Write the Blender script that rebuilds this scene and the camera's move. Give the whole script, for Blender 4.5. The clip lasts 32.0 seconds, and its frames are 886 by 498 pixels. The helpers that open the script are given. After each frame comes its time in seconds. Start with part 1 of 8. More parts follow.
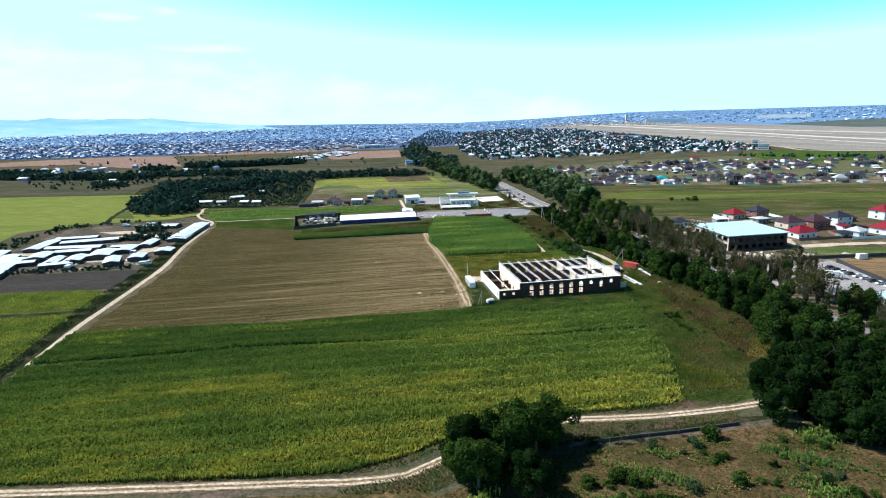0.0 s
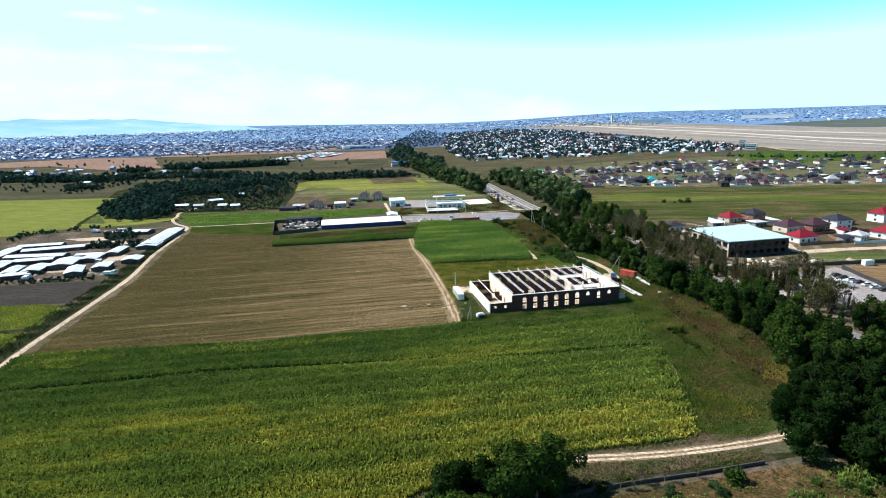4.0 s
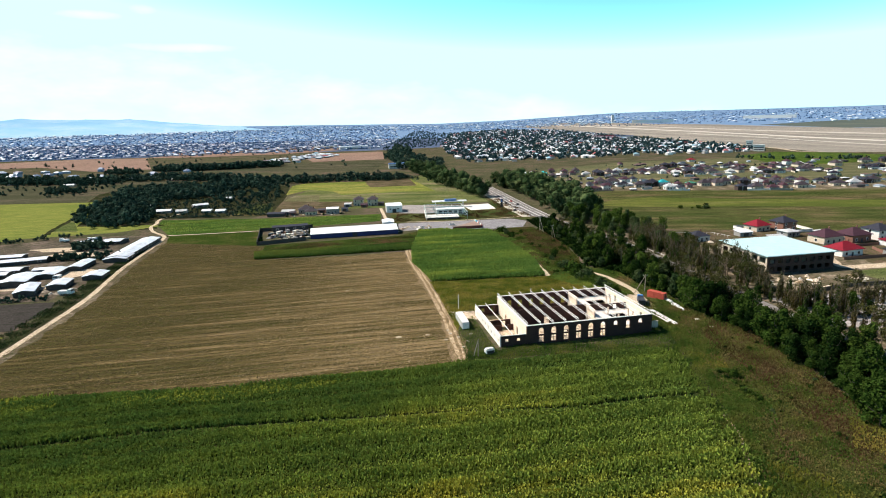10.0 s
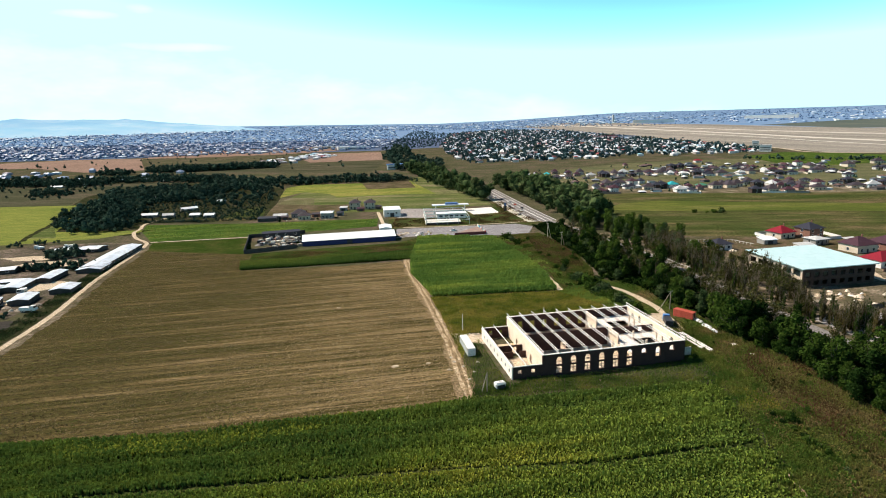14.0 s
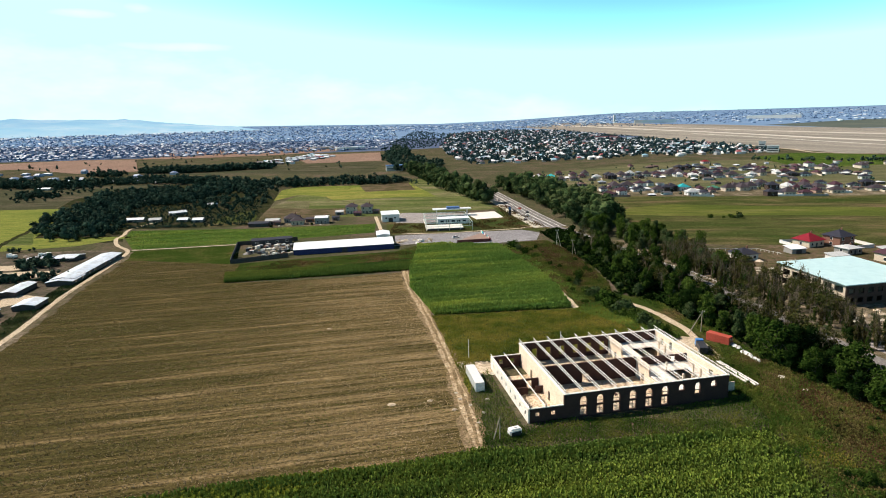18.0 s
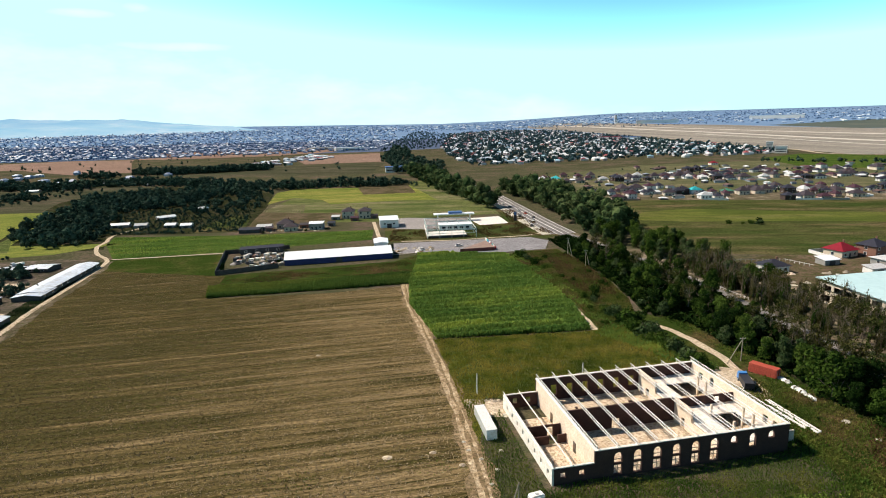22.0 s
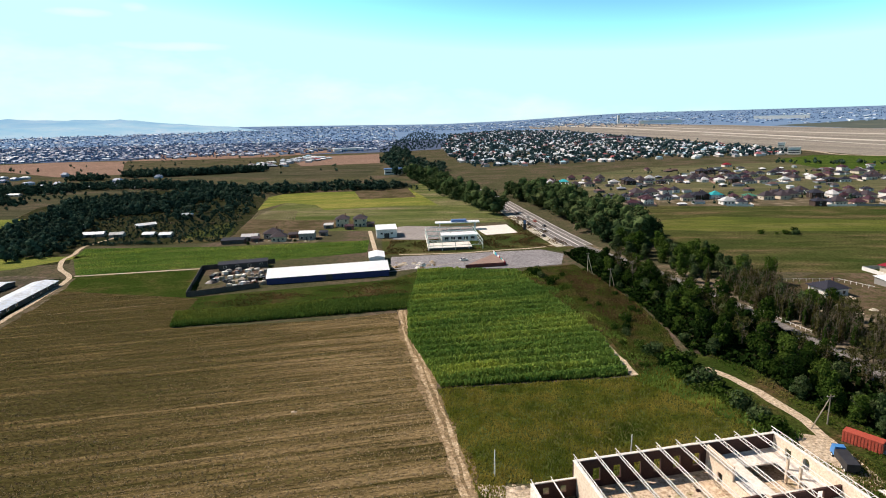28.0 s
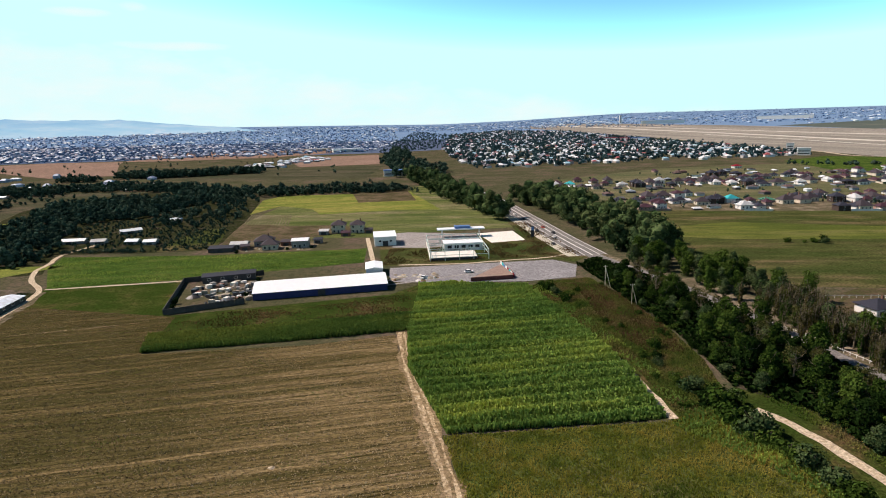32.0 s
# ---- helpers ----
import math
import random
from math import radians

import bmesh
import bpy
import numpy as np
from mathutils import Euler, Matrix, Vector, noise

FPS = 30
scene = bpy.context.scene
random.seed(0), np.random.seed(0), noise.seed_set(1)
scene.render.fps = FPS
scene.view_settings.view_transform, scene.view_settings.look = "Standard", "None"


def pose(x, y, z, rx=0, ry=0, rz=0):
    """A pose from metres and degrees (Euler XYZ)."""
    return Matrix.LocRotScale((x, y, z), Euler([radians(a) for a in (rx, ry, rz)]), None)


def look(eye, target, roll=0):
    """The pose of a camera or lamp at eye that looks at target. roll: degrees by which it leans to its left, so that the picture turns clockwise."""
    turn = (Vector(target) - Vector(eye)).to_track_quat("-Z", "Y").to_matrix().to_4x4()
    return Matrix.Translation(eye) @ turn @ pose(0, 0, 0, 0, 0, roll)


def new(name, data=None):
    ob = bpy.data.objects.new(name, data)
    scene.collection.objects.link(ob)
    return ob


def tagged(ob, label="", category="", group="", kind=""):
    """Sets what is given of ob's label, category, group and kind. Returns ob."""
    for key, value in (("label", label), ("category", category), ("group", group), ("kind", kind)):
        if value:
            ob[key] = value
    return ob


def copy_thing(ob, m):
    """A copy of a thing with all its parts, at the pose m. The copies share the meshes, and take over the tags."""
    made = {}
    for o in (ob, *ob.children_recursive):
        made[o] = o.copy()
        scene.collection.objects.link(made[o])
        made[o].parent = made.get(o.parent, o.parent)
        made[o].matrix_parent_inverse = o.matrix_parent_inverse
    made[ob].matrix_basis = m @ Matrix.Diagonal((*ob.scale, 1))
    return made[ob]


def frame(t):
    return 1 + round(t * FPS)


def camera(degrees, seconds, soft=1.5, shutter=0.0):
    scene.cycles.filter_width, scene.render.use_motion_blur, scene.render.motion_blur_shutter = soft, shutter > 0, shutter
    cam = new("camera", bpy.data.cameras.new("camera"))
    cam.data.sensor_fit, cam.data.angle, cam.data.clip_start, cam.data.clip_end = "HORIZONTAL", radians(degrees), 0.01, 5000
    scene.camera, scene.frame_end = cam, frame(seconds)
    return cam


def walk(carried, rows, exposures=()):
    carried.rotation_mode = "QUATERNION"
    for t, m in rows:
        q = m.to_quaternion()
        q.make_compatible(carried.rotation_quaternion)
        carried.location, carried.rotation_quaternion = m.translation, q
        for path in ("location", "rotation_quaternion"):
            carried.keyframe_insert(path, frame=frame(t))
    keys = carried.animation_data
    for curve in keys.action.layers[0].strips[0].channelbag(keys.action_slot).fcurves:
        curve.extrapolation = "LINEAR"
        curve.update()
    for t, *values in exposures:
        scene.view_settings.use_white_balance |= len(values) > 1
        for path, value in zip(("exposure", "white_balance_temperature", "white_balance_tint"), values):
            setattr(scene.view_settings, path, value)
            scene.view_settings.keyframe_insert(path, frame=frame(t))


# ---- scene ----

# ---------------------------------------------------------------- camera
cam = camera(75.0, 32.0, soft=1.0)


def aim(x, y, z, yaw, pitch, lean):
    a, b = radians(yaw), radians(pitch)
    d = Vector((-math.sin(a) * math.cos(b), math.cos(a) * math.cos(b), math.sin(b)))
    e = Vector((x, y, z))
    return look(e, e + d, lean)


LEAN = -1.67
ROWS = [
    (0.0, 0.0, 0.0, 72.5, 1.58, -12.37), (0.5, 0.35, 1.75, 72.53, 1.06, -12.37), (1.0, 0.55, 3.67, 72.5, 0.56, -12.37),
    (1.5, 0.5, 5.9, 72.45, 0.39, -12.36), (2.0, 0.4, 8.2, 72.42, 0.33, -12.36), (3.0, 0.18, 12.97, 72.35, 0.28, -12.36),
    (6.0, -0.43, 28.81, 72.16, 0.19, -12.35), (9.0, -0.8, 47.2, 71.9, 0.13, -12.33), (13.0, -1.69, 72.67, 71.4, 0.05, -12.32),
    (19.0, -3.2, 109.69, 71.05, 0.0, -12.3), (23.0, -4.17, 134.0, 71.1, 0.02, -12.28), (28.0, -5.15, 164.75, 70.99, 0.05, -12.26),
    (32.0, -6.4, 189.42, 70.89, 0.08, -12.24)]
walk(cam, [(t, aim(x, y, z, yaw, pitch, LEAN)) for t, x, y, z, yaw, pitch in ROWS], [(0.0, 0.66, 5650, 8), (3.0, 0.68, 5850, 10), (8.0, 0.62, 6380, 12), (13.0, 0.50, 6850, 12), (23.0, 0.32, 6900, 13), (32.0, 0.22, 6950, 19)])

# ---------------------------------------------------------------- light
SUN_AZ, SUN_EL = -70.0, 46.0
w = bpy.data.worlds.new("sky")
scene.world = w
w.use_nodes = True
nt = w.node_tree
bg = nt.nodes["Background"]
sky = nt.nodes.new("ShaderNodeTexSky")
sky.sky_type, sky.sun_disc = "NISHITA", False
sky.sun_elevation, sky.sun_rotation = radians(SUN_EL), radians(SUN_AZ)
sky.altitude, sky.air_density, sky.dust_density, sky.ozone_density = 700.0, 1.0, 0.25, 2.5
haze = nt.nodes.new("ShaderNodeMix")
haze.data_type, haze.blend_type = "RGBA", "MULTIPLY"
haze.inputs[0].default_value, haze.inputs[7].default_value = 1.0, (0.80, 1.12, 1.02, 1)
deep = nt.nodes.new("ShaderNodeMix")
deep.data_type, deep.blend_type = "RGBA", "MULTIPLY"
deep.inputs[0].default_value = 1.0
nt.links.new(sky.outputs[0], haze.inputs[6])
nt.links.new(haze.outputs[2], deep.inputs[6])
grey = nt.nodes.new("ShaderNodeRGBToBW")
nt.links.new(haze.outputs[2], grey.inputs[0])
half = nt.nodes.new("ShaderNodeMix")
half.data_type, half.inputs[0].default_value = "RGBA", 0.50
nt.links.new(grey.outputs[0], half.inputs[6])
nt.links.new(haze.outputs[2], half.inputs[7])
nt.links.new(half.outputs[2], deep.inputs[7])
# the humid air near the horizon never gets brighter than this pale cyan
pale = nt.nodes.new("ShaderNodeMix")
pale.data_type, pale.blend_type = "RGBA", "DARKEN"
pale.inputs[0].default_value, pale.inputs[7].default_value = 1.0, (11.6, 20.0, 20.5, 1)
over = nt.nodes.new("ShaderNodeMix")
over.data_type, over.blend_type = "RGBA", "MULTIPLY"
over.inputs[0].default_value = 1.0
lift = nt.nodes.new("ShaderNodeMath")
lift.operation, lift.inputs[1].default_value = "MULTIPLY", 0.225
nt.links.new(grey.outputs[0], lift.inputs[0])
nt.links.new(deep.outputs[2], over.inputs[6])
nt.links.new(lift.outputs[0], over.inputs[7])
nt.links.new(over.outputs[2], pale.inputs[6])
nt.links.new(pale.outputs[2], bg.inputs[0])
bg.inputs[1].default_value = 0.044
sl = bpy.data.lights.new("sun", "SUN")
sl.energy, sl.angle, sl.color = 5.0, radians(0.5), (1.0, 0.90, 0.77)
sun = new("sun", sl)
sd = Vector((math.sin(radians(SUN_AZ)) * math.cos(radians(SUN_EL)), math.cos(radians(SUN_AZ)) * math.cos(radians(SUN_EL)), math.sin(radians(SUN_EL))))
sun.matrix_world = look(sd * 100, (0, 0, 0))


# ---------------------------------------------------------------- materials
def ramp(nt, stops):
    r = nt.nodes.new("ShaderNodeValToRGB")
    while len(r.color_ramp.elements) < len(stops):
        r.color_ramp.elements.new(0.5)
    for e, (p, c) in zip(r.color_ramp.elements, stops):
        e.position, e.color = p, (*c, 1)
    return r


def mixc(nt, a, b, fac, mode="MIX"):
    m = nt.nodes.new("ShaderNodeMix")
    m.data_type, m.blend_type = "RGBA", mode
    for sock, v in ((m.inputs[0], fac), (m.inputs[6], a), (m.inputs[7], b)):
        if isinstance(v, (int, float)):
            sock.default_value = v
        elif isinstance(v, tuple):
            sock.default_value = (*v, 1)
        else:
            nt.links.new(v, sock)
    return m.outputs[2]


def noise_out(nt, vec, scale, detail=3.0, rough=0.55, stretch=None):
    if stretch:
        mp = nt.nodes.new("ShaderNodeMapping")
        mp.vector_type = "TEXTURE"
        mp.inputs["Scale"].default_value = tuple(1 / v for v in stretch[:3])
        if len(stretch) > 3:
            mp.inputs["Rotation"].default_value = (0, 0, radians(stretch[3]))
        nt.links.new(vec, mp.inputs[0])
        vec = mp.outputs[0]
    n = nt.nodes.new("ShaderNodeTexNoise")
    n.inputs["Scale"].default_value, n.inputs["Detail"].default_value, n.inputs["Roughness"].default_value = scale, detail, rough
    nt.links.new(vec, n.inputs["Vector"])
    return n.outputs["Fac"]


def mat(name, stops, scale=0.3, fine=None, fine_scale=8.0, rough=0.9, metal=0.0, bump=0.0, bump_scale=6.0, stretch=None, world=True, island=0.0, obj=0.0, spec=0.3, trans=0.0, grain=None, drift=()):
    """stops: colours over a broad noise; fine: a second colour laid over by a finer noise."""
    m = bpy.data.materials.new(name)
    m.use_nodes = True
    nt = m.node_tree
    b = nt.nodes["Principled BSDF"]
    b.inputs["Roughness"].default_value, b.inputs["Metallic"].default_value = rough, metal
    b.inputs["Specular IOR Level"].default_value = 0.0 if world and metal == 0.0 else spec
    if world:
        vec = nt.nodes.new("ShaderNodeNewGeometry").outputs["Position"]
    else:
        vec = nt.nodes.new("ShaderNodeTexCoord").outputs["Object"]
    r = ramp(nt, stops)
    fac = noise_out(nt, vec, scale, 4.0, 0.6, stretch)
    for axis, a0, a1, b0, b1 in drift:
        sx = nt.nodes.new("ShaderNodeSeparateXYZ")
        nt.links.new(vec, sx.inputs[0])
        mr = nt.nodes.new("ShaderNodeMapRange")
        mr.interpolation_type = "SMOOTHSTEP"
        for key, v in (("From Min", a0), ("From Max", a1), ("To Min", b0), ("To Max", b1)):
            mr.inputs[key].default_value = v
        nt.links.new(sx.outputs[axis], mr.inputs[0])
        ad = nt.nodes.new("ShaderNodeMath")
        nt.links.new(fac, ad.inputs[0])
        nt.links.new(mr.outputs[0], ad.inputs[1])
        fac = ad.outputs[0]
    nt.links.new(fac, r.inputs[0])
    c = r.outputs[0]
    if fine:
        f = noise_out(nt, vec, fine_scale, 4.0, 0.65, stretch)
        k = ramp(nt, [(0.43, (0, 0, 0)), (0.66, (1, 1, 1))])
        nt.links.new(f, k.inputs[0])
        c = mixc(nt, c, fine, k.outputs[0])
    if grain is None:
        grain = 0.5 if world and bump else 0.0
    if grain:
        k = ramp(nt, [(0.32, (1 - grain, 1 - grain, 1 - grain)), (0.68, (1 + grain, 1 + grain, 1 + grain * 0.8))])
        nt.links.new(noise_out(nt, vec, 1.3, 5.0, 0.75, (0.6, 1.3, 1, 9) if stretch else None), k.inputs[0])
        c = mixc(nt, c, k.outputs[0], 1.0, "MULTIPLY")
    if island or obj:
        src = nt.nodes.new("ShaderNodeNewGeometry").outputs["Random Per Island"] if island else nt.nodes.new("ShaderNodeObjectInfo").outputs["Random"]
        mr = nt.nodes.new("ShaderNodeMapRange")
        mr.inputs["To Min"].default_value, mr.inputs["To Max"].default_value = 1 - (island or obj), 1 + (island or obj)
        nt.links.new(src, mr.inputs[0])
        hv = nt.nodes.new("ShaderNodeHueSaturation")
        nt.links.new(mr.outputs[0], hv.inputs["Value"])
        nt.links.new(c, hv.inputs["Color"])
        c = hv.outputs[0]
    nt.links.new(c, b.inputs["Base Color"])
    if bump:
        bn = nt.nodes.new("ShaderNodeBump")
        bn.inputs["Strength"].default_value, bn.inputs["Distance"].default_value = min(1.0, bump), 0.15 if bump <= 1 else 0.15 * bump
        nt.links.new(noise_out(nt, vec, bump_scale, 4.0, 0.6, stretch), bn.inputs["Height"])
        nt.links.new(bn.outputs[0], b.inputs["Normal"])
    if trans:
        tr = nt.nodes.new("ShaderNodeBsdfTranslucent")
        nt.links.new(c, tr.inputs[0])
        ms = nt.nodes.new("ShaderNodeMixShader")
        ms.inputs[0].default_value = trans
        nt.links.new(b.outputs[0], ms.inputs[1])
        nt.links.new(tr.outputs[0], ms.inputs[2])
        nt.links.new(ms.outputs[0], nt.nodes["Material Output"].inputs[0])
    return m


def island_palette(name, colours, rough=0.7, metal=0.0):
    """One of several colours for each separate piece of a mesh."""
    m = bpy.data.materials.new(name)
    m.use_nodes = True
    nt = m.node_tree
    b = nt.nodes["Principled BSDF"]
    b.inputs["Roughness"].default_value, b.inputs["Metallic"].default_value = rough, metal
    r = ramp(nt, [(i / len(colours), c) for i, c in enumerate(colours)])
    r.color_ramp.interpolation = "CONSTANT"
    g = nt.nodes.new("ShaderNodeNewGeometry")
    nt.links.new(g.outputs["Random Per Island"], r.inputs[0])
    n = noise_out(nt, g.outputs["Position"], 0.8, 4.0)
    k = ramp(nt, [(0.3, (0.72, 0.72, 0.72)), (0.7, (1, 1, 1))])
    nt.links.new(n, k.inputs[0])
    nt.links.new(mixc(nt, r.outputs[0], k.outputs[0], 1.0, "MULTIPLY"), b.inputs["Base Color"])
    return m


G = {}
G["ground"] = mat("dry_grass", [(0.3, (0.052, 0.060, 0.032)), (0.5, (0.090, 0.081, 0.051)), (0.7, (0.152, 0.103, 0.093))], 0.025, (0.046, 0.054, 0.029), 0.35, bump=0.6, bump_scale=0.8)
G["soil"] = mat("crop_soil", [(0.35, (0.036, 0.054, 0.015)), (0.65, (0.078, 0.084, 0.027))], 0.05, (0.027, 0.039, 0.012), 0.8, bump=0.8, bump_scale=1.2)
G["stubble"] = mat("stubble", [(0.34, (0.064, 0.055, 0.023)), (0.48, (0.131, 0.097, 0.047)), (0.62, (0.223, 0.161, 0.090))], 0.17, (0.039, 0.034, 0.013), 0.55, bump=1.0, bump_scale=1.2, stretch=(0.07, 1.7, 1, 11), grain=0.75, drift=(("X", -125.0, -5.0, -0.15, 0.05),))
G["path"] = mat("pale_dirt", [(0.3, (0.441, 0.357, 0.277)), (0.7, (0.630, 0.536, 0.439))], 0.25, (0.336, 0.263, 0.185), 1.5, bump=0.5, bump_scale=3)
G["brown_path"] = mat("brown_dirt", [(0.3, (0.17, 0.115, 0.068)), (0.7, (0.32, 0.235, 0.155))], 0.3, (0.10, 0.082, 0.042), 1.1, bump=0.5, bump_scale=3)
G["straw_dirt"] = mat("straw_strewn_dirt", [(0.36, (0.22, 0.155, 0.095)), (0.5, (0.42, 0.32, 0.22)), (0.66, (0.58, 0.48, 0.36))], 0.5, (0.24, 0.17, 0.10), 1.6, bump=0.5, bump_scale=3)
G["weeds"] = mat("weedy_soil", [(0.3, (0.032, 0.052, 0.021)), (0.5, (0.056, 0.063, 0.037)), (0.72, (0.100, 0.073, 0.069))], 0.08, (0.024, 0.039, 0.018), 0.7, bump=0.9, bump_scale=1.0)
G["verge"] = mat("weedy_verge", [(0.34, (0.027, 0.049, 0.010)), (0.47, (0.052, 0.065, 0.018)), (0.60, (0.096, 0.065, 0.035))], 0.06, (0.027, 0.039, 0.010), 0.45, bump=0.9, bump_scale=1.0, grain=0.7, drift=(("X", 66.0, 92.0, -0.10, 0.08),))
G["pale_gravel"] = mat("pale_gravel", [(0.3, (0.270, 0.250, 0.255)), (0.7, (0.378, 0.356, 0.370))], 0.08, (0.216, 0.199, 0.200), 0.6, bump=0.4, bump_scale=4)
G["leaf_mid"] = mat("leaf_grey_green", [(0.3, (0.026, 0.051, 0.019)), (0.5, (0.053, 0.082, 0.032)), (0.7, (0.096, 0.117, 0.049))], 0.10, rough=0.85, island=0.5, trans=0.12, spec=0.05)
G["meadow_blade"] = mat("meadow_blade", [(0.36, (0.095, 0.138, 0.022)), (0.47, (0.210, 0.222, 0.034)), (0.60, (0.365, 0.300, 0.068))], 0.075, rough=0.8, island=0.20, trans=0.30, spec=0.05)
G["verge_blade"] = mat("verge_blade", [(0.36, (0.085, 0.135, 0.026)), (0.49, (0.150, 0.160, 0.040)), (0.64, (0.215, 0.155, 0.070))], 0.10, rough=0.8, island=0.35, trans=0.30, spec=0.05)
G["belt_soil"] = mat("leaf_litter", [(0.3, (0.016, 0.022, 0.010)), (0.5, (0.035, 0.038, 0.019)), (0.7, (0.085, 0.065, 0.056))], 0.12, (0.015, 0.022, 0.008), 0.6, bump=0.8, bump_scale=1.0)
G["site_soil"] = mat("site_soil", [(0.3, (0.072, 0.065, 0.040)), (0.5, (0.156, 0.124, 0.093)), (0.7, (0.338, 0.273, 0.224))], 0.08, (0.065, 0.068, 0.036), 0.5, bump=0.4)
G["brush"] = mat("brown_scrub_soil", [(0.34, (0.046, 0.041, 0.016)), (0.5, (0.089, 0.063, 0.031)), (0.66, (0.158, 0.103, 0.055))], 0.10, (0.042, 0.046, 0.016), 0.5, bump=0.9, bump_scale=1.0, grain=0.65)
G["meadow"] = mat("meadow", [(0.3, (0.052, 0.073, 0.017)), (0.5, (0.086, 0.099, 0.030)), (0.7, (0.130, 0.117, 0.051))], 0.04, (0.043, 0.065, 0.014), 0.5, bump=0.8, bump_scale=0.9)
G["hay"] = mat("hay_meadow", [(0.3, (0.132, 0.167, 0.035)), (0.5, (0.193, 0.204, 0.054)), (0.7, (0.112, 0.145, 0.035))], 0.018, (0.101, 0.134, 0.035), 0.2, bump=0.4, bump_scale=0.6, stretch=(0.3, 1.5, 1, 10))
G["mown"] = mat("mown_meadow", [(0.36, (0.106, 0.144, 0.034)), (0.5, (0.188, 0.200, 0.052)), (0.62, (0.263, 0.237, 0.077))], 0.03, (0.094, 0.119, 0.030), 0.3, bump=0.6, bump_scale=0.6, stretch=(0.25, 1.5, 1, 3), grain=0.8)
G["grain"] = mat("green_grain_soil", [(0.36, (0.060, 0.085, 0.020)), (0.5, (0.098, 0.120, 0.028)), (0.62, (0.140, 0.145, 0.036))], 0.05, (0.055, 0.075, 0.018), 0.4, bump=0.8, bump_scale=0.8, stretch=(0.25, 1.5, 1, 4), grain=0.6)
G["orange_soil"] = mat("orange_brown_soil", [(0.34, (0.13, 0.085, 0.045)), (0.5, (0.20, 0.130, 0.072)), (0.66, (0.26, 0.175, 0.105))], 0.06, (0.11, 0.085, 0.045), 0.3, bump=0.5, bump_scale=0.8, stretch=(0.3, 1.4, 1, -20))
G["olive"] = mat("olive_meadow", [(0.36, (0.062, 0.089, 0.028)), (0.5, (0.124, 0.139, 0.055)), (0.64, (0.211, 0.180, 0.119))], 0.03, (0.065, 0.084, 0.034), 0.25, bump=0.7, bump_scale=0.5, stretch=(0.25, 1.4, 1, -8), grain=0.8)
G["pasture"] = mat("rough_pasture", [(0.36, (0.036, 0.056, 0.017)), (0.49, (0.072, 0.078, 0.030)), (0.62, (0.129, 0.096, 0.058))], 0.025, (0.041, 0.050, 0.019), 0.09, bump=0.8, bump_scale=0.5, stretch=(0.45, 1.4, 1, -8), grain=0.9)
G["brown_plot"] = mat("bare_garden_plot", [(0.35, (0.065, 0.052, 0.033)), (0.5, (0.111, 0.081, 0.058)), (0.65, (0.156, 0.111, 0.087))], 0.06, (0.058, 0.065, 0.025), 0.3, bump=0.6, bump_scale=0.8)
G["brown_pasture"] = mat("dull_brown_pasture", [(0.34, (0.042, 0.050, 0.030)), (0.5, (0.072, 0.070, 0.046)), (0.66, (0.105, 0.086, 0.066))], 0.02, (0.046, 0.052, 0.032), 0.12, bump=0.4, bump_scale=0.5, stretch=(0.35, 1.4, 1, -8), grain=0.6)
G["pasture_green"] = mat("green_pasture", [(0.36, (0.058, 0.081, 0.020)), (0.5, (0.104, 0.121, 0.030)), (0.64, (0.137, 0.129, 0.050))], 0.02, (0.066, 0.081, 0.023), 0.14, bump=0.6, bump_scale=0.5, stretch=(0.3, 1.5, 1, -8), grain=0.6)
G["straw"] = mat("straw_blade", [(0.22, (0.176, 0.133, 0.078)), (0.7, (0.387, 0.301, 0.193))], 0.2, rough=0.8, island=0.28, trans=0.08, spec=0.05, drift=(("X", -125.0, -5.0, -0.24, 0.12),))
G["green"] = mat("green_meadow", [(0.36, (0.032, 0.066, 0.013)), (0.5, (0.063, 0.106, 0.023)), (0.66, (0.119, 0.133, 0.038))], 0.09, (0.027, 0.056, 0.012), 0.5, bump=0.5, bump_scale=0.8, stretch=(0.35, 1.3, 1, 8), grain=0.65)
G["ploughed"] = mat("ploughed_dark", [(0.3, (0.039, 0.035, 0.036)), (0.7, (0.068, 0.061, 0.058))], 0.05, (0.033, 0.033, 0.029), 0.5, bump=0.6, bump_scale=1.0, stretch=(0.3, 1.5, 1, 0))
# both far grounds have distance haze mixed into the base colour as blue
G["far_plain"] = mat("far_plain_scrub_haze", [(0.3, (0.062, 0.092, 0.156)), (0.7, (0.125, 0.158, 0.231))], 0.006, (0.070, 0.105, 0.175), 0.03)
G["far_grass"] = mat("far_dull_grass_haze", [(0.3, (0.070, 0.095, 0.090)), (0.7, (0.115, 0.130, 0.110))], 0.004, (0.085, 0.105, 0.095), 0.02)
G["rust_field"] = mat("reddish_field", [(0.3, (0.218, 0.140, 0.117)), (0.7, (0.299, 0.201, 0.167))], 0.01, (0.172, 0.127, 0.106), 0.1, bump=0.2, bump_scale=0.4)
G["dry_pasture"] = mat("dry_yellow_pasture", [(0.34, (0.073, 0.088, 0.044)), (0.5, (0.119, 0.117, 0.067)), (0.66, (0.185, 0.152, 0.099))], 0.02, (0.080, 0.088, 0.049), 0.12, bump=0.4, bump_scale=0.5, stretch=(0.35, 1.4, 1, -8), grain=0.6)
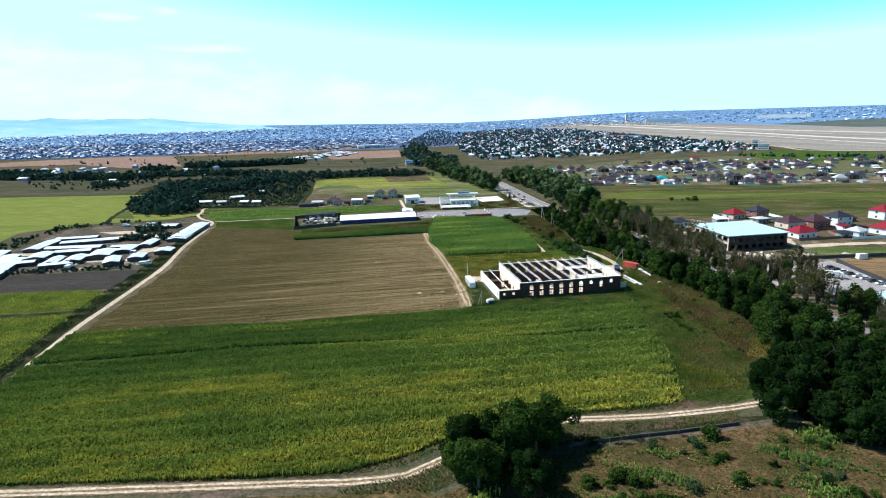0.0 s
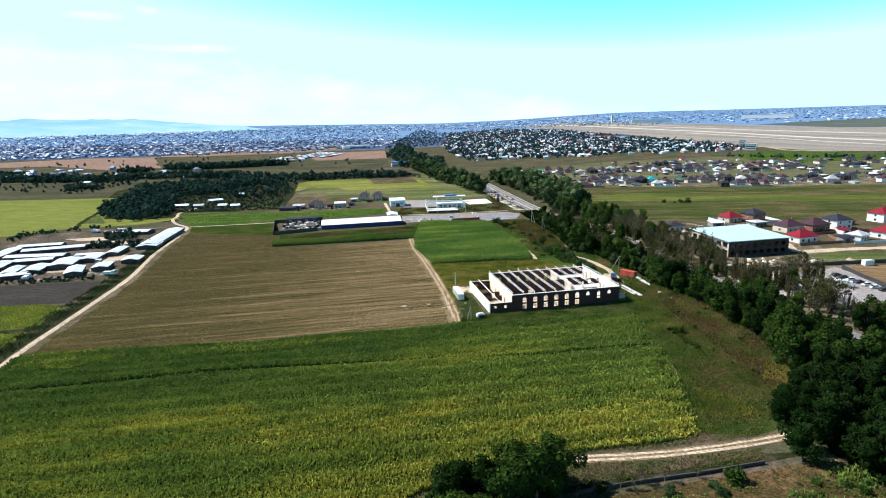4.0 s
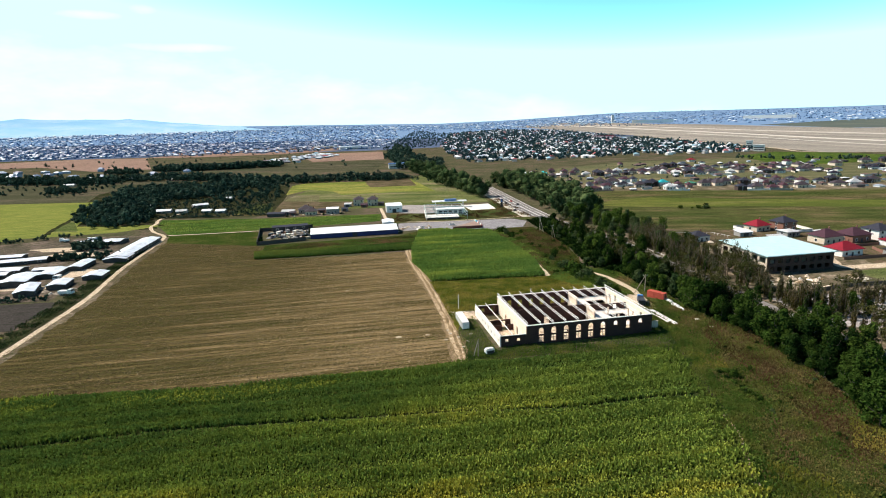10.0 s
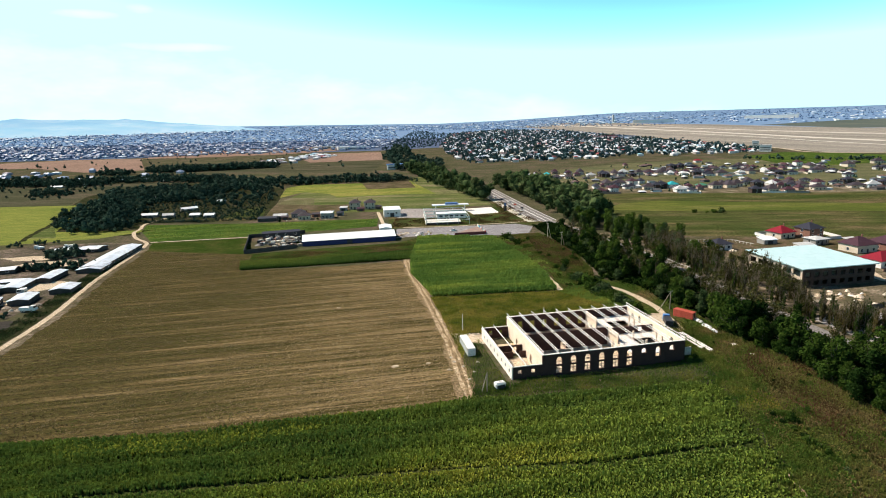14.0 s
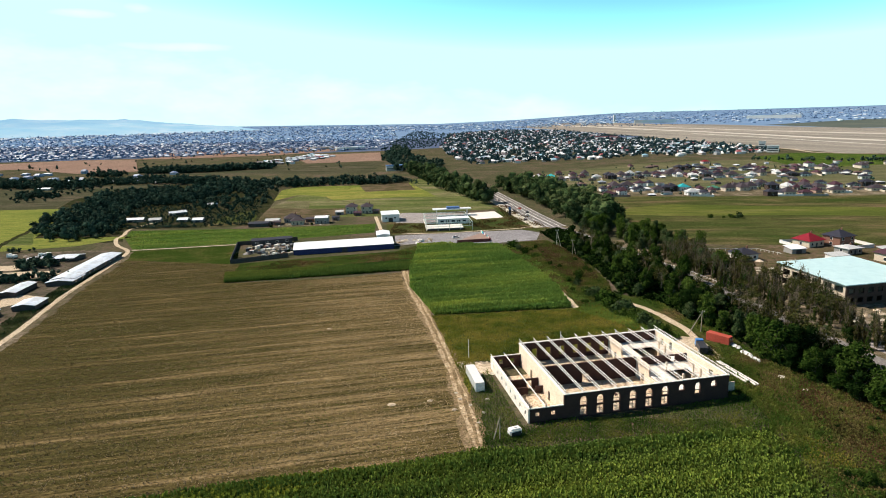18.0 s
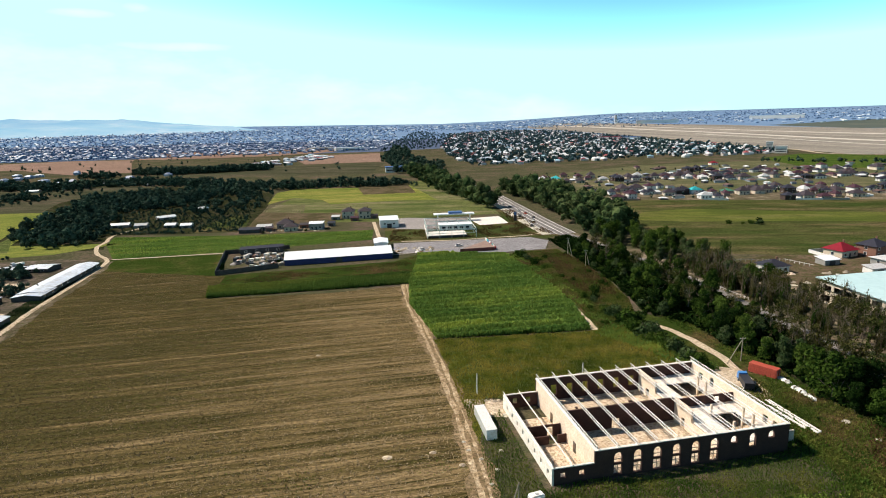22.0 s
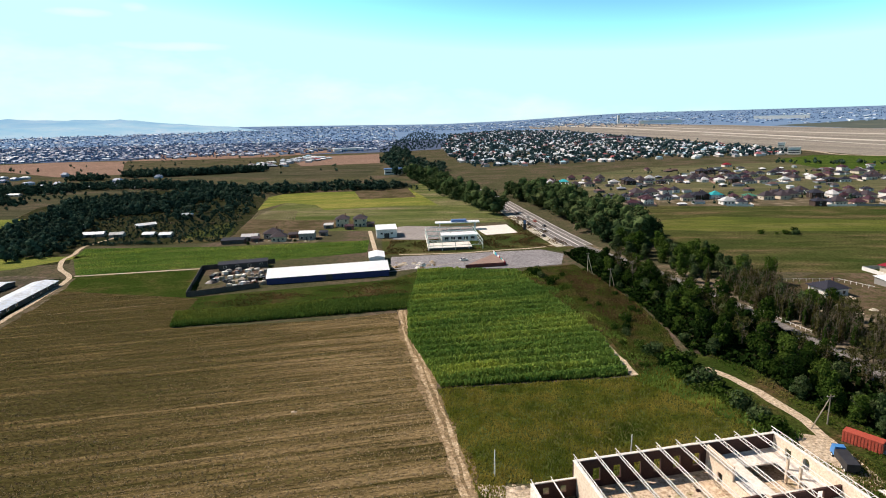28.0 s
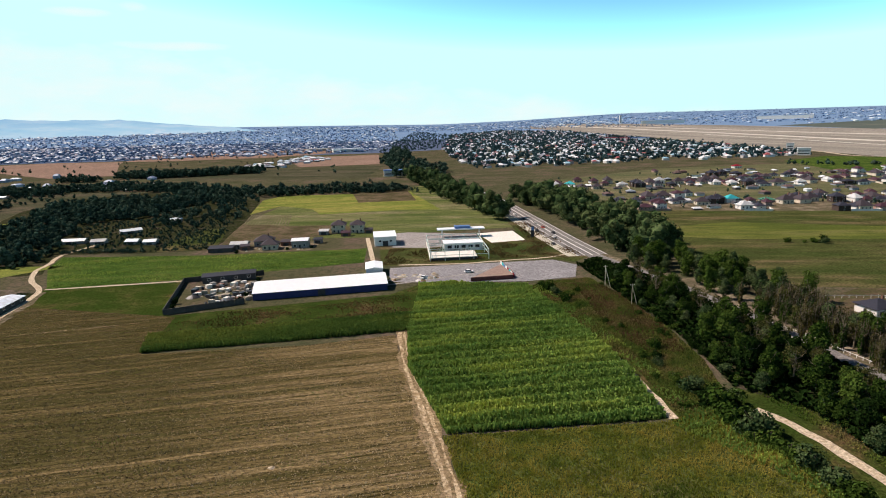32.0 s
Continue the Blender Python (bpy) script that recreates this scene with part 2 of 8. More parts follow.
G["dry_field"] = mat("dry_airfield_grass", [(0.34, (0.187, 0.175, 0.162)), (0.5, (0.275, 0.248, 0.228)), (0.62, (0.352, 0.310, 0.288))], 0.010, (0.209, 0.203, 0.186), 0.05, bump=0.2, bump_scale=0.4, stretch=(1.5, 0.10, 1, 12))
G["asphalt"] = mat("asphalt", [(0.3, (0.176, 0.169, 0.175)), (0.7, (0.257, 0.243, 0.248))], 0.15, (0.135, 0.135, 0.139), 1.2, rough=0.85, bump=0.2, bump_scale=6)
G["gravel"] = mat("grey_gravel", [(0.3, (0.208, 0.201, 0.228)), (0.7, (0.330, 0.320, 0.354))], 0.08, (0.165, 0.163, 0.177), 0.6, bump=0.4, bump_scale=4)
G["farm_soil"] = mat("farm_yard_soil", [(0.3, (0.048, 0.048, 0.037)), (0.5, (0.112, 0.090, 0.079)), (0.7, (0.225, 0.173, 0.154))], 0.06, (0.053, 0.057, 0.032), 0.4, bump=0.4)
G["concrete"] = mat("pale_concrete", [(0.3, (0.45, 0.43, 0.38)), (0.7, (0.60, 0.57, 0.50))], 0.4, (0.38, 0.34, 0.28), 2.5, bump=0.2)
G["runway"] = mat("runway_concrete", [(0.3, (0.5, 0.47, 0.42)), (0.7, (0.62, 0.58, 0.52))], 0.02)
G["leaf"] = mat("leaf_green", [(0.3, (0.017, 0.038, 0.007)), (0.7, (0.042, 0.074, 0.013))], 0.25, rough=0.8, island=0.45, trans=0.12, spec=0.05)
G["leaf_light"] = mat("leaf_light", [(0.3, (0.037, 0.071, 0.013)), (0.7, (0.069, 0.109, 0.020))], 0.25, rough=0.8, island=0.4, trans=0.15, spec=0.05)
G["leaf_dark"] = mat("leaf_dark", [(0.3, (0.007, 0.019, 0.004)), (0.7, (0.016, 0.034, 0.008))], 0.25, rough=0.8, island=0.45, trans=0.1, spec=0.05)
G["leaf_grey"] = mat("leaf_grey", [(0.3, (0.030, 0.040, 0.012)), (0.7, (0.082, 0.078, 0.026))], 0.3, rough=0.8, island=0.5, trans=0.2, spec=0.05)
G["leaf_brown"] = mat("leaf_brown", [(0.3, (0.030, 0.036, 0.011)), (0.7, (0.086, 0.070, 0.024))], 0.3, rough=0.8, island=0.5, trans=0.2, spec=0.05)
# distance haze is mixed into the next three leaf colours, bluest in the farthest
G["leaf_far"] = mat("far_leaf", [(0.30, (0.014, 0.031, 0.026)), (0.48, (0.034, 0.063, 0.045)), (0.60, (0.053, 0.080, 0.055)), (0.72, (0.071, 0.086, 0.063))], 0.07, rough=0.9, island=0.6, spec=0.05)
G["leaf_haze"] = mat("leaf_haze_tint", [(0.3, (0.016, 0.044, 0.051)), (0.7, (0.046, 0.083, 0.089))], 0.02, rough=0.9, island=0.5, spec=0.05)
G["leaf_haze_blue"] = mat("distant_leaf_haze", [(0.3, (0.038, 0.094, 0.189)), (0.7, (0.085, 0.158, 0.285))], 0.01, rough=0.95, island=0.45, spec=0.05)
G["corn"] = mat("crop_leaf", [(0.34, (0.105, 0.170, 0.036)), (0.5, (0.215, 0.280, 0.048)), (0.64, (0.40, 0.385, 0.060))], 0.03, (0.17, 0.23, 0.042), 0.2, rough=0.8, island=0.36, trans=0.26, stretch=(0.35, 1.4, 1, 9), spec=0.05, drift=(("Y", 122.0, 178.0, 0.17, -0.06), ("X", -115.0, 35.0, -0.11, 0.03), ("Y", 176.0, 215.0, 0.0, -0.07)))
G["corn2"] = mat("maize_leaf", [(0.34, (0.121, 0.217, 0.047)), (0.5, (0.193, 0.290, 0.063)), (0.64, (0.354, 0.419, 0.084))], 0.05, rough=0.8, island=0.22, trans=0.3, stretch=(0.3, 1.6, 1, 9), spec=0.05)
G["weed_leaf"] = mat("rank_weed_leaf", [(0.36, (0.050, 0.105, 0.020)), (0.5, (0.105, 0.165, 0.030)), (0.64, (0.185, 0.200, 0.046))], 0.12, rough=0.8, island=0.30, trans=0.28, spec=0.05)
G["strip_leaf"] = mat("strip_crop_leaf", [(0.34, (0.068, 0.125, 0.028)), (0.5, (0.110, 0.170, 0.036)), (0.64, (0.180, 0.215, 0.046))], 0.05, rough=0.8, island=0.25, trans=0.25, stretch=(0.3, 1.6, 1, 9), spec=0.05)
G["grass"] = mat("grass_blade", [(0.36, (0.073, 0.141, 0.023)), (0.5, (0.158, 0.195, 0.040)), (0.64, (0.267, 0.207, 0.088))], 0.06, rough=0.8, island=0.3, trans=0.4, spec=0.05)
G["scrub"] = mat("scrub_blade", [(0.3, (0.068, 0.061, 0.022)), (0.6, (0.134, 0.078, 0.039)), (0.8, (0.209, 0.111, 0.065))], 0.06, rough=0.8, island=0.4, trans=0.2, spec=0.05)
G["bark"] = mat("bark", [(0.3, (0.10, 0.085, 0.065)), (0.7, (0.19, 0.16, 0.125))], 1.5, (0.07, 0.06, 0.05), 6, world=False, bump=0.5)
G["bark_grey"] = mat("grey_bark", [(0.3, (0.10, 0.080, 0.055)), (0.7, (0.19, 0.155, 0.11))], 1.5, world=False, bump=0.4)
G["brick"] = mat("brown_brick", [(0.3, (0.062, 0.030, 0.026)), (0.7, (0.095, 0.050, 0.040))], 0.5, (0.046, 0.024, 0.022), 4.0, world=False, bump=0.5, bump_scale=5)
G["block"] = mat("pale_block", [(0.3, (0.70, 0.58, 0.46)), (0.7, (0.82, 0.73, 0.61))], 0.35, (0.60, 0.47, 0.35), 2.2, world=False, bump=0.4, bump_scale=4)
G["render"] = mat("white_render", [(0.3, (0.70, 0.66, 0.60)), (0.7, (0.80, 0.77, 0.71))], 0.5, (0.62, 0.56, 0.48), 1.6, world=False, bump=0.2)
G["slab"] = mat("white_slab", [(0.3, (0.74, 0.70, 0.65)), (0.7, (0.84, 0.81, 0.77))], 0.4, (0.62, 0.56, 0.49), 1.4, world=False)
G["dirt_floor"] = mat("rubble_floor", [(0.3, (0.56, 0.43, 0.29)), (0.55, (0.74, 0.63, 0.49)), (0.75, (0.36, 0.34, 0.15))], 0.35, (0.30, 0.20, 0.13), 1.8, world=False, bump=0.6)
G["steel"] = mat("white_steel", [(0.3, (0.66, 0.64, 0.61)), (0.7, (0.82, 0.80, 0.77))], 1.0, world=False, rough=0.5, obj=0.08)
G["roof_white"] = mat("white_roof_sheet", [(0.3, (0.82, 0.85, 0.88)), (0.7, (0.88, 0.90, 0.92))], 0.08, (0.80, 0.83, 0.86), 0.6, rough=0.4, world=False)
G["roof_aqua"] = mat("pale_aqua_roof_sheet", [(0.3, (0.52, 0.72, 0.74)), (0.7, (0.60, 0.79, 0.80))], 0.1, (0.48, 0.68, 0.70), 0.4, rough=0.4, metal=0.1, world=False)
G["blue_wall"] = mat("dark_blue_sheet", [(0.3, (0.014, 0.022, 0.095)), (0.7, (0.024, 0.034, 0.14))], 0.5, rough=0.5, world=False)
G["red_paint"] = mat("red_container_paint", [(0.3, (0.42, 0.07, 0.045)), (0.7, (0.52, 0.11, 0.07))], 0.6, (0.30, 0.06, 0.04), 3, rough=0.6, world=False)
G["white_paint"] = mat("white_paint", [(0.3, (0.70, 0.70, 0.70)), (0.7, (0.82, 0.82, 0.81))], 0.6, (0.6, 0.58, 0.55), 3, rough=0.5, world=False)
G["dark"] = mat("dark_metal", [(0.3, (0.03, 0.03, 0.035)), (0.7, (0.05, 0.05, 0.055))], 0.6, rough=0.5, world=False)
G["rubber"] = mat("tyre_rubber", [(0.3, (0.015, 0.015, 0.015)), (0.7, (0.03, 0.03, 0.03))], 2, world=False)
G["blue_paint"] = mat("blue_cab_paint", [(0.3, (0.05, 0.2, 0.5)), (0.7, (0.07, 0.26, 0.6))], 1, rough=0.4, world=False)
G["wood"] = mat("grey_wood", [(0.3, (0.24, 0.20, 0.15)), (0.7, (0.36, 0.31, 0.25))], 1.5, world=False)
G["glass"] = mat("window_glass", [(0.3, (0.02, 0.025, 0.03)), (0.7, (0.04, 0.045, 0.05))], 1, rough=0.1, world=False, spec=0.6)
for key, a in (("roof_red", (0.24, 0.016, 0.030)), ("roof_maroon", (0.072, 0.034, 0.048)), ("roof_grey", (0.036, 0.038, 0.055)), ("roof_brown", (0.062, 0.050, 0.060)),
               ("roof_teal", (0.03, 0.42, 0.46)), ("roof_pale", (0.55, 0.56, 0.57)), ("roof_green", (0.06, 0.22, 0.15)), ("roof_blue", (0.10, 0.20, 0.42))):
    G[key] = mat(key + "_tile", [(0.3, tuple(v * 0.85 for v in a)), (0.7, tuple(min(0.8, v * 1.1) for v in a))], 0.5, tuple(v * 0.7 for v in a), 3, rough=0.75, world=False, spec=0.15)
for key, a in (("wall_cream", (0.58, 0.50, 0.40)), ("wall_white", (0.74, 0.72, 0.69)), ("wall_brick", (0.22, 0.11, 0.08)), ("wall_pink", (0.36, 0.24, 0.20)), ("wall_grey", (0.28, 0.27, 0.26))):
    G[key] = mat(key + "_render", [(0.3, tuple(v * 0.88 for v in a)), (0.7, tuple(min(0.8, v * 1.06) for v in a))], 0.5, tuple(v * 0.8 for v in a), 3, world=False)


# ---------------------------------------------------------------- mesh helpers
def mesh_from(name, verts, faces, material=None):
    me = bpy.data.meshes.new(name)
    me.from_pydata(verts, [], faces)
    me.update()
    if material:
        me.materials.append(material)
    return me


def thing(name, m, label, category, group=""):
    e = new(name)
    e.empty_display_size = 1.0
    e.matrix_basis = m
    return tagged(e, label, category, group)


def part(name, bm, material, parent, label="", m=None):
    """Links a bmesh, or a ready mesh, as one mesh object under parent."""
    if isinstance(bm, bpy.types.Mesh):
        me = bm
    else:
        me = bpy.data.meshes.new(name)
        bm.to_mesh(me)
        bm.free()
        me.materials.append(material)
    ob = new(name, me)
    ob.parent = parent
    if m is not None:
        ob.matrix_basis = m
    return tagged(ob, label)


def box(bm, x0, y0, z0, x1, y1, z1):
    v = [bm.verts.new(p) for p in ((x0, y0, z0), (x1, y0, z0), (x1, y1, z0), (x0, y1, z0), (x0, y0, z1), (x1, y0, z1), (x1, y1, z1), (x0, y1, z1))]
    for f in ((0, 3, 2, 1), (4, 5, 6, 7), (0, 1, 5, 4), (1, 2, 6, 5), (2, 3, 7, 6), (3, 0, 4, 7)):
        bm.faces.new([v[i] for i in f])


def boxes(*args):
    bm = bmesh.new()
    for a in args:
        box(bm, *a)
    return bm


def beam(bm, a, b, r):
    """A square bar from a to b."""
    a, b = Vector(a), Vector(b)
    d = (b - a).normalized()
    s = d.cross(Vector((0, 0, 1)))
    s = Vector((1, 0, 0)) if s.length < 1e-4 else s.normalized()
    u = s.cross(d)
    q = [a + s * i * r + u * j * r for i, j in ((-1, -1), (1, -1), (1, 1), (-1, 1))] + [b + s * i * r + u * j * r for i, j in ((-1, -1), (1, -1), (1, 1), (-1, 1))]
    v = [bm.verts.new(p) for p in q]
    for f in ((0, 3, 2, 1), (4, 5, 6, 7), (0, 1, 5, 4), (1, 2, 6, 5), (2, 3, 7, 6), (3, 0, 4, 7)):
        bm.faces.new([v[i] for i in f])


def tube(bm, pts, radii, n=6):
    """A tapered round limb along pts."""
    rings = []
    for i, (p, r) in enumerate(zip(pts, radii)):
        p = Vector(p)
        d = (Vector(pts[min(i + 1, len(pts) - 1)]) - Vector(pts[max(i - 1, 0)])).normalized()
        s = d.cross(Vector((0.3, 1, 0.1))).normalized()
        u = s.cross(d)
        rings.append([bm.verts.new(p + (s * math.cos(a) + u * math.sin(a)) * r) for a in (2 * math.pi * k / n for k in range(n))])
    for a, b in zip(rings, rings[1:]):
        for k in range(n):
            bm.faces.new((a[k], a[(k + 1) % n], b[(k + 1) % n], b[k]))
    bm.faces.new(rings[-1])
    bm.faces.new(rings[0][::-1])


def el_far(az):
    return float(np.interp(az, (-40, -22, -15, 0, 7, 12, 17, 26, 40), (0.25, 0.25, 0.18, -0.06, 0.08, 0.29, 0.46, 0.42, 0.38)))


def gz(x, y):
    """Height of the ground: flat near by, rising gently towards the far rim."""
    dx, dy = x, y - 100.0
    r = math.hypot(dx, dy)
    if r < 1300:
        return 0.0
    s = min(1.0, (r - 1300) / 3400)
    az = math.degrees(math.atan2(dx, dy))
    return (71.0 + 4700 * math.tan(radians(el_far(max(-60, min(60, az)))))) * s * s


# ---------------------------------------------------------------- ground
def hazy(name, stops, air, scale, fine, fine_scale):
    """Ground of the far skyline, its emission standing in for kilometres of bright air."""
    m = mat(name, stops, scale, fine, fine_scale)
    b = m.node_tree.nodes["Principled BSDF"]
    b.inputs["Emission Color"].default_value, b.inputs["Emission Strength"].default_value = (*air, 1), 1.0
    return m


# blue emission imitates haze over the skyline plain
G["rim"] = hazy("skyline_plain_haze_glow", [(0.3, (0.030, 0.050, 0.045)), (0.7, (0.085, 0.10, 0.075))], (0.115, 0.20, 0.37), 0.006, (0.04, 0.06, 0.05), 0.03)


def ground():
    rs = [0, 40, 90, 150, 220, 300, 400, 520, 660, 820, 1000, 1150, 1300] + [1300 + 100 * i for i in range(1, 35)] + [4780]
    n = 180
    verts, faces = [(0, 100, 0)], []
    for r in rs[1:]:
        for k in range(n):
            a = 2 * math.pi * k / n
            x, y = r * math.sin(a), 100 + r * math.cos(a)
            verts.append((x, y, gz(x, y) if r < 4750 else gz(x, y) - 60))
    for k in range(n):
        faces.append((0, 1 + (k + 1) % n, 1 + k))
    for i in range(len(rs) - 2):
        a, b = 1 + i * n, 1 + (i + 1) * n
        for k in range(n):
            faces.append((a + k, a + (k + 1) % n, b + (k + 1) % n, b + k))
    ob = new("ground", mesh_from("ground", verts, faces, G["ground"]))
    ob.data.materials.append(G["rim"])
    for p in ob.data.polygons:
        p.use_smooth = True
        # beyond 2400 m the ground takes the glowing haze material
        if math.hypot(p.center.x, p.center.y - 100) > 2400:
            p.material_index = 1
    tagged(ob, "flat plain of dry grass and fields", "ground", kind="structure")


ground()


def inside(poly, px, py):
    """Which of the points lie in the polygon (arrays)."""
    c = np.zeros(px.shape, bool)
    j = len(poly) - 1
    for i in range(len(poly)):
        (xi, yi), (xj, yj) = poly[i], poly[j]
        if yi != yj:
            c ^= ((yi > py) != (yj > py)) & (px < (xj - xi) * (py - yi) / (yj - yi) + xi)
        j = i
    return c


def patch(name, poly, key, z, label, category="field", kind="structure"):
    """A flat piece of ground, a hand's width above the plain."""
    bm = bmesh.new()
    f = bm.faces.new([bm.verts.new((x, y, z + gz(x, y))) for x, y in poly])
    if f.normal.z < 0 or sum((poly[i - 1][0] * poly[i][1] - poly[i][0] * poly[i - 1][1]) for i in range(len(poly))) < 0:
        f.normal_flip()
    if max(y for _, y in poly) > 1250:
        bmesh.ops.triangulate(bm, faces=bm.faces[:])
        for _ in range(4):
            bmesh.ops.subdivide_edges(bm, edges=bm.edges[:], cuts=1, use_grid_fill=True)
        for v in bm.verts:
            v.co.z = z + gz(v.co.x, v.co.y)
    me = bpy.data.meshes.new(name)
    bm.to_mesh(me)
    bm.free()
    me.materials.append(G[key])
    return tagged(new(name, me), label, category, kind=kind)


def smooth_line(pts, step=4.0):
    """A gentle curve through pts (Catmull-Rom)."""
    out = []
    p = [Vector(q) for q in pts]
    p = [2 * p[0] - p[1]] + p + [2 * p[-1] - p[-2]]
    for a, b, c, d in zip(p, p[1:], p[2:], p[3:]):
        k = max(1, int((c - b).length / step))
        for i in range(k):
            t = i / k
            out.append(0.5 * ((2 * b) + (c - a) * t + (2 * a - 5 * b + 4 * c - d) * t * t + (3 * b - a - 3 * c + d) * t ** 3))
    out.append(p[-2])
    return out


def ribbon(name, pts, width, key, z, label, category="path", ragged=0.15, offset=0.0):
    """A road or track of that width along pts."""
    line = smooth_line([(x, y, 0) for x, y in pts])
    verts, faces = [], []
    for i, p in enumerate(line):
        d = (line[min(i + 1, len(line) - 1)] - line[max(i - 1, 0)]).normalized()
        s = Vector((d.y, -d.x, 0))
        for sgn in (-1, 1):
            q = p + s * (offset + sgn * width / 2 * (1 + random.uniform(-ragged, ragged)))
            verts.append((q.x, q.y, z + gz(q.x, q.y)))
    for i in range(len(line) - 1):
        faces.append((2 * i, 2 * i + 1, 2 * i + 3, 2 * i + 2))
    return tagged(new(name, mesh_from(name, verts, faces, G[key])), label, category, kind="structure")


# fields, outer ones first
FRONT = [(-136, 150), (-109, 106.5), (-73, 107.5), (-50, 108), (-26, 109.5), (-12, 116), (-6, 121), (22, 133), (46, 136), (58, 139), (62, 157), (67, 183), (69, 206), (72, 224), (40, 222), (18, 219), (4, 219), (-16, 214), (-36, 211), (-66, 204), (-109, 203), (-143, 199)]
STUB = [(-145, 200), (-109, 203), (-66, 204), (-36, 211), (-16, 214), (3, 220), (0, 245), (-3, 266), (-8, 296), (-14, 328), (-20, 350), (-24, 378), (-52, 371), (-106, 367), (-112, 405), (-186, 424), (-174, 354), (-158, 300), (-153, 260)]
MAIZE = [(-7, 312), (46, 316), (46, 347), (42, 375), (36, 405), (30, 433), (0, 440), (-18, 442), (-18, 419), (-20, 383), (-18, 350)]
STRIP = [(-107, 368), (-60, 375), (-20, 382), (-18, 400), (-60, 393), (-100, 385), (-112, 384)]
MEADOW = [(3, 245), (-4, 290), (-8, 311), (47, 315), (60, 322), (66, 300), (74, 282), (60, 276), (18, 267), (6, 268)]
patch("front_crop_field", FRONT, "soil", 0.05, "soil under a tall yellow-green crop")
patch("stubble_field", STUB, "stubble", 0.05, "harvested brown stubble field with pale straw rows")
patch("maize_field", MAIZE, "soil", 0.05, "soil under a dark green maize field")
patch("crop_strip", STRIP, "soil", 0.06, "soil under a narrow green crop strip")
patch("weedy_meadow", MEADOW, "meadow", 0.04, "unmown weedy meadow")
patch("strip_meadow", [(-112, 384), (-60, 393), (-18, 400), (-18, 442), (-30, 427), (-118, 406)], "verge", 0.045, "rough grass before the yard wall")
patch("north_crop", [(-194, 452), (-136, 462), (-49, 488), (-52, 524), (-140, 517), (-232, 523), (-222, 495)], "green", 0.05, "low green field of vegetables")
patch("fallow_strip", [(-186.2, 424), (-112, 404.9), (-118.5, 408), (-131, 458), (-194, 450)], "verge", 0.056, "weedy fallow strip beside the track")
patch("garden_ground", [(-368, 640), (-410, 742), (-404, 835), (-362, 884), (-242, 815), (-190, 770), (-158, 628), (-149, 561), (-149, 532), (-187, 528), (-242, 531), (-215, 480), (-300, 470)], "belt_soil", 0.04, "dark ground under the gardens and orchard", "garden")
patch("vegetable_rows", [(-182, 531), (-146, 533), (-157, 581), (-166, 610), (-185, 606)], "pasture", 0.06, "dark green garden rows beside the orchard", "garden")
patch("west_pasture", [(-760, 1000), (-561, 914), (-454, 908), (-341, 885), (-362, 884), (-404, 835), (-410, 742), (-380, 662), (-900, 700)], "brown_pasture", 0.04, "brown dry pasture between the tree belts", "pasture")
patch("belt_field", [(-1000, 1190), (-779, 1207), (-526, 1128), (-327, 1218), (-190, 1231), (-110, 1240), (-110, 990), (-152, 1000), (-354, 1030), (-603, 1140)], "brown_pasture", 0.06, "dull olive field between two tree belts")
patch("lower_meadow", [(-156, 724), (-122, 697), (-108, 663), (-43, 678), (-13, 674), (20, 749), (44, 580), (-4, 573), (-45, 558), (-92, 560), (-150, 561), (-160, 628)], "olive", 0.045, "unmown dark olive meadow", "meadow")
patch("hay_meadow", [(-188, 773), (-176, 806), (-102, 806), (-43, 822), (-28, 760), (-8, 674), (-43, 679), (-108, 664), (-122, 698), (-156, 724), (-170, 675)], "mown", 0.055, "mown yellow-green hay meadow")
patch("meadow_edge", [(-43, 822), (-40, 860), (-19, 881), (20, 749), (-8, 674), (-28, 760)], "olive", 0.052, "weedy green strip beside the highway trees", "meadow")
patch("bare_plots", [(-145, 541), (-152, 572), (-160, 626), (-118, 612), (-83, 610), (-60, 592), (-78, 575), (-96, 562), (-106, 533)], "brown_plot", 0.06, "bare brown garden plots", "garden")
patch("north_plot", [(-102, 806), (-44, 822), (-31, 739), (-86, 734)], "brown_plot", 0.07, "ploughed brown plot at the end of the meadow")
for i in range(16):
    patch("furrow", [(-159 + 2.4 * i, 624 - 0.6 * i), (-157.8 + 2.4 * i, 623.4 - 0.6 * i), (-166.8 + 2.3 * i, 673 - 0.35 * i), (-168 + 2.3 * i, 673.5 - 0.35 * i)], "site_soil", 0.09, "pale ridge of a furrowed garden bed", "garden bed")
patch("west_yellow_field", [(-300, 330), (-330, 420), (-298, 455), (-240, 470), (-215, 500), (-290, 503), (-357, 662), (-1100, 690), (-900, 240)], "hay", 0.05, "wide yellow ripe field")
patch("west_green_field", [(-141, 158), (-160, 252), (-176, 258), (-700, 225), (-700, 60), (-120, 100)], "grain", 0.045, "yellow-green grain field beyond the lane")
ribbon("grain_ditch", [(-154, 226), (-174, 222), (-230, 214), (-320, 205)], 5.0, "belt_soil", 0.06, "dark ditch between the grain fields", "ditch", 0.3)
patch("dark_ploughed_field", [(-164, 259), (-169, 296), (-241, 288), (-420, 270), (-400, 240)], "ploughed", 0.05, "dark ploughed field")
patch("east_meadow", [(105, 600), (150, 640), (320, 600), (700, 560), (900, 250), (280, 400), (150, 420), (118, 440)], "pasture", 0.05, "wide olive-brown pasture")
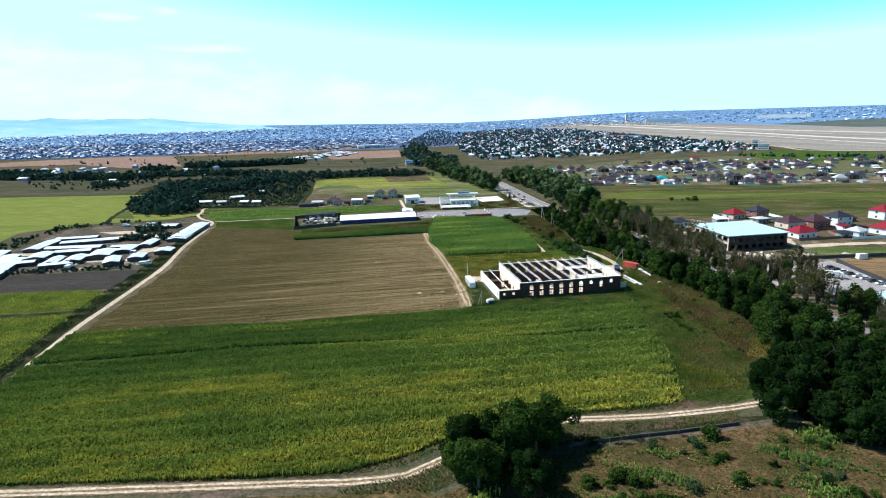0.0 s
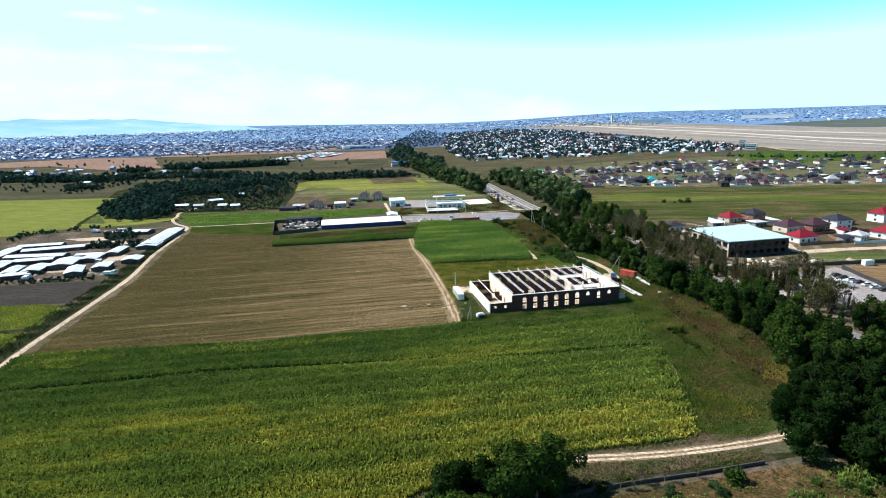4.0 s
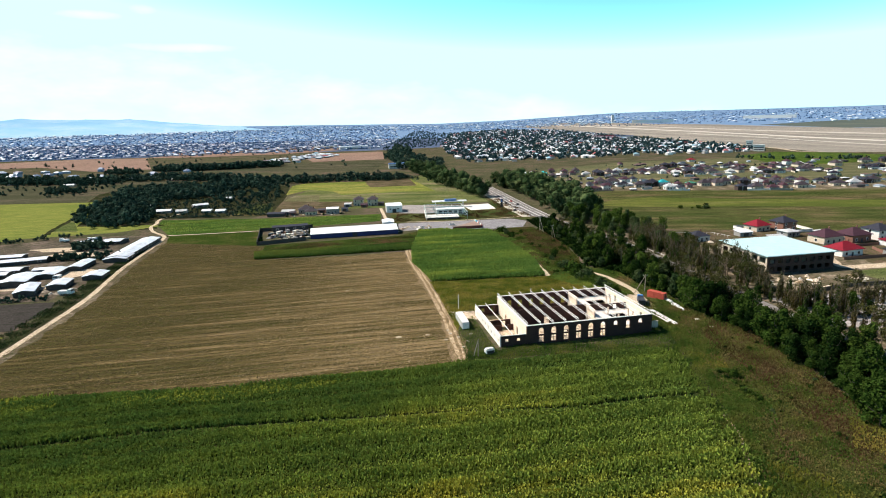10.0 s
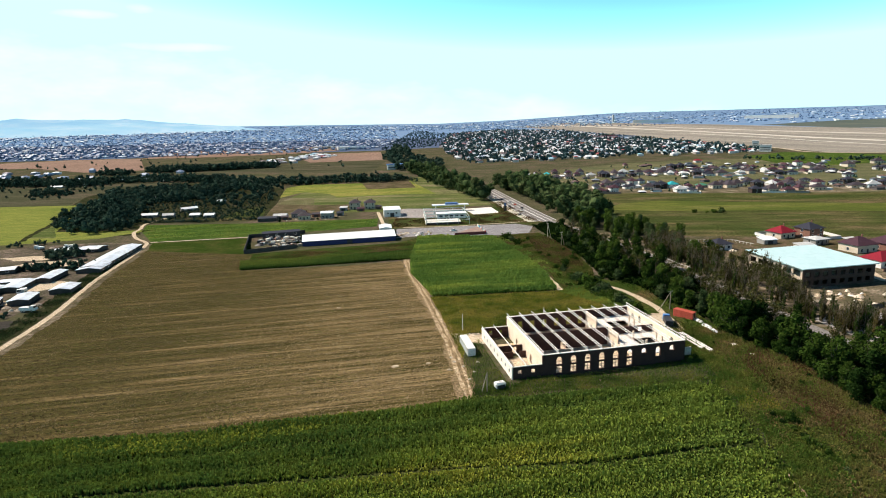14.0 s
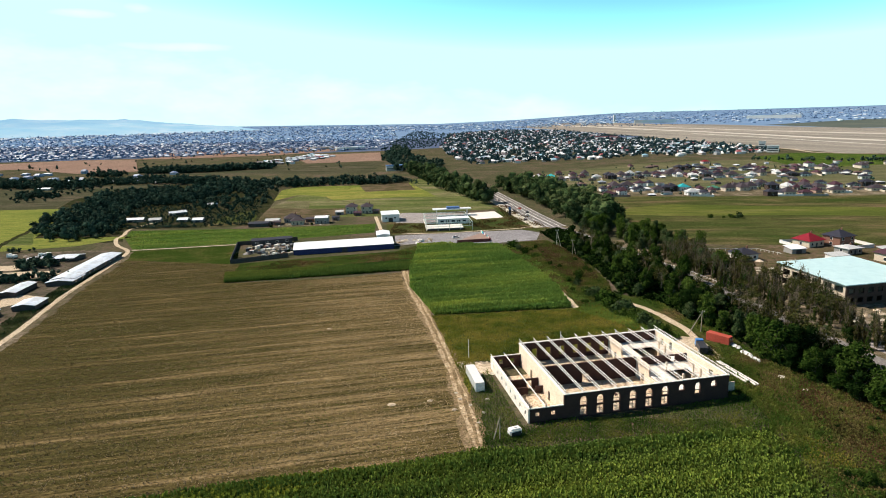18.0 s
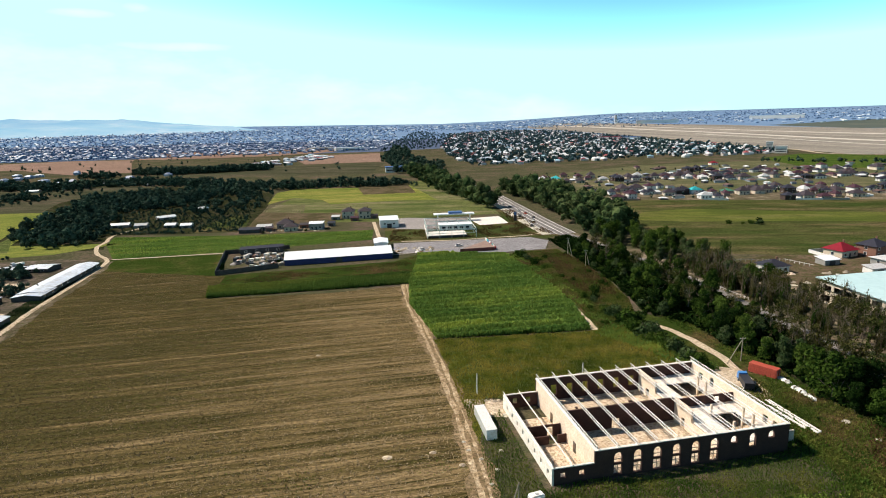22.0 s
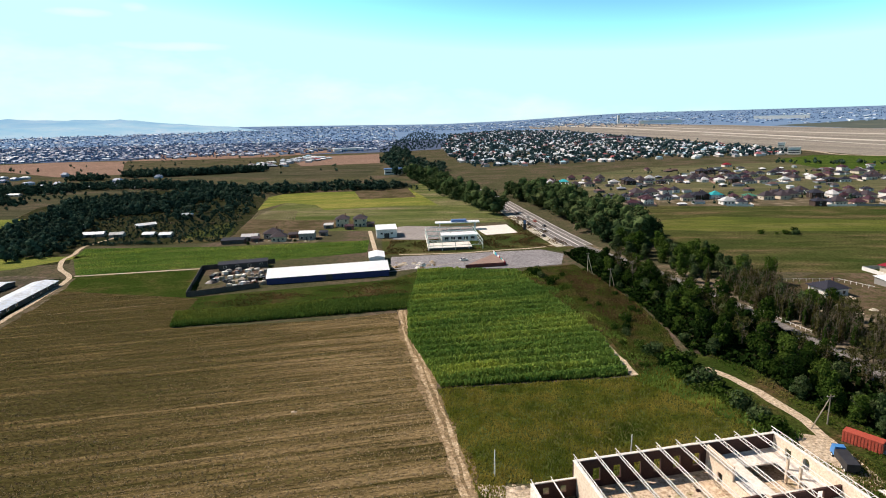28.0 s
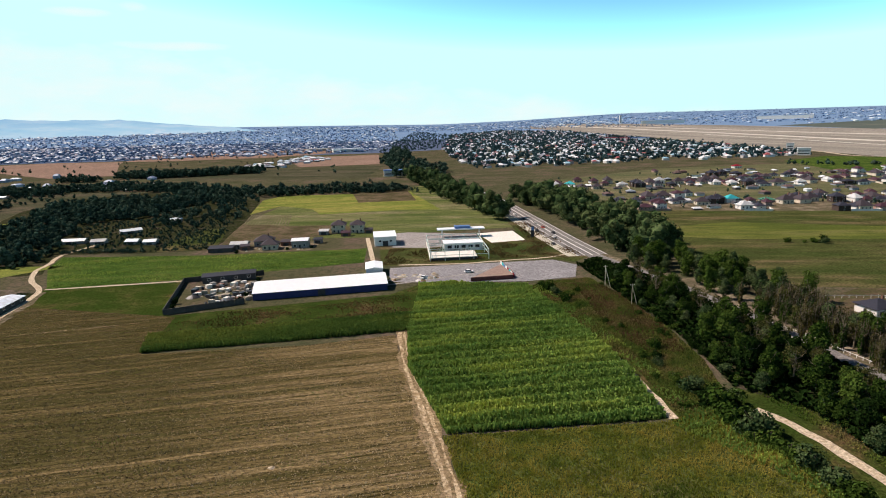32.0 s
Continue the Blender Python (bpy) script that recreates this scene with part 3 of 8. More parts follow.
patch("pasture_band", [(126, 535), (150, 566), (187, 576), (270, 546), (420, 505), (800, 420), (800, 385), (400, 470), (246, 509), (163, 520)], "pasture_green", 0.08, "brighter green strip of pasture")
BELT = [(84, 118), (80, 145), (94, 160), (103, 186), (103, 233), (97, 246), (92, 262), (90, 285), (84, 300), (82, 318), (70, 332), (71, 352), (71, 375), (67, 406), (64, 440), (60, 470), (74, 484), (85, 450), (94, 415), (101, 385), (107, 350), (112, 310), (117, 270), (125, 220), (135, 160), (146, 110)]
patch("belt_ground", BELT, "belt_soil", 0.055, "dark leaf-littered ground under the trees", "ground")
patch("east_belt_ground", [(96, 440), (104, 405), (112, 360), (118, 310), (126, 260), (140, 190), (160, 190), (150, 260), (140, 300), (134, 350), (122, 400), (112, 440)], "site_soil", 0.055, "dry trampled ground under the poplars", "ground")
patch("south_scrub", [(-8, 100), (22, 116), (70, 126), (110, 132), (170, 60), (60, -60), (-30, 20)], "brush", 0.04, "brown scrubland with bushes")
patch("east_verge", [(58, 140), (70, 138), (100, 150), (104, 232), (92, 262), (80, 275), (72, 262), (74, 235), (71, 205), (67, 180), (62, 157)], "verge", 0.04, "weedy verge with brown patches")
patch("maize_verge", [(47, 314), (64, 318), (70, 350), (70, 380), (66, 410), (60, 445), (36, 440), (31, 432), (42, 376), (46, 347)], "verge", 0.04, "brown weedy verge")
patch("village_pasture", [(95, 760), (110, 880), (300, 1010), (520, 1040), (700, 1000), (800, 700), (700, 575), (345, 596), (200, 620), (140, 650)], "dry_pasture", 0.045, "dry grass between the village houses", "pasture")
for x, y, a, b in ((300, 622, 34, 9), (245, 640, 22, 8), (340, 612, 30, 7), (150, 655, 14, 8), (190, 700, 24, 7), (380, 640, 40, 8), (210, 800, 40, 7), (300, 812, 50, 8), (400, 800, 40, 9), (150, 800, 30, 7), (350, 870, 50, 9)):
    patch("trodden_ground", [(x + a * math.cos(k * 0.7) * (1 + 0.25 * math.sin(k * 2.3 + x)), y + b * math.sin(k * 0.7) * (1 + 0.25 * math.sin(k * 1.7 + y))) for k in range(9)], "site_soil", 0.09 + 0.0001 * (x % 7), "pale trodden ground between the houses", "yard")
patch("track_side", [(47, 314), (70, 332), (84, 318), (90, 285), (92, 262), (80, 262), (74, 282), (66, 300), (60, 322)], "verge", 0.036, "weedy bank beside the sandy track", "verge")
patch("far_plain", [(-160, 1720), (-1000, 1640), (-1600, 1590), (-2600, 1500), (-3800, 2400), (-2400, 2400), (-1500, 2560), (-700, 2620), (0, 2600), (690, 2300), (600, 1900), (0, 1800)], "far_plain", 0.2, "plain of gardens and woods, haze tinted in as blue", "plain")
patch("rust_field_west", [(-1400, 1300), (-1100, 1560), (-969, 1640), (-781, 1614), (-744, 1528), (-560, 1175), (-657, 1153), (-878, 1330)], "rust_field", 0.3, "reddish harvested field")
patch("rust_field_far", [(-781, 1614), (-872, 1980), (-340, 2109), (-287, 1799), (-429, 1640), (-644, 1600)], "rust_field", 0.3, "reddish harvested field beyond the tree belt")
patch("rust_field_mid", [(-340, 1464), (-306, 1606), (-160, 1635), (-121, 1281), (-267, 1261)], "rust_field", 0.3, "reddish harvested field beside the far road")
patch("airfield", [(694, 1105), (698, 1292), (711, 1618), (695, 2157), (581, 2963), (420, 3700), (761, 3819), (1307, 2819), (1467, 2133), (2300, 1400), (1500, 850)], "dry_field", 0.35, "dry grass of an airfield", "airfield")
patch("outer_plain", [(1467, 2133), (2300, 1400), (4000, 1400), (4300, 2400), (3000, 3800), (800, 4650), (420, 4500), (761, 3819), (1307, 2819)], "rim", 0.3, "plain beyond the airfield, haze added as glow", "plain")
ribbon("runway", [(1080, 700), (1055, 1100), (1028, 1549), (994, 2187), (832, 2913), (680, 3500)], 34, "runway", 0.7, "pale concrete runway", "runway", 0.0)
ribbon("taxiway", [(1420, 1100), (1340, 1450), (1245, 1837), (1076, 2586), (840, 3250)], 26, "runway", 0.7, "pale concrete taxiway", "taxiway", 0.0)
ribbon("airfield_strip", [(940, 850), (926, 1413), (932, 1759), (900, 2200)], 12, "runway", 0.7, "narrow pale strip on the airfield", "taxiway", 0.2)
ribbon("airfield_track", [(1000, 1000), (694, 1105), (698, 1292), (711, 1618), (700, 2000)], 9, "path", 0.75, "pale track along the airfield", "track", 0.1)
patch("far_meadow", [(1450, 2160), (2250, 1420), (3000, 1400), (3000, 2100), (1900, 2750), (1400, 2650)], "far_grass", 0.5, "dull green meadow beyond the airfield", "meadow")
patch("east_green_field", [(519, 1084), (633, 1161), (697, 1109), (760, 930), (507, 857), (485, 910)], "green", 0.25, "green irrigated field")

# tracks and roads
ribbon("field_track", [(-240, 100), (-160, 101), (-96, 103.8), (-61, 105), (-38, 106), (-22, 106.5), (-12, 108.5), (-6, 113), (4, 121), (14, 127), (25, 130.4), (46, 131.7), (69, 135.5), (90, 141.4), (120, 150)], 3.0, "brown_path", 0.07, "brown dirt track along the crop")
for off in (-0.75, 0.75):
    ribbon("wheel_rut", [(-240, 100), (-160, 101), (-96, 103.8), (-61, 105), (-38, 106), (-22, 106.5), (-12, 108.5), (-6, 113), (4, 121), (14, 127), (25, 130.4), (46, 131.7), (69, 135.5), (90, 141.4), (120, 150)], 0.75, "path", 0.09, "pale wheel rut of the dirt track", "track", 0.35, off)
ribbon("old_lane", [(18, 118), (25, 120.7), (44, 124.3), (67, 129), (95, 134), (140, 140)], 2.0, "belt_soil", 0.08, "dark overgrown lane", "lane", 0.3)
ribbon("west_lane", [(-118, 60), (-127, 110), (-135, 153), (-145, 200), (-152, 248), (-160, 300), (-174, 354), (-184, 405), (-194, 446), (-212, 468), (-225, 490), (-228, 505), (-236, 530), (-232, 560)], 2.5, "path", 0.09, "pale dirt lane between the fields")
LANE = [(-118, 60), (-127, 110), (-135, 153), (-145, 200), (-152, 248), (-160, 300), (-174, 354), (-184, 405), (-194, 446)]
ribbon("lane_edge", LANE, 4.5, "site_soil", 0.07, "trampled brown edge of the lane", "verge", 0.6, 2.2)
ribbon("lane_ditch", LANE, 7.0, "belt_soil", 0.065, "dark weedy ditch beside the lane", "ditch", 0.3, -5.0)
ribbon("cross_track", [(-194, 451), (-165, 455), (-132, 460)], 2.0, "path", 0.1, "narrow dirt track")
ribbon("stubble_track", [(4, 219), (1, 245), (-2, 266), (-7, 296), (-13, 328), (-18, 350), (-21, 372), (-22, 384)], 5.2, "brown_path", 0.1, "brown dirt track beside the stubble", "track", 0.55)
STRAW_A, STRAW_B = [(-166.0, 388.0), (-154.0, 391.0), (-141.0, 394.0), (-123.0, 399.0)], [(-21.0, 296.0), (-17.0, 297.0), (-12.0, 298.0)]
ribbon("straw_line", STRAW_A, 0.7, "brown_path", 0.085, "pale line of spilt straw on the stubble", "straw", 0.8)
ribbon("straw_line", STRAW_B, 0.5, "brown_path", 0.085, "pale line of spilt straw on the stubble", "straw", 0.8)
for off in (-0.9, 0.9):
    ribbon("wheel_rut", [(4, 219), (1, 245), (-2, 266), (-7, 296), (-13, 328), (-18, 350), (-21, 372), (-22, 384)], 0.8 if off > 0 else 1.0, "straw_dirt", 0.115, "pale wheel rut beside the stubble", "track", 0.9, off)
ribbon("trampled_strip", [(57, 141), (59.6, 154), (62.7, 165), (65.5, 174), (66.5, 184)], 0.8, "straw_dirt", 0.1, "pale trampled strip at the end of the crop", "track", 0.8)
ribbon("white_path", [(44.5, 353), (46, 340), (47, 326), (47.5, 316)], 2.3, "path", 0.1, "pale footpath at the end of the maize", "path", 0.5)
ribbon("east_track", [(69, 319.5), (72, 315.5), (76, 304), (79, 289), (78, 278), (77, 270)], 2.8, "path", 0.1, "pale sandy track to the building site", "track", 0.4)
patch("track_bank", [(-240, 97), (-110, 99.5), (-61, 101), (-38, 102), (-20, 102.5), (-9, 106), (-4, 98), (-40, 90), (-240, 88)], "brush", 0.05, "brown bank below the track", "bank")
ROAD = [(-20, 1000), (15, 850), (42, 724), (56, 620), (65.5, 541), (73, 490)]
SOUTH_ROAD = [(73, 490), (80, 468), (90, 438), (98, 405), (105, 372), (110, 335), (116, 292), (121, 258), (129, 215), (139, 160), (151, 100), (172, -60)]
ribbon("road", ROAD, 17.5, "asphalt", 0.10, "grey asphalt highway lined with trees", "road", 0.0)
ribbon("south_road", SOUTH_ROAD, 8.5, "asphalt", 0.105, "narrower grey road under the trees", "road", 0.03)
ribbon("south_shoulder", SOUTH_ROAD, 4.0, "site_soil", 0.09, "pale dirt shoulder of the narrow road", "shoulder", 0.3, -6.2)
ribbon("road_kerb", ROAD, 0.5, "concrete", 0.16, "pale kerb of the road", "kerb", 0.0, 8.6)
ribbon("pavement", ROAD, 4.6, "concrete", 0.13, "pale pavement beside the road", "pavement", 0.05, 11.5)
ribbon("road_line", ROAD, 0.7, "white_paint", 0.12, "white centre line", "marking", 0.0)
for off in (-8.0, 8.0, -4.1, 4.1):
    ribbon("road_line", ROAD, 0.4, "white_paint", 0.12, "thin white lane line", "marking", 0.0, off)
patch("station_weeds", [(-39, 478), (50, 484), (60, 476), (70, 486), (63, 540), (55, 600), (40, 600), (42, 566), (16, 562), (14, 530), (-16, 519), (-38, 523), (-46, 540)], "pasture", 0.05, "weeds and rubble round the station", "verge")
ribbon("foot_track", [(-30, 480), (0, 479), (28, 484), (50, 488), (66, 500)], 1.8, "path", 0.08, "pale trodden track before the station", "track", 0.4)
ribbon("yard_track", [(-36, 441), (-16, 449), (4, 458), (20, 468)], 2.2, "pale_gravel", 0.085, "pale wheel track across the gravel", "track", 0.4)
patch("gravel_yard", [(-33, 457), (-30, 447), (-10, 444), (30, 442), (54, 447), (60, 470), (50, 482), (-34, 474)], "gravel", 0.07, "grey gravel yard beside the road", "yard")
patch("station_apron", [(-37, 524), (-16, 520), (16, 530), (15, 560), (-30, 572), (-45, 567), (-38, 545)], "pale_gravel", 0.07, "grey paved apron of the station", "yard")
patch("white_apron", [(15.3, 561), (39.6, 567), (43.7, 535), (22.5, 530)], "slab", 0.09, "pale new concrete slab", "apron")
patch("house_lane", [(-56.8, 556), (-54.2, 556.4), (-41.0, 478), (-43.6, 478)], "path", 0.08, "pale gravel drive", "drive")
patch("roadside_lot", [(84, 660), (66, 722), (78, 726), (92, 700), (98, 655)], "path", 0.11, "pale dirt lay-by beside the highway", "yard")
patch("road_lot", [(126, 272), (141, 276), (163, 276), (168, 262), (157, 241), (150, 232), (136, 240), (125, 250)], "pale_gravel", 0.062, "pale grey gravel beside the narrow road", "yard")
patch("car_lot", [(150, 238), (157, 250), (172, 277), (184, 283), (186, 266), (180, 243), (177, 228), (164, 208), (152, 216)], "pale_gravel", 0.06, "pale grey vehicle yard", "yard")
patch("hall_surroundings", [(130, 284), (205, 284), (262, 300), (330, 340), (330, 420), (190, 432), (140, 404), (124, 340)], "brown_plot", 0.044, "dry trampled ground round the hall and houses", "yard")
patch("orange_plot", [(186, 284), (240, 286), (236, 250), (200, 236), (184, 242)], "orange_soil", 0.052, "bare orange-brown plot behind the vehicle yard", "plot")
patch("hall_lawn", [(186, 309), (204, 313), (240, 306), (236, 292), (188, 291)], "olive", 0.056, "rough grass before the houses", "lawn")
ribbon("house_drive", [(192, 340), (187, 318), (200, 317), (225, 320), (262, 316), (300, 312)], 6.0, "path", 0.062, "pale dirt drive before the houses", "drive", 0.35)
patch("site_yard", [(128, 280), (124, 330), (138, 360), (192, 362), (206, 330), (196, 284), (160, 268)], "site_soil", 0.05, "bare building site ground", "yard")
patch("house_yards", [(-142, 525), (-86, 521), (-83, 548), (-110, 560), (-142, 556)], "site_soil", 0.07, "trampled pale yard round the houses", "yard")
patch("village_ground", [(140, 655), (200, 625), (345, 600), (470, 600), (470, 640), (340, 650), (210, 680), (150, 700)], "site_soil", 0.06, "pale trampled lane between the village houses", "yard")
patch("truck_yard", [(73, 284), (80, 281), (80, 264), (72, 260), (70, 272)], "path", 0.095, "pale sandy turning place by the hall", "yard")
patch("junk_ground", [(0, 268), (11, 266), (11, 258), (2, 258)], "path", 0.09, "pale trampled ground with rubble", "yard")
patch("west_field_corner", [(-298, 479), (-316, 541), (-352, 654), (-361, 675), (-325, 576), (-303, 522), (-278, 485), (-274, 478)], "olive", 0.07, "greener unmown corner of the field")
ribbon("field_ditch", [(-290, 468), (-300, 490), (-317, 541), (-354, 654), (-372, 700)], 4.0, "belt_soil", 0.09, "dark weedy ditch across the yellow field", "ditch", 0.4)
patch("farm_yard", [(-242, 290), (-176, 298), (-181, 355), (-196, 447), (-225, 456), (-256, 452), (-300, 432), (-283, 341)], "farm_soil", 0.06, "grey-brown farm yard", "yard")


# ---------------------------------------------------------------- unfinished hall in the field
def wall_mesh(length, height, thick, holes=(), name="wall"):
    """A wall along x from 0 to length, thick in y, with openings (x0, x1, z0, z1, arched) through it."""
    bm = bmesh.new()
    xs = sorted({0.0, length, *(h[0] for h in holes), *(h[1] for h in holes)})

    levels = sorted({0.0, height, *(h[2] for h in holes), *(h[3] for h in holes), *(h[3] + (h[1] - h[0]) / 2 for h in holes if h[4])})

    def prism(x0, x1, a0, a1, b0, b1):
        if a0 == a1:
            inner = [q for q in levels if a0 + 1e-6 < q < b0 - 1e-6]
            if inner:
                for lo, hi in zip([a0] + inner, inner + [b0]):
                    prism(x0, x1, lo, lo, hi, hi)
                return
        v = [bm.verts.new(p) for p in ((x0, 0, a0), (x1, 0, a1), (x1, 0, b1), (x0, 0, b0), (x0, thick, a0), (x1, thick, a1), (x1, thick, b1), (x0, thick, b0))]
        for f in ((0, 1, 2, 3), (7, 6, 5, 4), (0, 4, 5, 1), (1, 5, 6, 2), (2, 6, 7, 3), (3, 7, 4, 0)):
            bm.faces.new([v[i] for i in f])

    for a, b in zip(xs, xs[1:]):
        cut = sorted([h for h in holes if h[0] <= a + 1e-6 and h[1] >= b - 1e-6], key=lambda h: h[2])
        z = 0.0
        for x0, x1, z0, z1, arched in cut:
            if z0 > z + 1e-6:
                prism(a, b, z, z, z0, z0)
            z = z1
            if arched:
                r, n = (x1 - x0) / 2, 8
                top = z1 + r
                for i in range(n):
                    p, q = x0 + (x1 - x0) * i / n, x0 + (x1 - x0) * (i + 1) / n
                    arc = [z1 + math.sqrt(max(0.0, r * r - (u - x0 - r) ** 2)) for u in (p, q)]
                    prism(p, q, arc[0], arc[1] + 1e-9, top, top)
                z = top
        if height > z + 1e-6:
            prism(a, b, z, z, height, height)
    bmesh.ops.remove_doubles(bm, verts=bm.verts[:], dist=1e-4)
    return bm


def truss_mesh(length, depth=1.05, bays=17, r=0.058):
    """A lattice truss along y from 0 to length, standing on z = 0."""
    bm = bmesh.new()
    beam(bm, (0.1, 0, 0.1), (0.1, length, 0.1), r)
    beam(bm, (-0.1, 0, depth), (-0.1, length, depth), r)
    for i in range(bays):
        a, b = length * i / bays, length * (i + 1) / bays
        beam(bm, (0.1, a, 0.1), (-0.1, (a + b) / 2, depth), r * 0.7)
        beam(bm, (-0.1, (a + b) / 2, depth), (0.1, b, 0.1), r * 0.7)
    return bm


def hall():
    h = thing("unfinished_hall", pose(25.2, 231.6, 0.0, 0, 0, 10.8), "roofless unfinished brick hall with bare white roof trusses", "building")
    L, D, Hm, T = 44.6, 34.4, 6.3, 0.5
    wins = [(4.15 + 4.35 * i, 5.95 + 4.35 * i, 0.4, 4.5, True) for i in range(6)]
    small = [(30.6 + 4.5 * i, 32.1 + 4.5 * i, 2.2 if i == 1 else 3.7, 4.6, True) for i in range(3)]
    part("wall_front", wall_mesh(L, Hm, T, wins + small), G["brick"], h, "dark brown brick wall with arched windows", pose(0, 0, 0))
    for x0, x1, z0, z1, _ in wins:
        f = part("window_infill", boxes((x0, 0.12, 2.55, x1, 0.4, 3.05)), G["brick"], h)
        part("mullion", boxes(((x0 + x1) / 2 - 0.06, 0.2, z0, (x0 + x1) / 2 + 0.06, 0.32, 2.55)), G["wood"], f)
        part("transom", boxes((x0, 0.2, 3.75, x1, 0.32, 3.87)), G["wood"], f)
        part("sill_board", boxes((x0, 0.2, 1.7, x1, 0.32, 1.82)), G["wood"], f)
    back = [(4.0 + 4.35 * i, 5.6 + 4.35 * i, 1.6, 4.4, False) for i in range(6)]
    part("wall_back", wall_mesh(L, Hm, T, back), G["brick"], h, "", pose(0, D - T, 0))
    part("wall_left", wall_mesh(D - 2 * T, Hm, T, [(8.6, 10.2, 0.0, 2.6, False), (22.0, 23.6, 0.0, 2.6, False)]), G["block"], h, "pale block wall", pose(T, T, 0, 0, 0, 90))
    part("wall_right", wall_mesh(D - 2 * T, Hm, T, [(2.0, 3.6, 2.8, 5.0, False), (5.2, 6.8, 2.8, 5.0, False), (14.0, 17.0, 0.0, 3.4, False), (24.0, 25.6, 2.8, 4.9, True), (28.5, 30.1, 2.8, 5.0, False)]), G["block"], h, "", pose(L, T, 0, 0, 0, 90))
    part("wall_middle", wall_mesh(28.0, Hm - 0.3, 0.4, [(12.0, 14.0, 0, 2.6, False)]), G["brick"], h, "", pose(T, 17.2, 0))
    part("wall_middle_east", wall_mesh(15.0, Hm - 0.9, 0.4, [(5.0, 6.6, 0, 2.4, False), (10.0, 11.4, 3.4, 5.0, False)]), G["brick"], h, "", pose(29.1, 17.2, 0))
    part("partition", wall_mesh(8.0, Hm - 0.2, 0.4, [(2.8, 4.2, 0.0, 2.6, False)]), G["block"], h, "pale block partition", pose(28.9, 25.7, 0, 0, 0, 90))
    part("partition", wall_mesh(6.6, Hm - 0.2, 0.4, [(2.4, 3.6, 0.0, 2.6, False)]), G["block"], h, "", pose(28.9, 10.6, 0, 0, 0, 90))
    part("partition", wall_mesh(8.0, 2.9, 0.4, [(3.0, 4.2, 0.0, 2.2, False)]), G["block"], h, "", pose(28.9, 17.7, 0, 0, 0, 90))
    part("partition", wall_mesh(10.0, 2.9, 0.4, [(3.0, 4.2, 0.0, 2.2, False)]), G["block"], h, "", pose(28.9, 0.6, 0, 0, 0, 90))
    # upper floor slabs round two stair wells
    part("floor_slab", boxes((29.0, 0.55, 2.95, 44.0, 4.2, 3.25), (29.0, 4.2, 2.95, 34.5, 12.4, 3.25), (41.2, 4.2, 2.95, 44.0, 12.4, 3.25), (29.0, 12.4, 2.95, 44.0, 17.15, 3.25)), G["slab"], h, "white upper floor slab")
    part("floor_slab", boxes((29.0, 17.65, 2.95, 44.0, 20.6, 3.25), (29.0, 20.6, 2.95, 33.6, 29.0, 3.25), (41.0, 20.6, 2.95, 44.0, 29.0, 3.25), (29.0, 29.0, 2.95, 44.0, 33.8, 3.25)), G["slab"], h)
    part("ground_slab", boxes((T, T, 0.06, L - T, D - T, 0.22)), G["dirt_floor"], h, "rubble-strewn pale floor")
    for x, y in ((41.0, 6.4), (41.0, 9.6), (41.0, 23.2), (41.0, 26.4), (34.6, 12.2), (34.6, 4.4)):
        part("column", boxes((x - 0.22, y - 0.22, 0.2, x + 0.22, y + 0.22, 5.9)), G["block"], h)
    # ring beam on the walls
    part("ring_beam", boxes((-0.06, -0.06, Hm, L + 0.06, T + 0.06, Hm + 0.16)), G["slab"], h, "white concrete ring beam")
    part("ring_beam", boxes((-0.06, D - T - 0.06, Hm, L + 0.06, D + 0.06, Hm + 0.16)), G["slab"], h)
    part("ring_beam", boxes((-0.06, T + 0.06, Hm, T + 0.06, D - T - 0.06, Hm + 0.16)), G["slab"], h)
    part("ring_beam", boxes((L - T - 0.06, T + 0.06, Hm, L + 0.06, D - T - 0.06, Hm + 0.16)), G["slab"], h)
    tm = bpy.data.meshes.new("truss")
    b = truss_mesh(D + 0.8)
    b.to_mesh(tm)
    b.free()
    tm.materials.append(G["steel"])
    for i in range(11):
        part("truss", tm, None, h, "white lattice roof truss" if i == 0 else "", pose(0.35 + 4.39 * i, -0.4, Hm + 0.16))
    # low annex
    A, HA = 9.1, 3.6
    part("annex_front", wall_mesh(A - 0.4, HA, 0.4, [(1.4, 2.5, 1.5, 2.6, False), (5.4, 6.5, 1.5, 2.6, False)]), G["brick"], h, "", pose(-A + 0.4, 0, 0))
    part("annex_side", wall_mesh(33.0, HA, 0.4, [(1.6 + 3.9 * i, 2.6 + 3.9 * i, 1.3, 2.5, False) for i in range(8)]), G["render"], h, "white rendered side wall with small windows", pose(-A + 0.4, 0, 0, 0, 0, 90))
    part("annex_back", wall_mesh(A - 0.4, HA, 0.4, [(2.0, 3.2, 1.2, 2.6, False), (5.5, 6.7, 1.2, 2.6, False)]), G["brick"], h, "", pose(-A + 0.4, 32.6, 0))
    part("annex_partition", wall_mesh(A - 0.4, 2.9, 0.3, [(5.4, 6.8, 0.0, 2.4, False)]), G["brick"], h, "", pose(-A + 0.4, 17.6, 0))
    part("annex_partition", wall_mesh(A - 0.4, 2.2, 0.3, [(4.6, 6.6, 0.0, 2.2, False)]), G["brick"], h, "", pose(-A + 0.4, 14.2, 0))
    part("annex_floor", boxes((-A + 0.4, 0.4, 0.05, -0.05, 14.2, 0.18), (-A + 0.4, 17.9, 0.05, -0.05, 26.0, 0.18)), G["dirt_floor"], h)
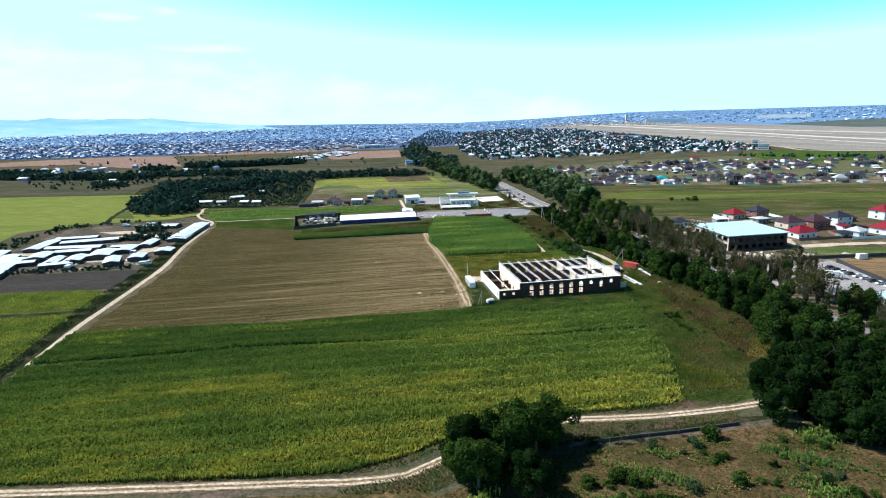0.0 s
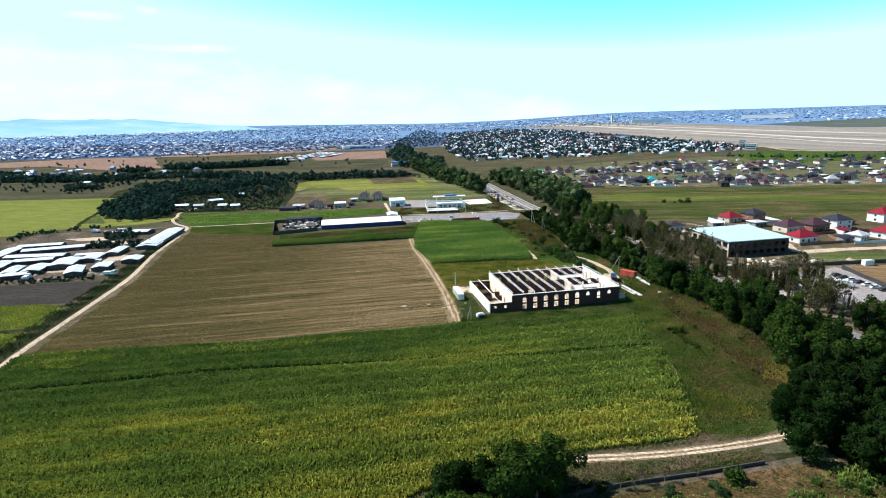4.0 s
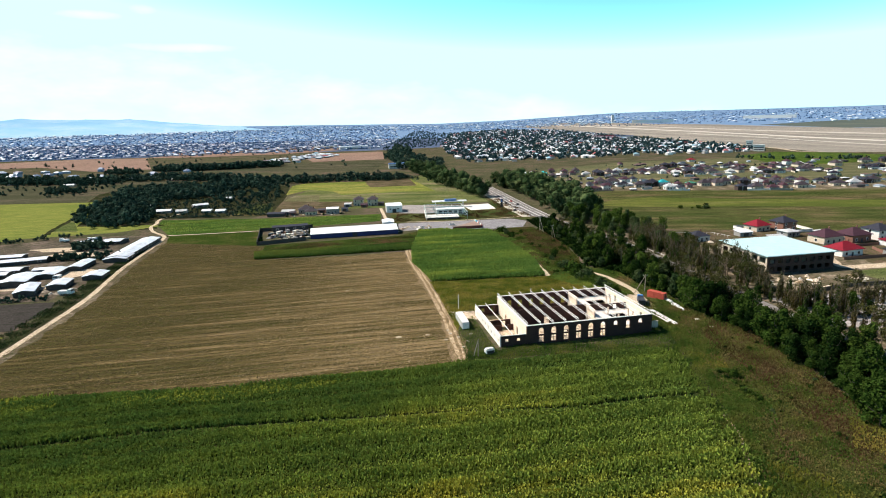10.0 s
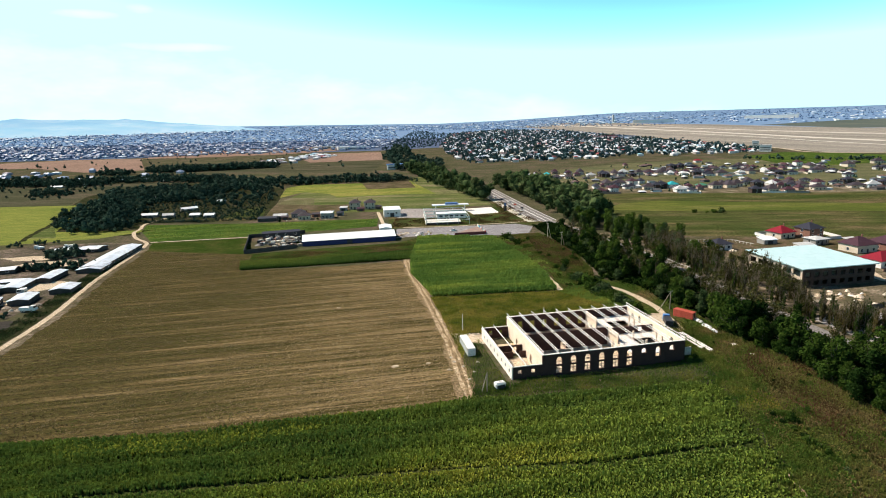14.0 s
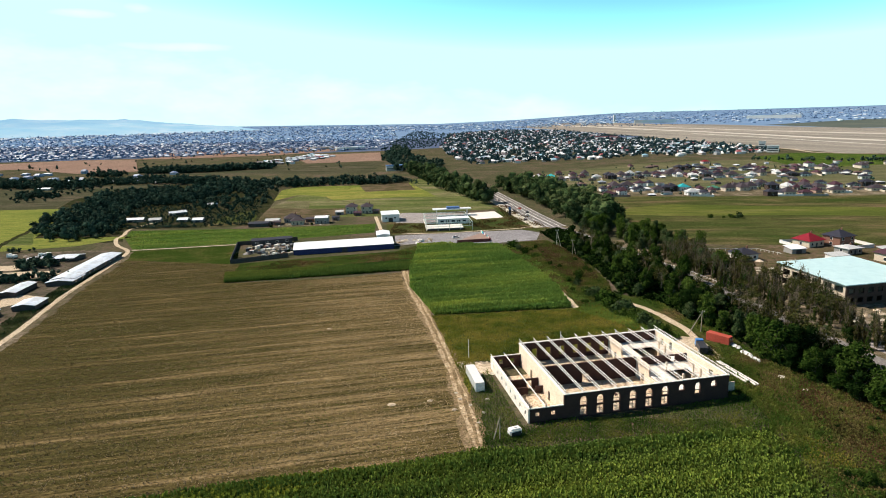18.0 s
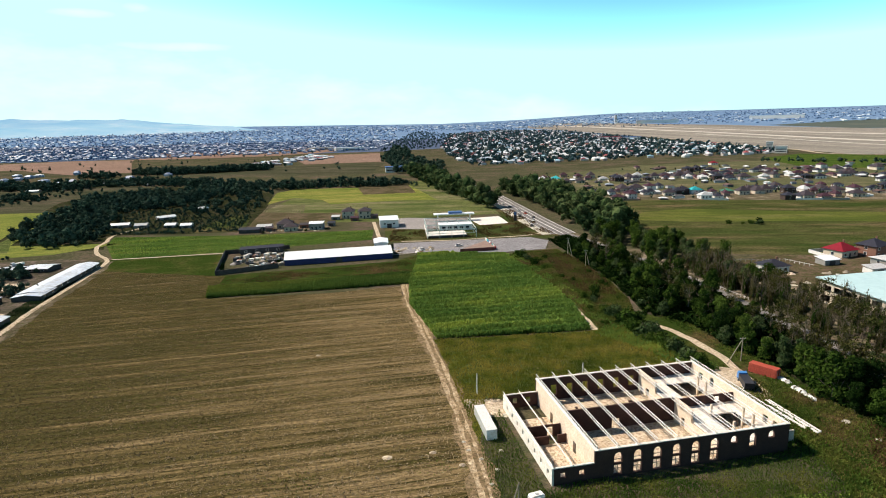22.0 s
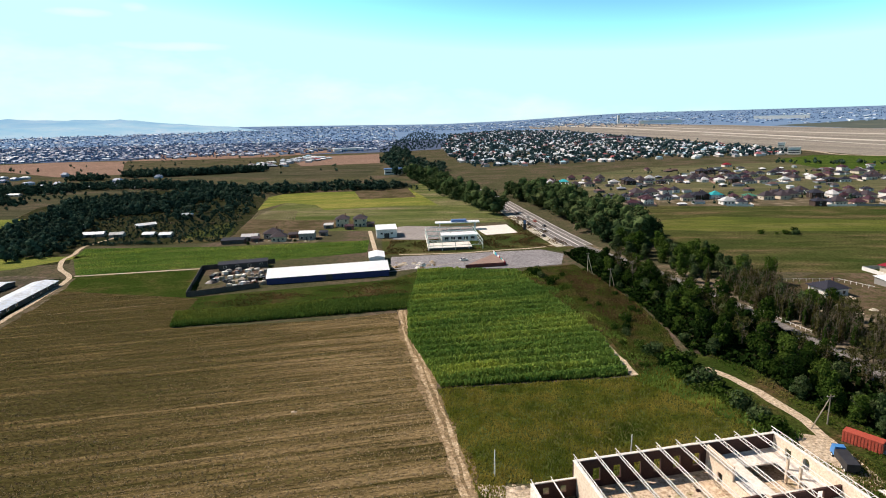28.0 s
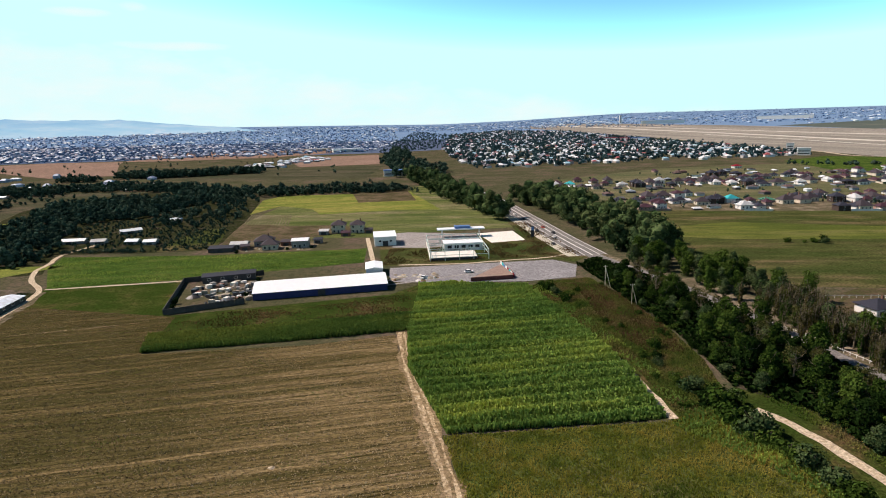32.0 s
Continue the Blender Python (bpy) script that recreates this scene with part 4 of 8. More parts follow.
    part("annex_beam", boxes((-A - 0.05, 0.0, HA, -A + 0.45, 33.0, HA + 0.2)), G["slab"], h)
    part("annex_beam", boxes((-A + 0.46, 0.0, HA, -0.1, 0.42, HA + 0.2)), G["slab"], h)
    part("annex_beam", boxes((-A + 0.46, 32.6, HA, -0.1, 33.0, HA + 0.2)), G["slab"], h)
    ta = bpy.data.meshes.new("annex_truss")
    b = truss_mesh(33.4, 0.7, 16, 0.05)
    b.to_mesh(ta)
    b.free()
    ta.materials.append(G["steel"])
    for x in (-A + 0.2, -A + 4.2):
        part("annex_truss", ta, None, h, "", pose(x, -0.2, HA + 0.2))
    # east porch wall and rubble on the floor
    part("porch_wall", boxes((L + 0.02, 3.0, 0.0, L + 4.2, 3.4, 2.6), (L + 3.8, 3.4, 0.0, L + 4.2, 30.0, 1.2), (L + 0.02, 30.0, 0.0, L + 4.2, 30.4, 2.6)), G["block"], h)
    rnd = random.Random(5)
    for i in range(60):
        x, y = rnd.uniform(1.5, 27), rnd.choice((rnd.uniform(1.5, 10), rnd.uniform(18.5, 28)))
        s = rnd.uniform(0.25, 0.9)
        part("rubble_block", boxes((x, y, 0.2, x + s, y + s * rnd.uniform(0.4, 1.4), 0.2 + s * rnd.uniform(0.2, 0.6))), G[rnd.choice(("brick", "block", "wood", "dirt_floor"))], h)
    return h


hall()


# ---------------------------------------------------------------- sheds, houses
def gable_roof(w, d, h, over=0.4, thick=0.14):
    """A ridged roof along x over a plan w by d, eaves at z = 0."""
    bm = bmesh.new()
    for s in (-1, 1):
        a = (-w / 2 - over, s * (d / 2 + over), -over * h / (d / 2))
        v = [bm.verts.new(p) for p in (a, (w / 2 + over, a[1], a[2]), (w / 2 + over, 0, h), (-w / 2 - over, 0, h))]
        u = [bm.verts.new((q.co.x, q.co.y, q.co.z + thick)) for q in v]
        for f in ((v[0], v[1], v[2], v[3]), (u[3], u[2], u[1], u[0]), (v[0], u[0], u[1], v[1]), (v[1], u[1], u[2], v[2]), (v[2], u[2], u[3], v[3]), (v[3], u[3], u[0], v[0])):
            bm.faces.new(f)
    bmesh.ops.recalc_face_normals(bm, faces=bm.faces[:])
    return bm


def hip_roof(w, d, h, over=0.75):
    bm = bmesh.new()
    a, b, k = w / 2 + over, d / 2 + over, max(0.05, (w - d) / 2)
    lo = [bm.verts.new(p) for p in ((-a, -b, 0), (a, -b, 0), (a, b, 0), (-a, b, 0))]
    up = [bm.verts.new((q.co.x, q.co.y, 0.15)) for q in lo]
    r0, r1 = bm.verts.new((-k, 0, h)), bm.verts.new((k, 0, h))
    bm.faces.new(lo[::-1])
    for i in range(4):
        bm.faces.new((lo[i], lo[(i + 1) % 4], up[(i + 1) % 4], up[i]))
    bm.faces.new((up[0], up[1], r1, r0))
    bm.faces.new((up[2], up[3], r0, r1))
    bm.faces.new((up[1], up[2], r1))
    bm.faces.new((up[3], up[0], r0))
    return bm


def gables(x, d, z, h):
    """A triangular wall end under a ridged roof."""
    bm = bmesh.new()
    for x in (x,):
        v = [bm.verts.new(p) for p in ((x, -d / 2, z), (x, d / 2, z), (x, 0, z + h), (x + 0.2, -d / 2, z), (x + 0.2, d / 2, z), (x + 0.2, 0, z + h))]
        for f in ((0, 2, 1), (3, 4, 5), (0, 1, 4, 3), (1, 2, 5, 4), (2, 0, 3, 5)):
            bm.faces.new([v[i] for i in f])
    return bm


def window_at(parent, x, y, z, w, h, along="x"):
    if along == "x":
        f = part("window", boxes((x - w / 2 - 0.12, y - 0.07, z - 0.12, x + w / 2 + 0.12, y + 0.07, z + h + 0.12)), G["white_paint"], parent)
        part("pane", boxes((x - w / 2, y - 0.1, z, x + w / 2, y + 0.1, z + h)), G["glass"], f)
    else:
        f = part("window", boxes((x - 0.07, y - w / 2 - 0.12, z - 0.12, x + 0.07, y + w / 2 + 0.12, z + h + 0.12)), G["white_paint"], parent)
        part("pane", boxes((x - 0.1, y - w / 2, z, x + 0.1, y + w / 2, z + h)), G["glass"], f)


def house(m, w, d, h, rise, wall, roof, label, style="hip", storeys=1, group="", porch=False):
    e = thing("house", m, label, "house", group)
    part("wall", boxes((-w / 2, -d / 2, 0, w / 2, d / 2, h)), G[wall], e)
    if style == "hip":
        part("roof", hip_roof(w, d, rise), G[roof], e, "", pose(0, 0, h))
    else:
        for x in (-w / 2, w / 2 - 0.2):
            part("gable", gables(x, d, h, rise), G[wall], e)
        part("roof", gable_roof(w, d, rise), G[roof], e, "", pose(0, 0, h + 0.02))
    part("chimney", boxes((w * 0.2, 0.4, h + rise * 0.4, w * 0.2 + 0.6, 1.0, h + rise + 0.7)), G["wall_brick"], e)
    for s in range(storeys):
        z = 0.9 + s * 2.9
        for x in (-w * 0.3, w * 0.3):
            window_at(e, x, -d / 2, z, 1.3, 1.4)
        window_at(e, -w / 2, 0, z, 1.3, 1.4, "y")
    part("door", boxes((-0.55, -d / 2 - 0.08, 0.0, 0.55, -d / 2 + 0.05, 2.1)), G["dark"], e)
    if porch:
        part("porch", boxes((-w / 2 - 2.6, -d * 0.3, 0, -w / 2 - 0.01, d * 0.3, 0.3), (-w / 2 - 2.6, -d * 0.3, 2.6, -w / 2 - 0.01, d * 0.3, 2.8)), G[wall], e)
    return e


def shed(name, m, w, d, h, rise, wall, roof, label, category="shed", style="gable", windows=True):
    """A long low building centred on m, ridge along x."""
    e = thing(name, m, label, category)
    part("wall", boxes((-w / 2, -d / 2, 0, w / 2, d / 2, h)), G[wall], e)
    if style == "gable":
        for x in (-w / 2, w / 2 - 0.2):
            part("gable", gables(x, d, h, rise), G[wall], e)
        part("roof", gable_roof(w, d, rise, 0.3), G[roof], e, "", pose(0, 0, h + 0.02))
    else:
        bm = bmesh.new()
        v = [bm.verts.new(p) for p in ((-w / 2 - 0.4, -d / 2 - 0.4, h), (w / 2 + 0.4, -d / 2 - 0.4, h), (w / 2 + 0.4, d / 2 + 0.4, h + rise), (-w / 2 - 0.4, d / 2 + 0.4, h + rise))]
        u = [bm.verts.new((q.co.x, q.co.y, q.co.z + 0.25)) for q in v]
        for f in ((3, 2, 1, 0),):
            bm.faces.new([v[i] for i in f])
        bm.faces.new(u)
        for i in range(4):
            bm.faces.new((v[i], v[(i + 1) % 4], u[(i + 1) % 4], u[i]))
        part("roof", bm, G[roof], e, "", pose(0, 0, 0.02))
    part("door", boxes((-1.6, -d / 2 - 0.06, 0, 1.6, -d / 2 + 0.05, min(h - 0.4, 3.0))), G["dark"], e)
    for i in range(max(1, int(w / 6)) if windows else 0):
        x = -w / 2 + (i + 0.5) * w / max(1, int(w / 6))
        if abs(x) > 2.4:
            window_at(e, x, -d / 2, h * 0.45, 1.4, 1.0)
    return e


G["wall_dark"] = mat("dark_concrete_panel", [(0.3, (0.05, 0.045, 0.045)), (0.7, (0.085, 0.075, 0.07))], 0.5, world=False)
# warehouse and its walled yard
WH_M = pose(-61.5, 439.0, 0, 0, 0, 10.6)
shed("warehouse", WH_M, 57, 20, 3.0, 2.3, "blue_wall", "roof_white", "long warehouse with a white sheet roof and dark blue walls", "warehouse", "gable", False)
yw = thing("yard_wall", pose(0, 0, 0), "dark concrete panel wall round the warehouse yard", "wall")
YW = [(-90, 420), (-118, 407.5), (-131, 457), (-96, 468)]
for (x0, y0), (x1, y1) in zip(YW, YW[1:]):
    n = max(1, round(math.hypot(x1 - x0, y1 - y0) / 4))
    for i in range(n):
        a, b = i / n, (i + 0.985) / n
        bm = bmesh.new()
        p, q = Vector((x0 + (x1 - x0) * a, y0 + (y1 - y0) * a, 0)), Vector((x0 + (x1 - x0) * b, y0 + (y1 - y0) * b, 0))
        s = (q - p).normalized().cross(Vector((0, 0, 1))) * 0.12
        v = [bm.verts.new(c) for c in (p - s, q - s, q + s, p + s)]
        u = [bm.verts.new(c.co + Vector((0, 0, 2.4))) for c in v]
        bm.faces.new(u)
        for k in range(4):
            bm.faces.new((v[k], v[(k + 1) % 4], u[(k + 1) % 4], u[k]))
        bmesh.ops.recalc_face_normals(bm, faces=bm.faces[:])
        part("panel", bm, G["wall_dark"], yw)
shed("annex_shed", pose(-41, 466, 0, 0, 0, 97), 14, 8, 3.6, 0.7, "white_paint", "roof_white", "white-roofed cross shed at the end of the warehouse")

# hall by the road, with the aqua roof
def sports_hall():
    e = thing("sports_hall", pose(146.2, 308.6, 0, 0, 0, 10.5), "large unfinished brick hall with a flat pale aqua sheet roof", "hall")
    L, D, H0, H1 = 35.0, 33.0, 8.0, 9.0
    bays = [(1.2 + 4.2 * i, 3.6 + 4.2 * i, z, z + 1.9, False) for i in range(8) for z in (1.0, 4.6)]
    part("wall_front", wall_mesh(L, H0, 0.45, bays), G["wall_brown"], e, "dark brown brick front")
    part("wall_back", wall_mesh(L, H0, 0.45, ()), G["wall_brown"], e, "", pose(0, D - 0.45, 0))
    side = [(1.0 + 5.2 * i, 5.0 + 5.2 * i, z, z + 2.7, False) for i in range(6) for z in (0.6, 4.4)]
    part("wall_west", wall_mesh(D - 0.9, H0, 0.45, side), G["wall_cream"], e, "cream wall with open bays", pose(0.45, 0.45, 0, 0, 0, 90))
    part("wall_east", wall_mesh(D - 0.9, H0, 0.45, ()), G["wall_brown"], e, "", pose(L, 0.45, 0, 0, 0, 90))
    part("upper_floor", boxes((0.5, 0.5, 3.7, L - 0.5, D - 0.5, 3.95)), G["concrete"], e)
    bm = bmesh.new()
    o = 1.0
    v = [bm.verts.new(p) for p in ((-o, -o, H0 + 0.1), (L + o, -o, H0 + 0.1), (L + o, D + o, H1), (-o, D + o, H1))]
    u = [bm.verts.new(q.co + Vector((0, 0, 0.35))) for q in v]
    bm.faces.new(v[::-1])
    bm.faces.new(u)
    for k in range(4):
        bm.faces.new((v[k], v[(k + 1) % 4], u[(k + 1) % 4], u[k]))
    part("roof", bm, G["roof_aqua"], e, "pale aqua sheet roof")
    for k in range(34):
        part("roof_seam", boxes((k * 1.06 - 0.05, -o, H0 + 0.42, k * 1.06 + 0.05, -o + 0.2, H0 + 0.52)), G["roof_aqua"], e)


G["wall_brown"] = mat("dark_brown_brick", [(0.3, (0.045, 0.030, 0.026)), (0.7, (0.085, 0.055, 0.044))], 0.5, (0.035, 0.025, 0.022), 3, world=False)
sports_hall()

# west farm
G["roof_farm"] = mat("bluish_white_roof_sheet", [(0.3, (0.52, 0.58, 0.68)), (0.7, (0.74, 0.79, 0.86))], 0.12, (0.45, 0.47, 0.50), 0.5, rough=0.5, metal=0.1, world=False)
# dark wall colour on the farm sheds stands in for shadow below their roofs
for x, y, rz, w0, d0 in ((-262, 318, 112, 30, 9), (-236, 341, 15, 20, 8), (-205, 345, 100, 16, 9), (-224, 306, 20, 14, 7), (-186, 322, 105, 12, 8), (-200, 362, 98, 18, 7), (-262, 385, 12, 26, 8), (-212, 352, 10, 12, 6), (-246, 312, 20, 12, 7), (-278, 330, 110, 30, 9)):
    shed("farm_shed", pose(x, y, 0, 0, 0, rz), w0, d0, 2.2, 0.6, "wall_dark", "roof_farm", "low farm outbuilding with a bluish white roof", "shed", "gable", False)
for nm, x, y, rz, ww, dd, hh in (("cow_shed", -251, 300, 112, 46, 13, 3.6), ("cow_shed", -270, 361, 100, 30, 9, 3.4), ("barn", -246, 374, 20, 34, 9, 3.4), ("barn", -243, 353, 4, 34, 8, 3.2),
                             ("barn", -247, 327, 105, 17, 10, 4.2), ("barn", -231, 316, 107, 17, 7, 3.4), ("barn", -221, 320, 105, 16, 9, 3.4), ("barn", -212, 331, 105, 19, 12, 4.2),
                             ("barn", -195.5, 313, 115, 17, 8, 3.6), ("shelter", -178, 338, 100, 11, 9, 3.2), ("long_barn", -192, 404, 98, 58, 11, 3.8), ("barn", -188, 378, 98, 14, 12, 3.2),
                             ("barn", -233, 426, 5, 12, 11, 3.2), ("barn", -219, 430, 0, 12, 11, 3.2)):
    shed(nm, pose(x, y, 0, 0, 0, rz), ww, dd, hh * 0.62, 0.8, "wall_dark", "roof_farm", "long low farm shed with a white sheet roof", "shed")

# houses north of the warehouse
house(pose(-131, 536, 0, 0, 0, 4), 10, 8, 3.0, 1.2, "wall_grey", "roof_pale", "small pale-roofed outbuilding beside the houses", "gable")
house(pose(-118, 543, 0, 0, 0, 8), 11, 10, 3.4, 3.4, "wall_grey", "roof_brown", "house with a steep brown hipped roof", "hip")
house(pose(-111, 531, 0, 0, 0, 8), 9, 8, 3.2, 3.0, "wall_cream", "roof_brown", "small house with a brown hipped roof", "hip")
house(pose(-93.5, 535, 0, 0, 0, 4), 9.5, 9, 4.4, 1.0, "wall_grey", "roof_white", "boxy house with a flat white roof", "gable")
house(pose(-78, 581, 0, 0, 0, 4), 9, 10, 5.6, 3.0, "wall_cream", "roof_brown", "two-storey cream house with a brown hipped roof", "hip", 2)
house(pose(-65, 580, 0, 0, 0, 4), 9, 10, 5.6, 3.0, "wall_cream", "roof_brown", "two-storey cream house with a brown hipped roof", "hip", 2)
shed("white_store", pose(-42.5, 538, 0, 0, 0, 8), 13, 16, 5.4, 0.5, "white_paint", "roof_white", "white box-shaped store building", "store", "mono")
# houses round the aqua hall
for x, y, rz, ww, dd, hh, rs, wl, rf, st, lb in (
        (197, 412, 20, 11, 10, 3.4, 3.6, "wall_cream", "roof_red", 1, "cream house with a red hipped roof"),
        (212, 410, 20, 11, 10, 5.6, 3.2, "wall_brick", "roof_grey", 2, "brick house with a grey hipped roof"),
        (214, 372, 15, 13, 11, 4.0, 3.8, "wall_cream", "roof_maroon", 1, "cream house with a dark maroon roof"),
        (231, 374, 15, 13, 11, 4.0, 3.8, "wall_brick", "roof_maroon", 1, "brick house with a dark maroon roof"),
        (204, 342, 15, 13, 10, 3.4, 3.6, "wall_white", "roof_red", 1, "white house with a bright red roof"),
        (248, 378, 15, 12, 11, 5.6, 3.4, "wall_white", "roof_grey", 2, "white house with a dark grey roof"),
        (236, 342, 30, 9, 8, 3.2, 2.4, "wall_white", "roof_pale", 1, "small white house with a pale roof"),
        (256, 346, 20, 13, 11, 3.6, 3.8, "wall_white", "roof_red", 1, "white house with a bright red roof"),
        (290, 396, 20, 13, 11, 5.8, 3.6, "wall_white", "roof_red", 2, "tall white house with a red roof"),
        (205, 392, 15, 9, 8, 3.0, 1.2, "wall_grey", "roof_pale", 1, "low outbuilding with a pale roof"),
        (275, 355, 20, 12, 10, 3.6, 3.2, "wall_cream", "roof_maroon", 1, "cream house with a maroon roof"),
        (148, 386, 10, 10, 9, 3.2, 2.6, "wall_white", "roof_grey", 1, "white house with a dark blue-grey roof")):
    house(pose(x, y, 0, 0, 0, rz), ww, dd, hh, rs, wl, rf, lb, "hip", st)


# village behind the pasture
def village():
    rnd = random.Random(11)
    kinds = []
    for wl, rf, st, lb in (("wall_cream", "roof_brown", 1, "cream village house with a dark hipped roof"), ("wall_white", "roof_maroon", 2, "two-storey white house with a maroon roof"),
                           ("wall_white", "roof_grey", 1, "white village house with a dark grey roof"), ("wall_pink", "roof_maroon", 1, "pinkish house with a maroon roof"),
                           ("wall_white", "roof_pale", 1, "white village house with a pale sheet roof"), ("wall_brown", "roof_grey", 2, "two-storey brown house with a grey roof"),
                           ("wall_white", "roof_teal", 1, "white house with a bright teal roof"), ("wall_white", "roof_red", 1, "white house with a red roof"), ("wall_grey", "roof_green", 1, "grey house with a green roof")):
        kinds.append(house(pose(0, 0, -50), rnd.uniform(10, 13), rnd.uniform(9, 11), 3.0 if st == 1 else 5.4, rnd.uniform(2.6, 3.6), wl, rf, lb, "hip", st, "village houses"))
    near = ((144, 682), (153, 640), (171, 694), (182, 688), (174, 672), (190, 702), (204, 704), (206, 659), (216, 664), (238, 668), (227, 632), (252, 646), (262, 664), (285, 655), (296, 662), (315, 679), (322, 690), (326, 652), (300, 614), (383, 690), (344, 648), (318, 610), (335, 622), (352, 668), (364, 640), (392, 655), (405, 622), (430, 640), (448, 606), (470, 650), (500, 610), (540, 600))
    far = ((132, 815), (120, 800), (155, 790), (168, 850), (186, 806), (201, 796), (180, 840), (234, 794), (248, 812), (257, 800), (282, 822), (283, 800), (294, 804), (310, 820), (326, 815), (332, 890), (347, 885), (277, 960), (347, 841), (381, 866), (321, 775), (336, 778), (361, 781), (405, 850), (417, 858), (400, 798), (413, 764), (414, 806), (440, 830), (452, 780))
    spots = list(near) + list(far)
    for x, y in near + far + far[::2]:
        if rnd.random() < 0.9:
            spots.append((x + rnd.choice((-1, 1)) * rnd.uniform(12, 17), y + rnd.uniform(-6, 14)))
    for _ in range(34):
        spots.append((rnd.uniform(420, 640), rnd.uniform(690, 900)))
    weights = [7, 2.5, 7, 4, 2.0, 4, 0.25, 0.2, 0.3]
    used = set()
    for x, y in spots:
        k = rnd.choices(range(len(kinds)), weights)[0]
        m = pose(x, y, 0, 0, 0, rnd.choice((0, 90)) + rnd.uniform(-8, 8)) @ Matrix.Diagonal((rnd.uniform(0.75, 1.2), rnd.uniform(0.7, 1.05), rnd.uniform(0.75, 1.15), 1))
        if k not in used:
            used.add(k)
            kinds[k].matrix_basis = m
        else:
            copy_thing(kinds[k], m)
    for k, e in enumerate(kinds):
        if k not in used:
            e.matrix_basis = pose(300 + 14 * k, 985, 0)


village()


# far towns: too many houses to count
def town(name, poly, n, seed, key_roof, label, smin=8, smax=14, key_wall="town_wall", low=1.0):
    rnd = np.random.RandomState(seed)
    xs, ys = [p[0] for p in poly], [p[1] for p in poly]
    px, py = rnd.uniform(min(xs), max(xs), n * 4), rnd.uniform(min(ys), max(ys), n * 4)
    ok = inside(poly, px, py)
    px, py = px[ok][:n], py[ok][:n]
    wv, wf, rv, rf = [], [], [], []
    for x, y in zip(px, py):
        w, d, h, r = rnd.uniform(smin, smax) / 2, rnd.uniform(smin, smax) / 2, rnd.uniform(2.6, 4.6) * low, rnd.uniform(1.2, 3.2) * low
        a = rnd.choice((0.0, 1.57)) + rnd.uniform(-0.25, 0.25)
        c, s, z = math.cos(a), math.sin(a), gz(x, y)
        P = lambda u, v, q: (x + c * u - s * v, y + s * u + c * v, z + q)
        k = len(wv)
        wv += [P(-w, -d, -1), P(w, -d, -1), P(w, d, -1), P(-w, d, -1), P(-w, -d, h), P(w, -d, h), P(w, d, h), P(-w, d, h)]
        wf += [(k, k + 1, k + 5, k + 4), (k + 1, k + 2, k + 6, k + 5), (k + 2, k + 3, k + 7, k + 6), (k + 3, k, k + 4, k + 7)]
        k = len(rv)
        w2, d2 = w + 0.5, d + 0.5
        rv += [P(-w2, -d2, h), P(w2, -d2, h), P(w2, d2, h), P(-w2, d2, h), P(-w2 * 0.6, 0, h + r), P(w2 * 0.6, 0, h + r)]
        rf += [(k, k + 1, k + 5, k + 4), (k + 2, k + 3, k + 4, k + 5), (k + 1, k + 2, k + 5), (k + 3, k, k + 4), (k + 3, k + 2, k + 1, k)]
    e = thing(name, Matrix(), label, "town")
    tagged(e, kind="stuff")
    tagged(part("house_walls", mesh_from("house_walls", wv, wf, G[key_wall]), None, e), kind="stuff")
    tagged(part("house_roofs", mesh_from("house_roofs", rv, rf, G[key_roof]), None, e), kind="stuff")


G["town_wall"] = island_palette("town_wall", [(0.62, 0.60, 0.58), (0.74, 0.73, 0.72), (0.44, 0.38, 0.35), (0.52, 0.47, 0.43)])
# west town walls are tinted blue in place of distance haze
G["west_wall_haze"] = island_palette("west_town_wall_haze", [(0.20, 0.28, 0.41), (0.38, 0.46, 0.60), (0.17, 0.24, 0.36), (0.24, 0.32, 0.46)])
G["town_roof"] = island_palette("town_roof", [(0.80, 0.83, 0.86), (0.42, 0.46, 0.54), (0.84, 0.86, 0.88), (0.60, 0.68, 0.78), (0.22, 0.16, 0.17), (0.76, 0.80, 0.84), (0.35, 0.58, 0.72), (0.80, 0.82, 0.84), (0.42, 0.10, 0.10), (0.62, 0.70, 0.76)], 0.5)
G["shed_roof"] = island_palette("shed_roof", [(0.10, 0.085, 0.085), (0.68, 0.70, 0.72), (0.06, 0.05, 0.05), (0.14, 0.08, 0.07), (0.78, 0.80, 0.82), (0.09, 0.09, 0.10), (0.30, 0.34, 0.40)], 0.7)
# west and skyline roofs also carry haze blue in their base colours
G["west_roof_haze"] = island_palette("west_town_roof_haze", [(0.20, 0.27, 0.42), (0.25, 0.33, 0.50), (0.80, 0.84, 0.88), (0.16, 0.22, 0.35), (0.36, 0.43, 0.58), (0.64, 0.71, 0.82), (0.21, 0.28, 0.44), (0.50, 0.59, 0.76), (0.18, 0.25, 0.39), (0.40, 0.36, 0.42)], 0.6)
G["skyline_roof_haze"] = island_palette("skyline_roof_haze", [(0.28, 0.42, 0.60), (0.56, 0.68, 0.80), (0.20, 0.32, 0.50), (0.78, 0.84, 0.88), (0.24, 0.36, 0.55), (0.16, 0.27, 0.43)], 0.6)
TOWN_R = [(54, 1085), (242, 1130), (430, 1160), (640, 1190), (680, 1450), (640, 2100), (560, 2900), (300, 3300), (40, 3000), (0, 1800), (20, 1300)]
town("far_town", TOWN_R, 1600, 3, "town_roof", "distant town of pale roofs among trees", 7, 12)
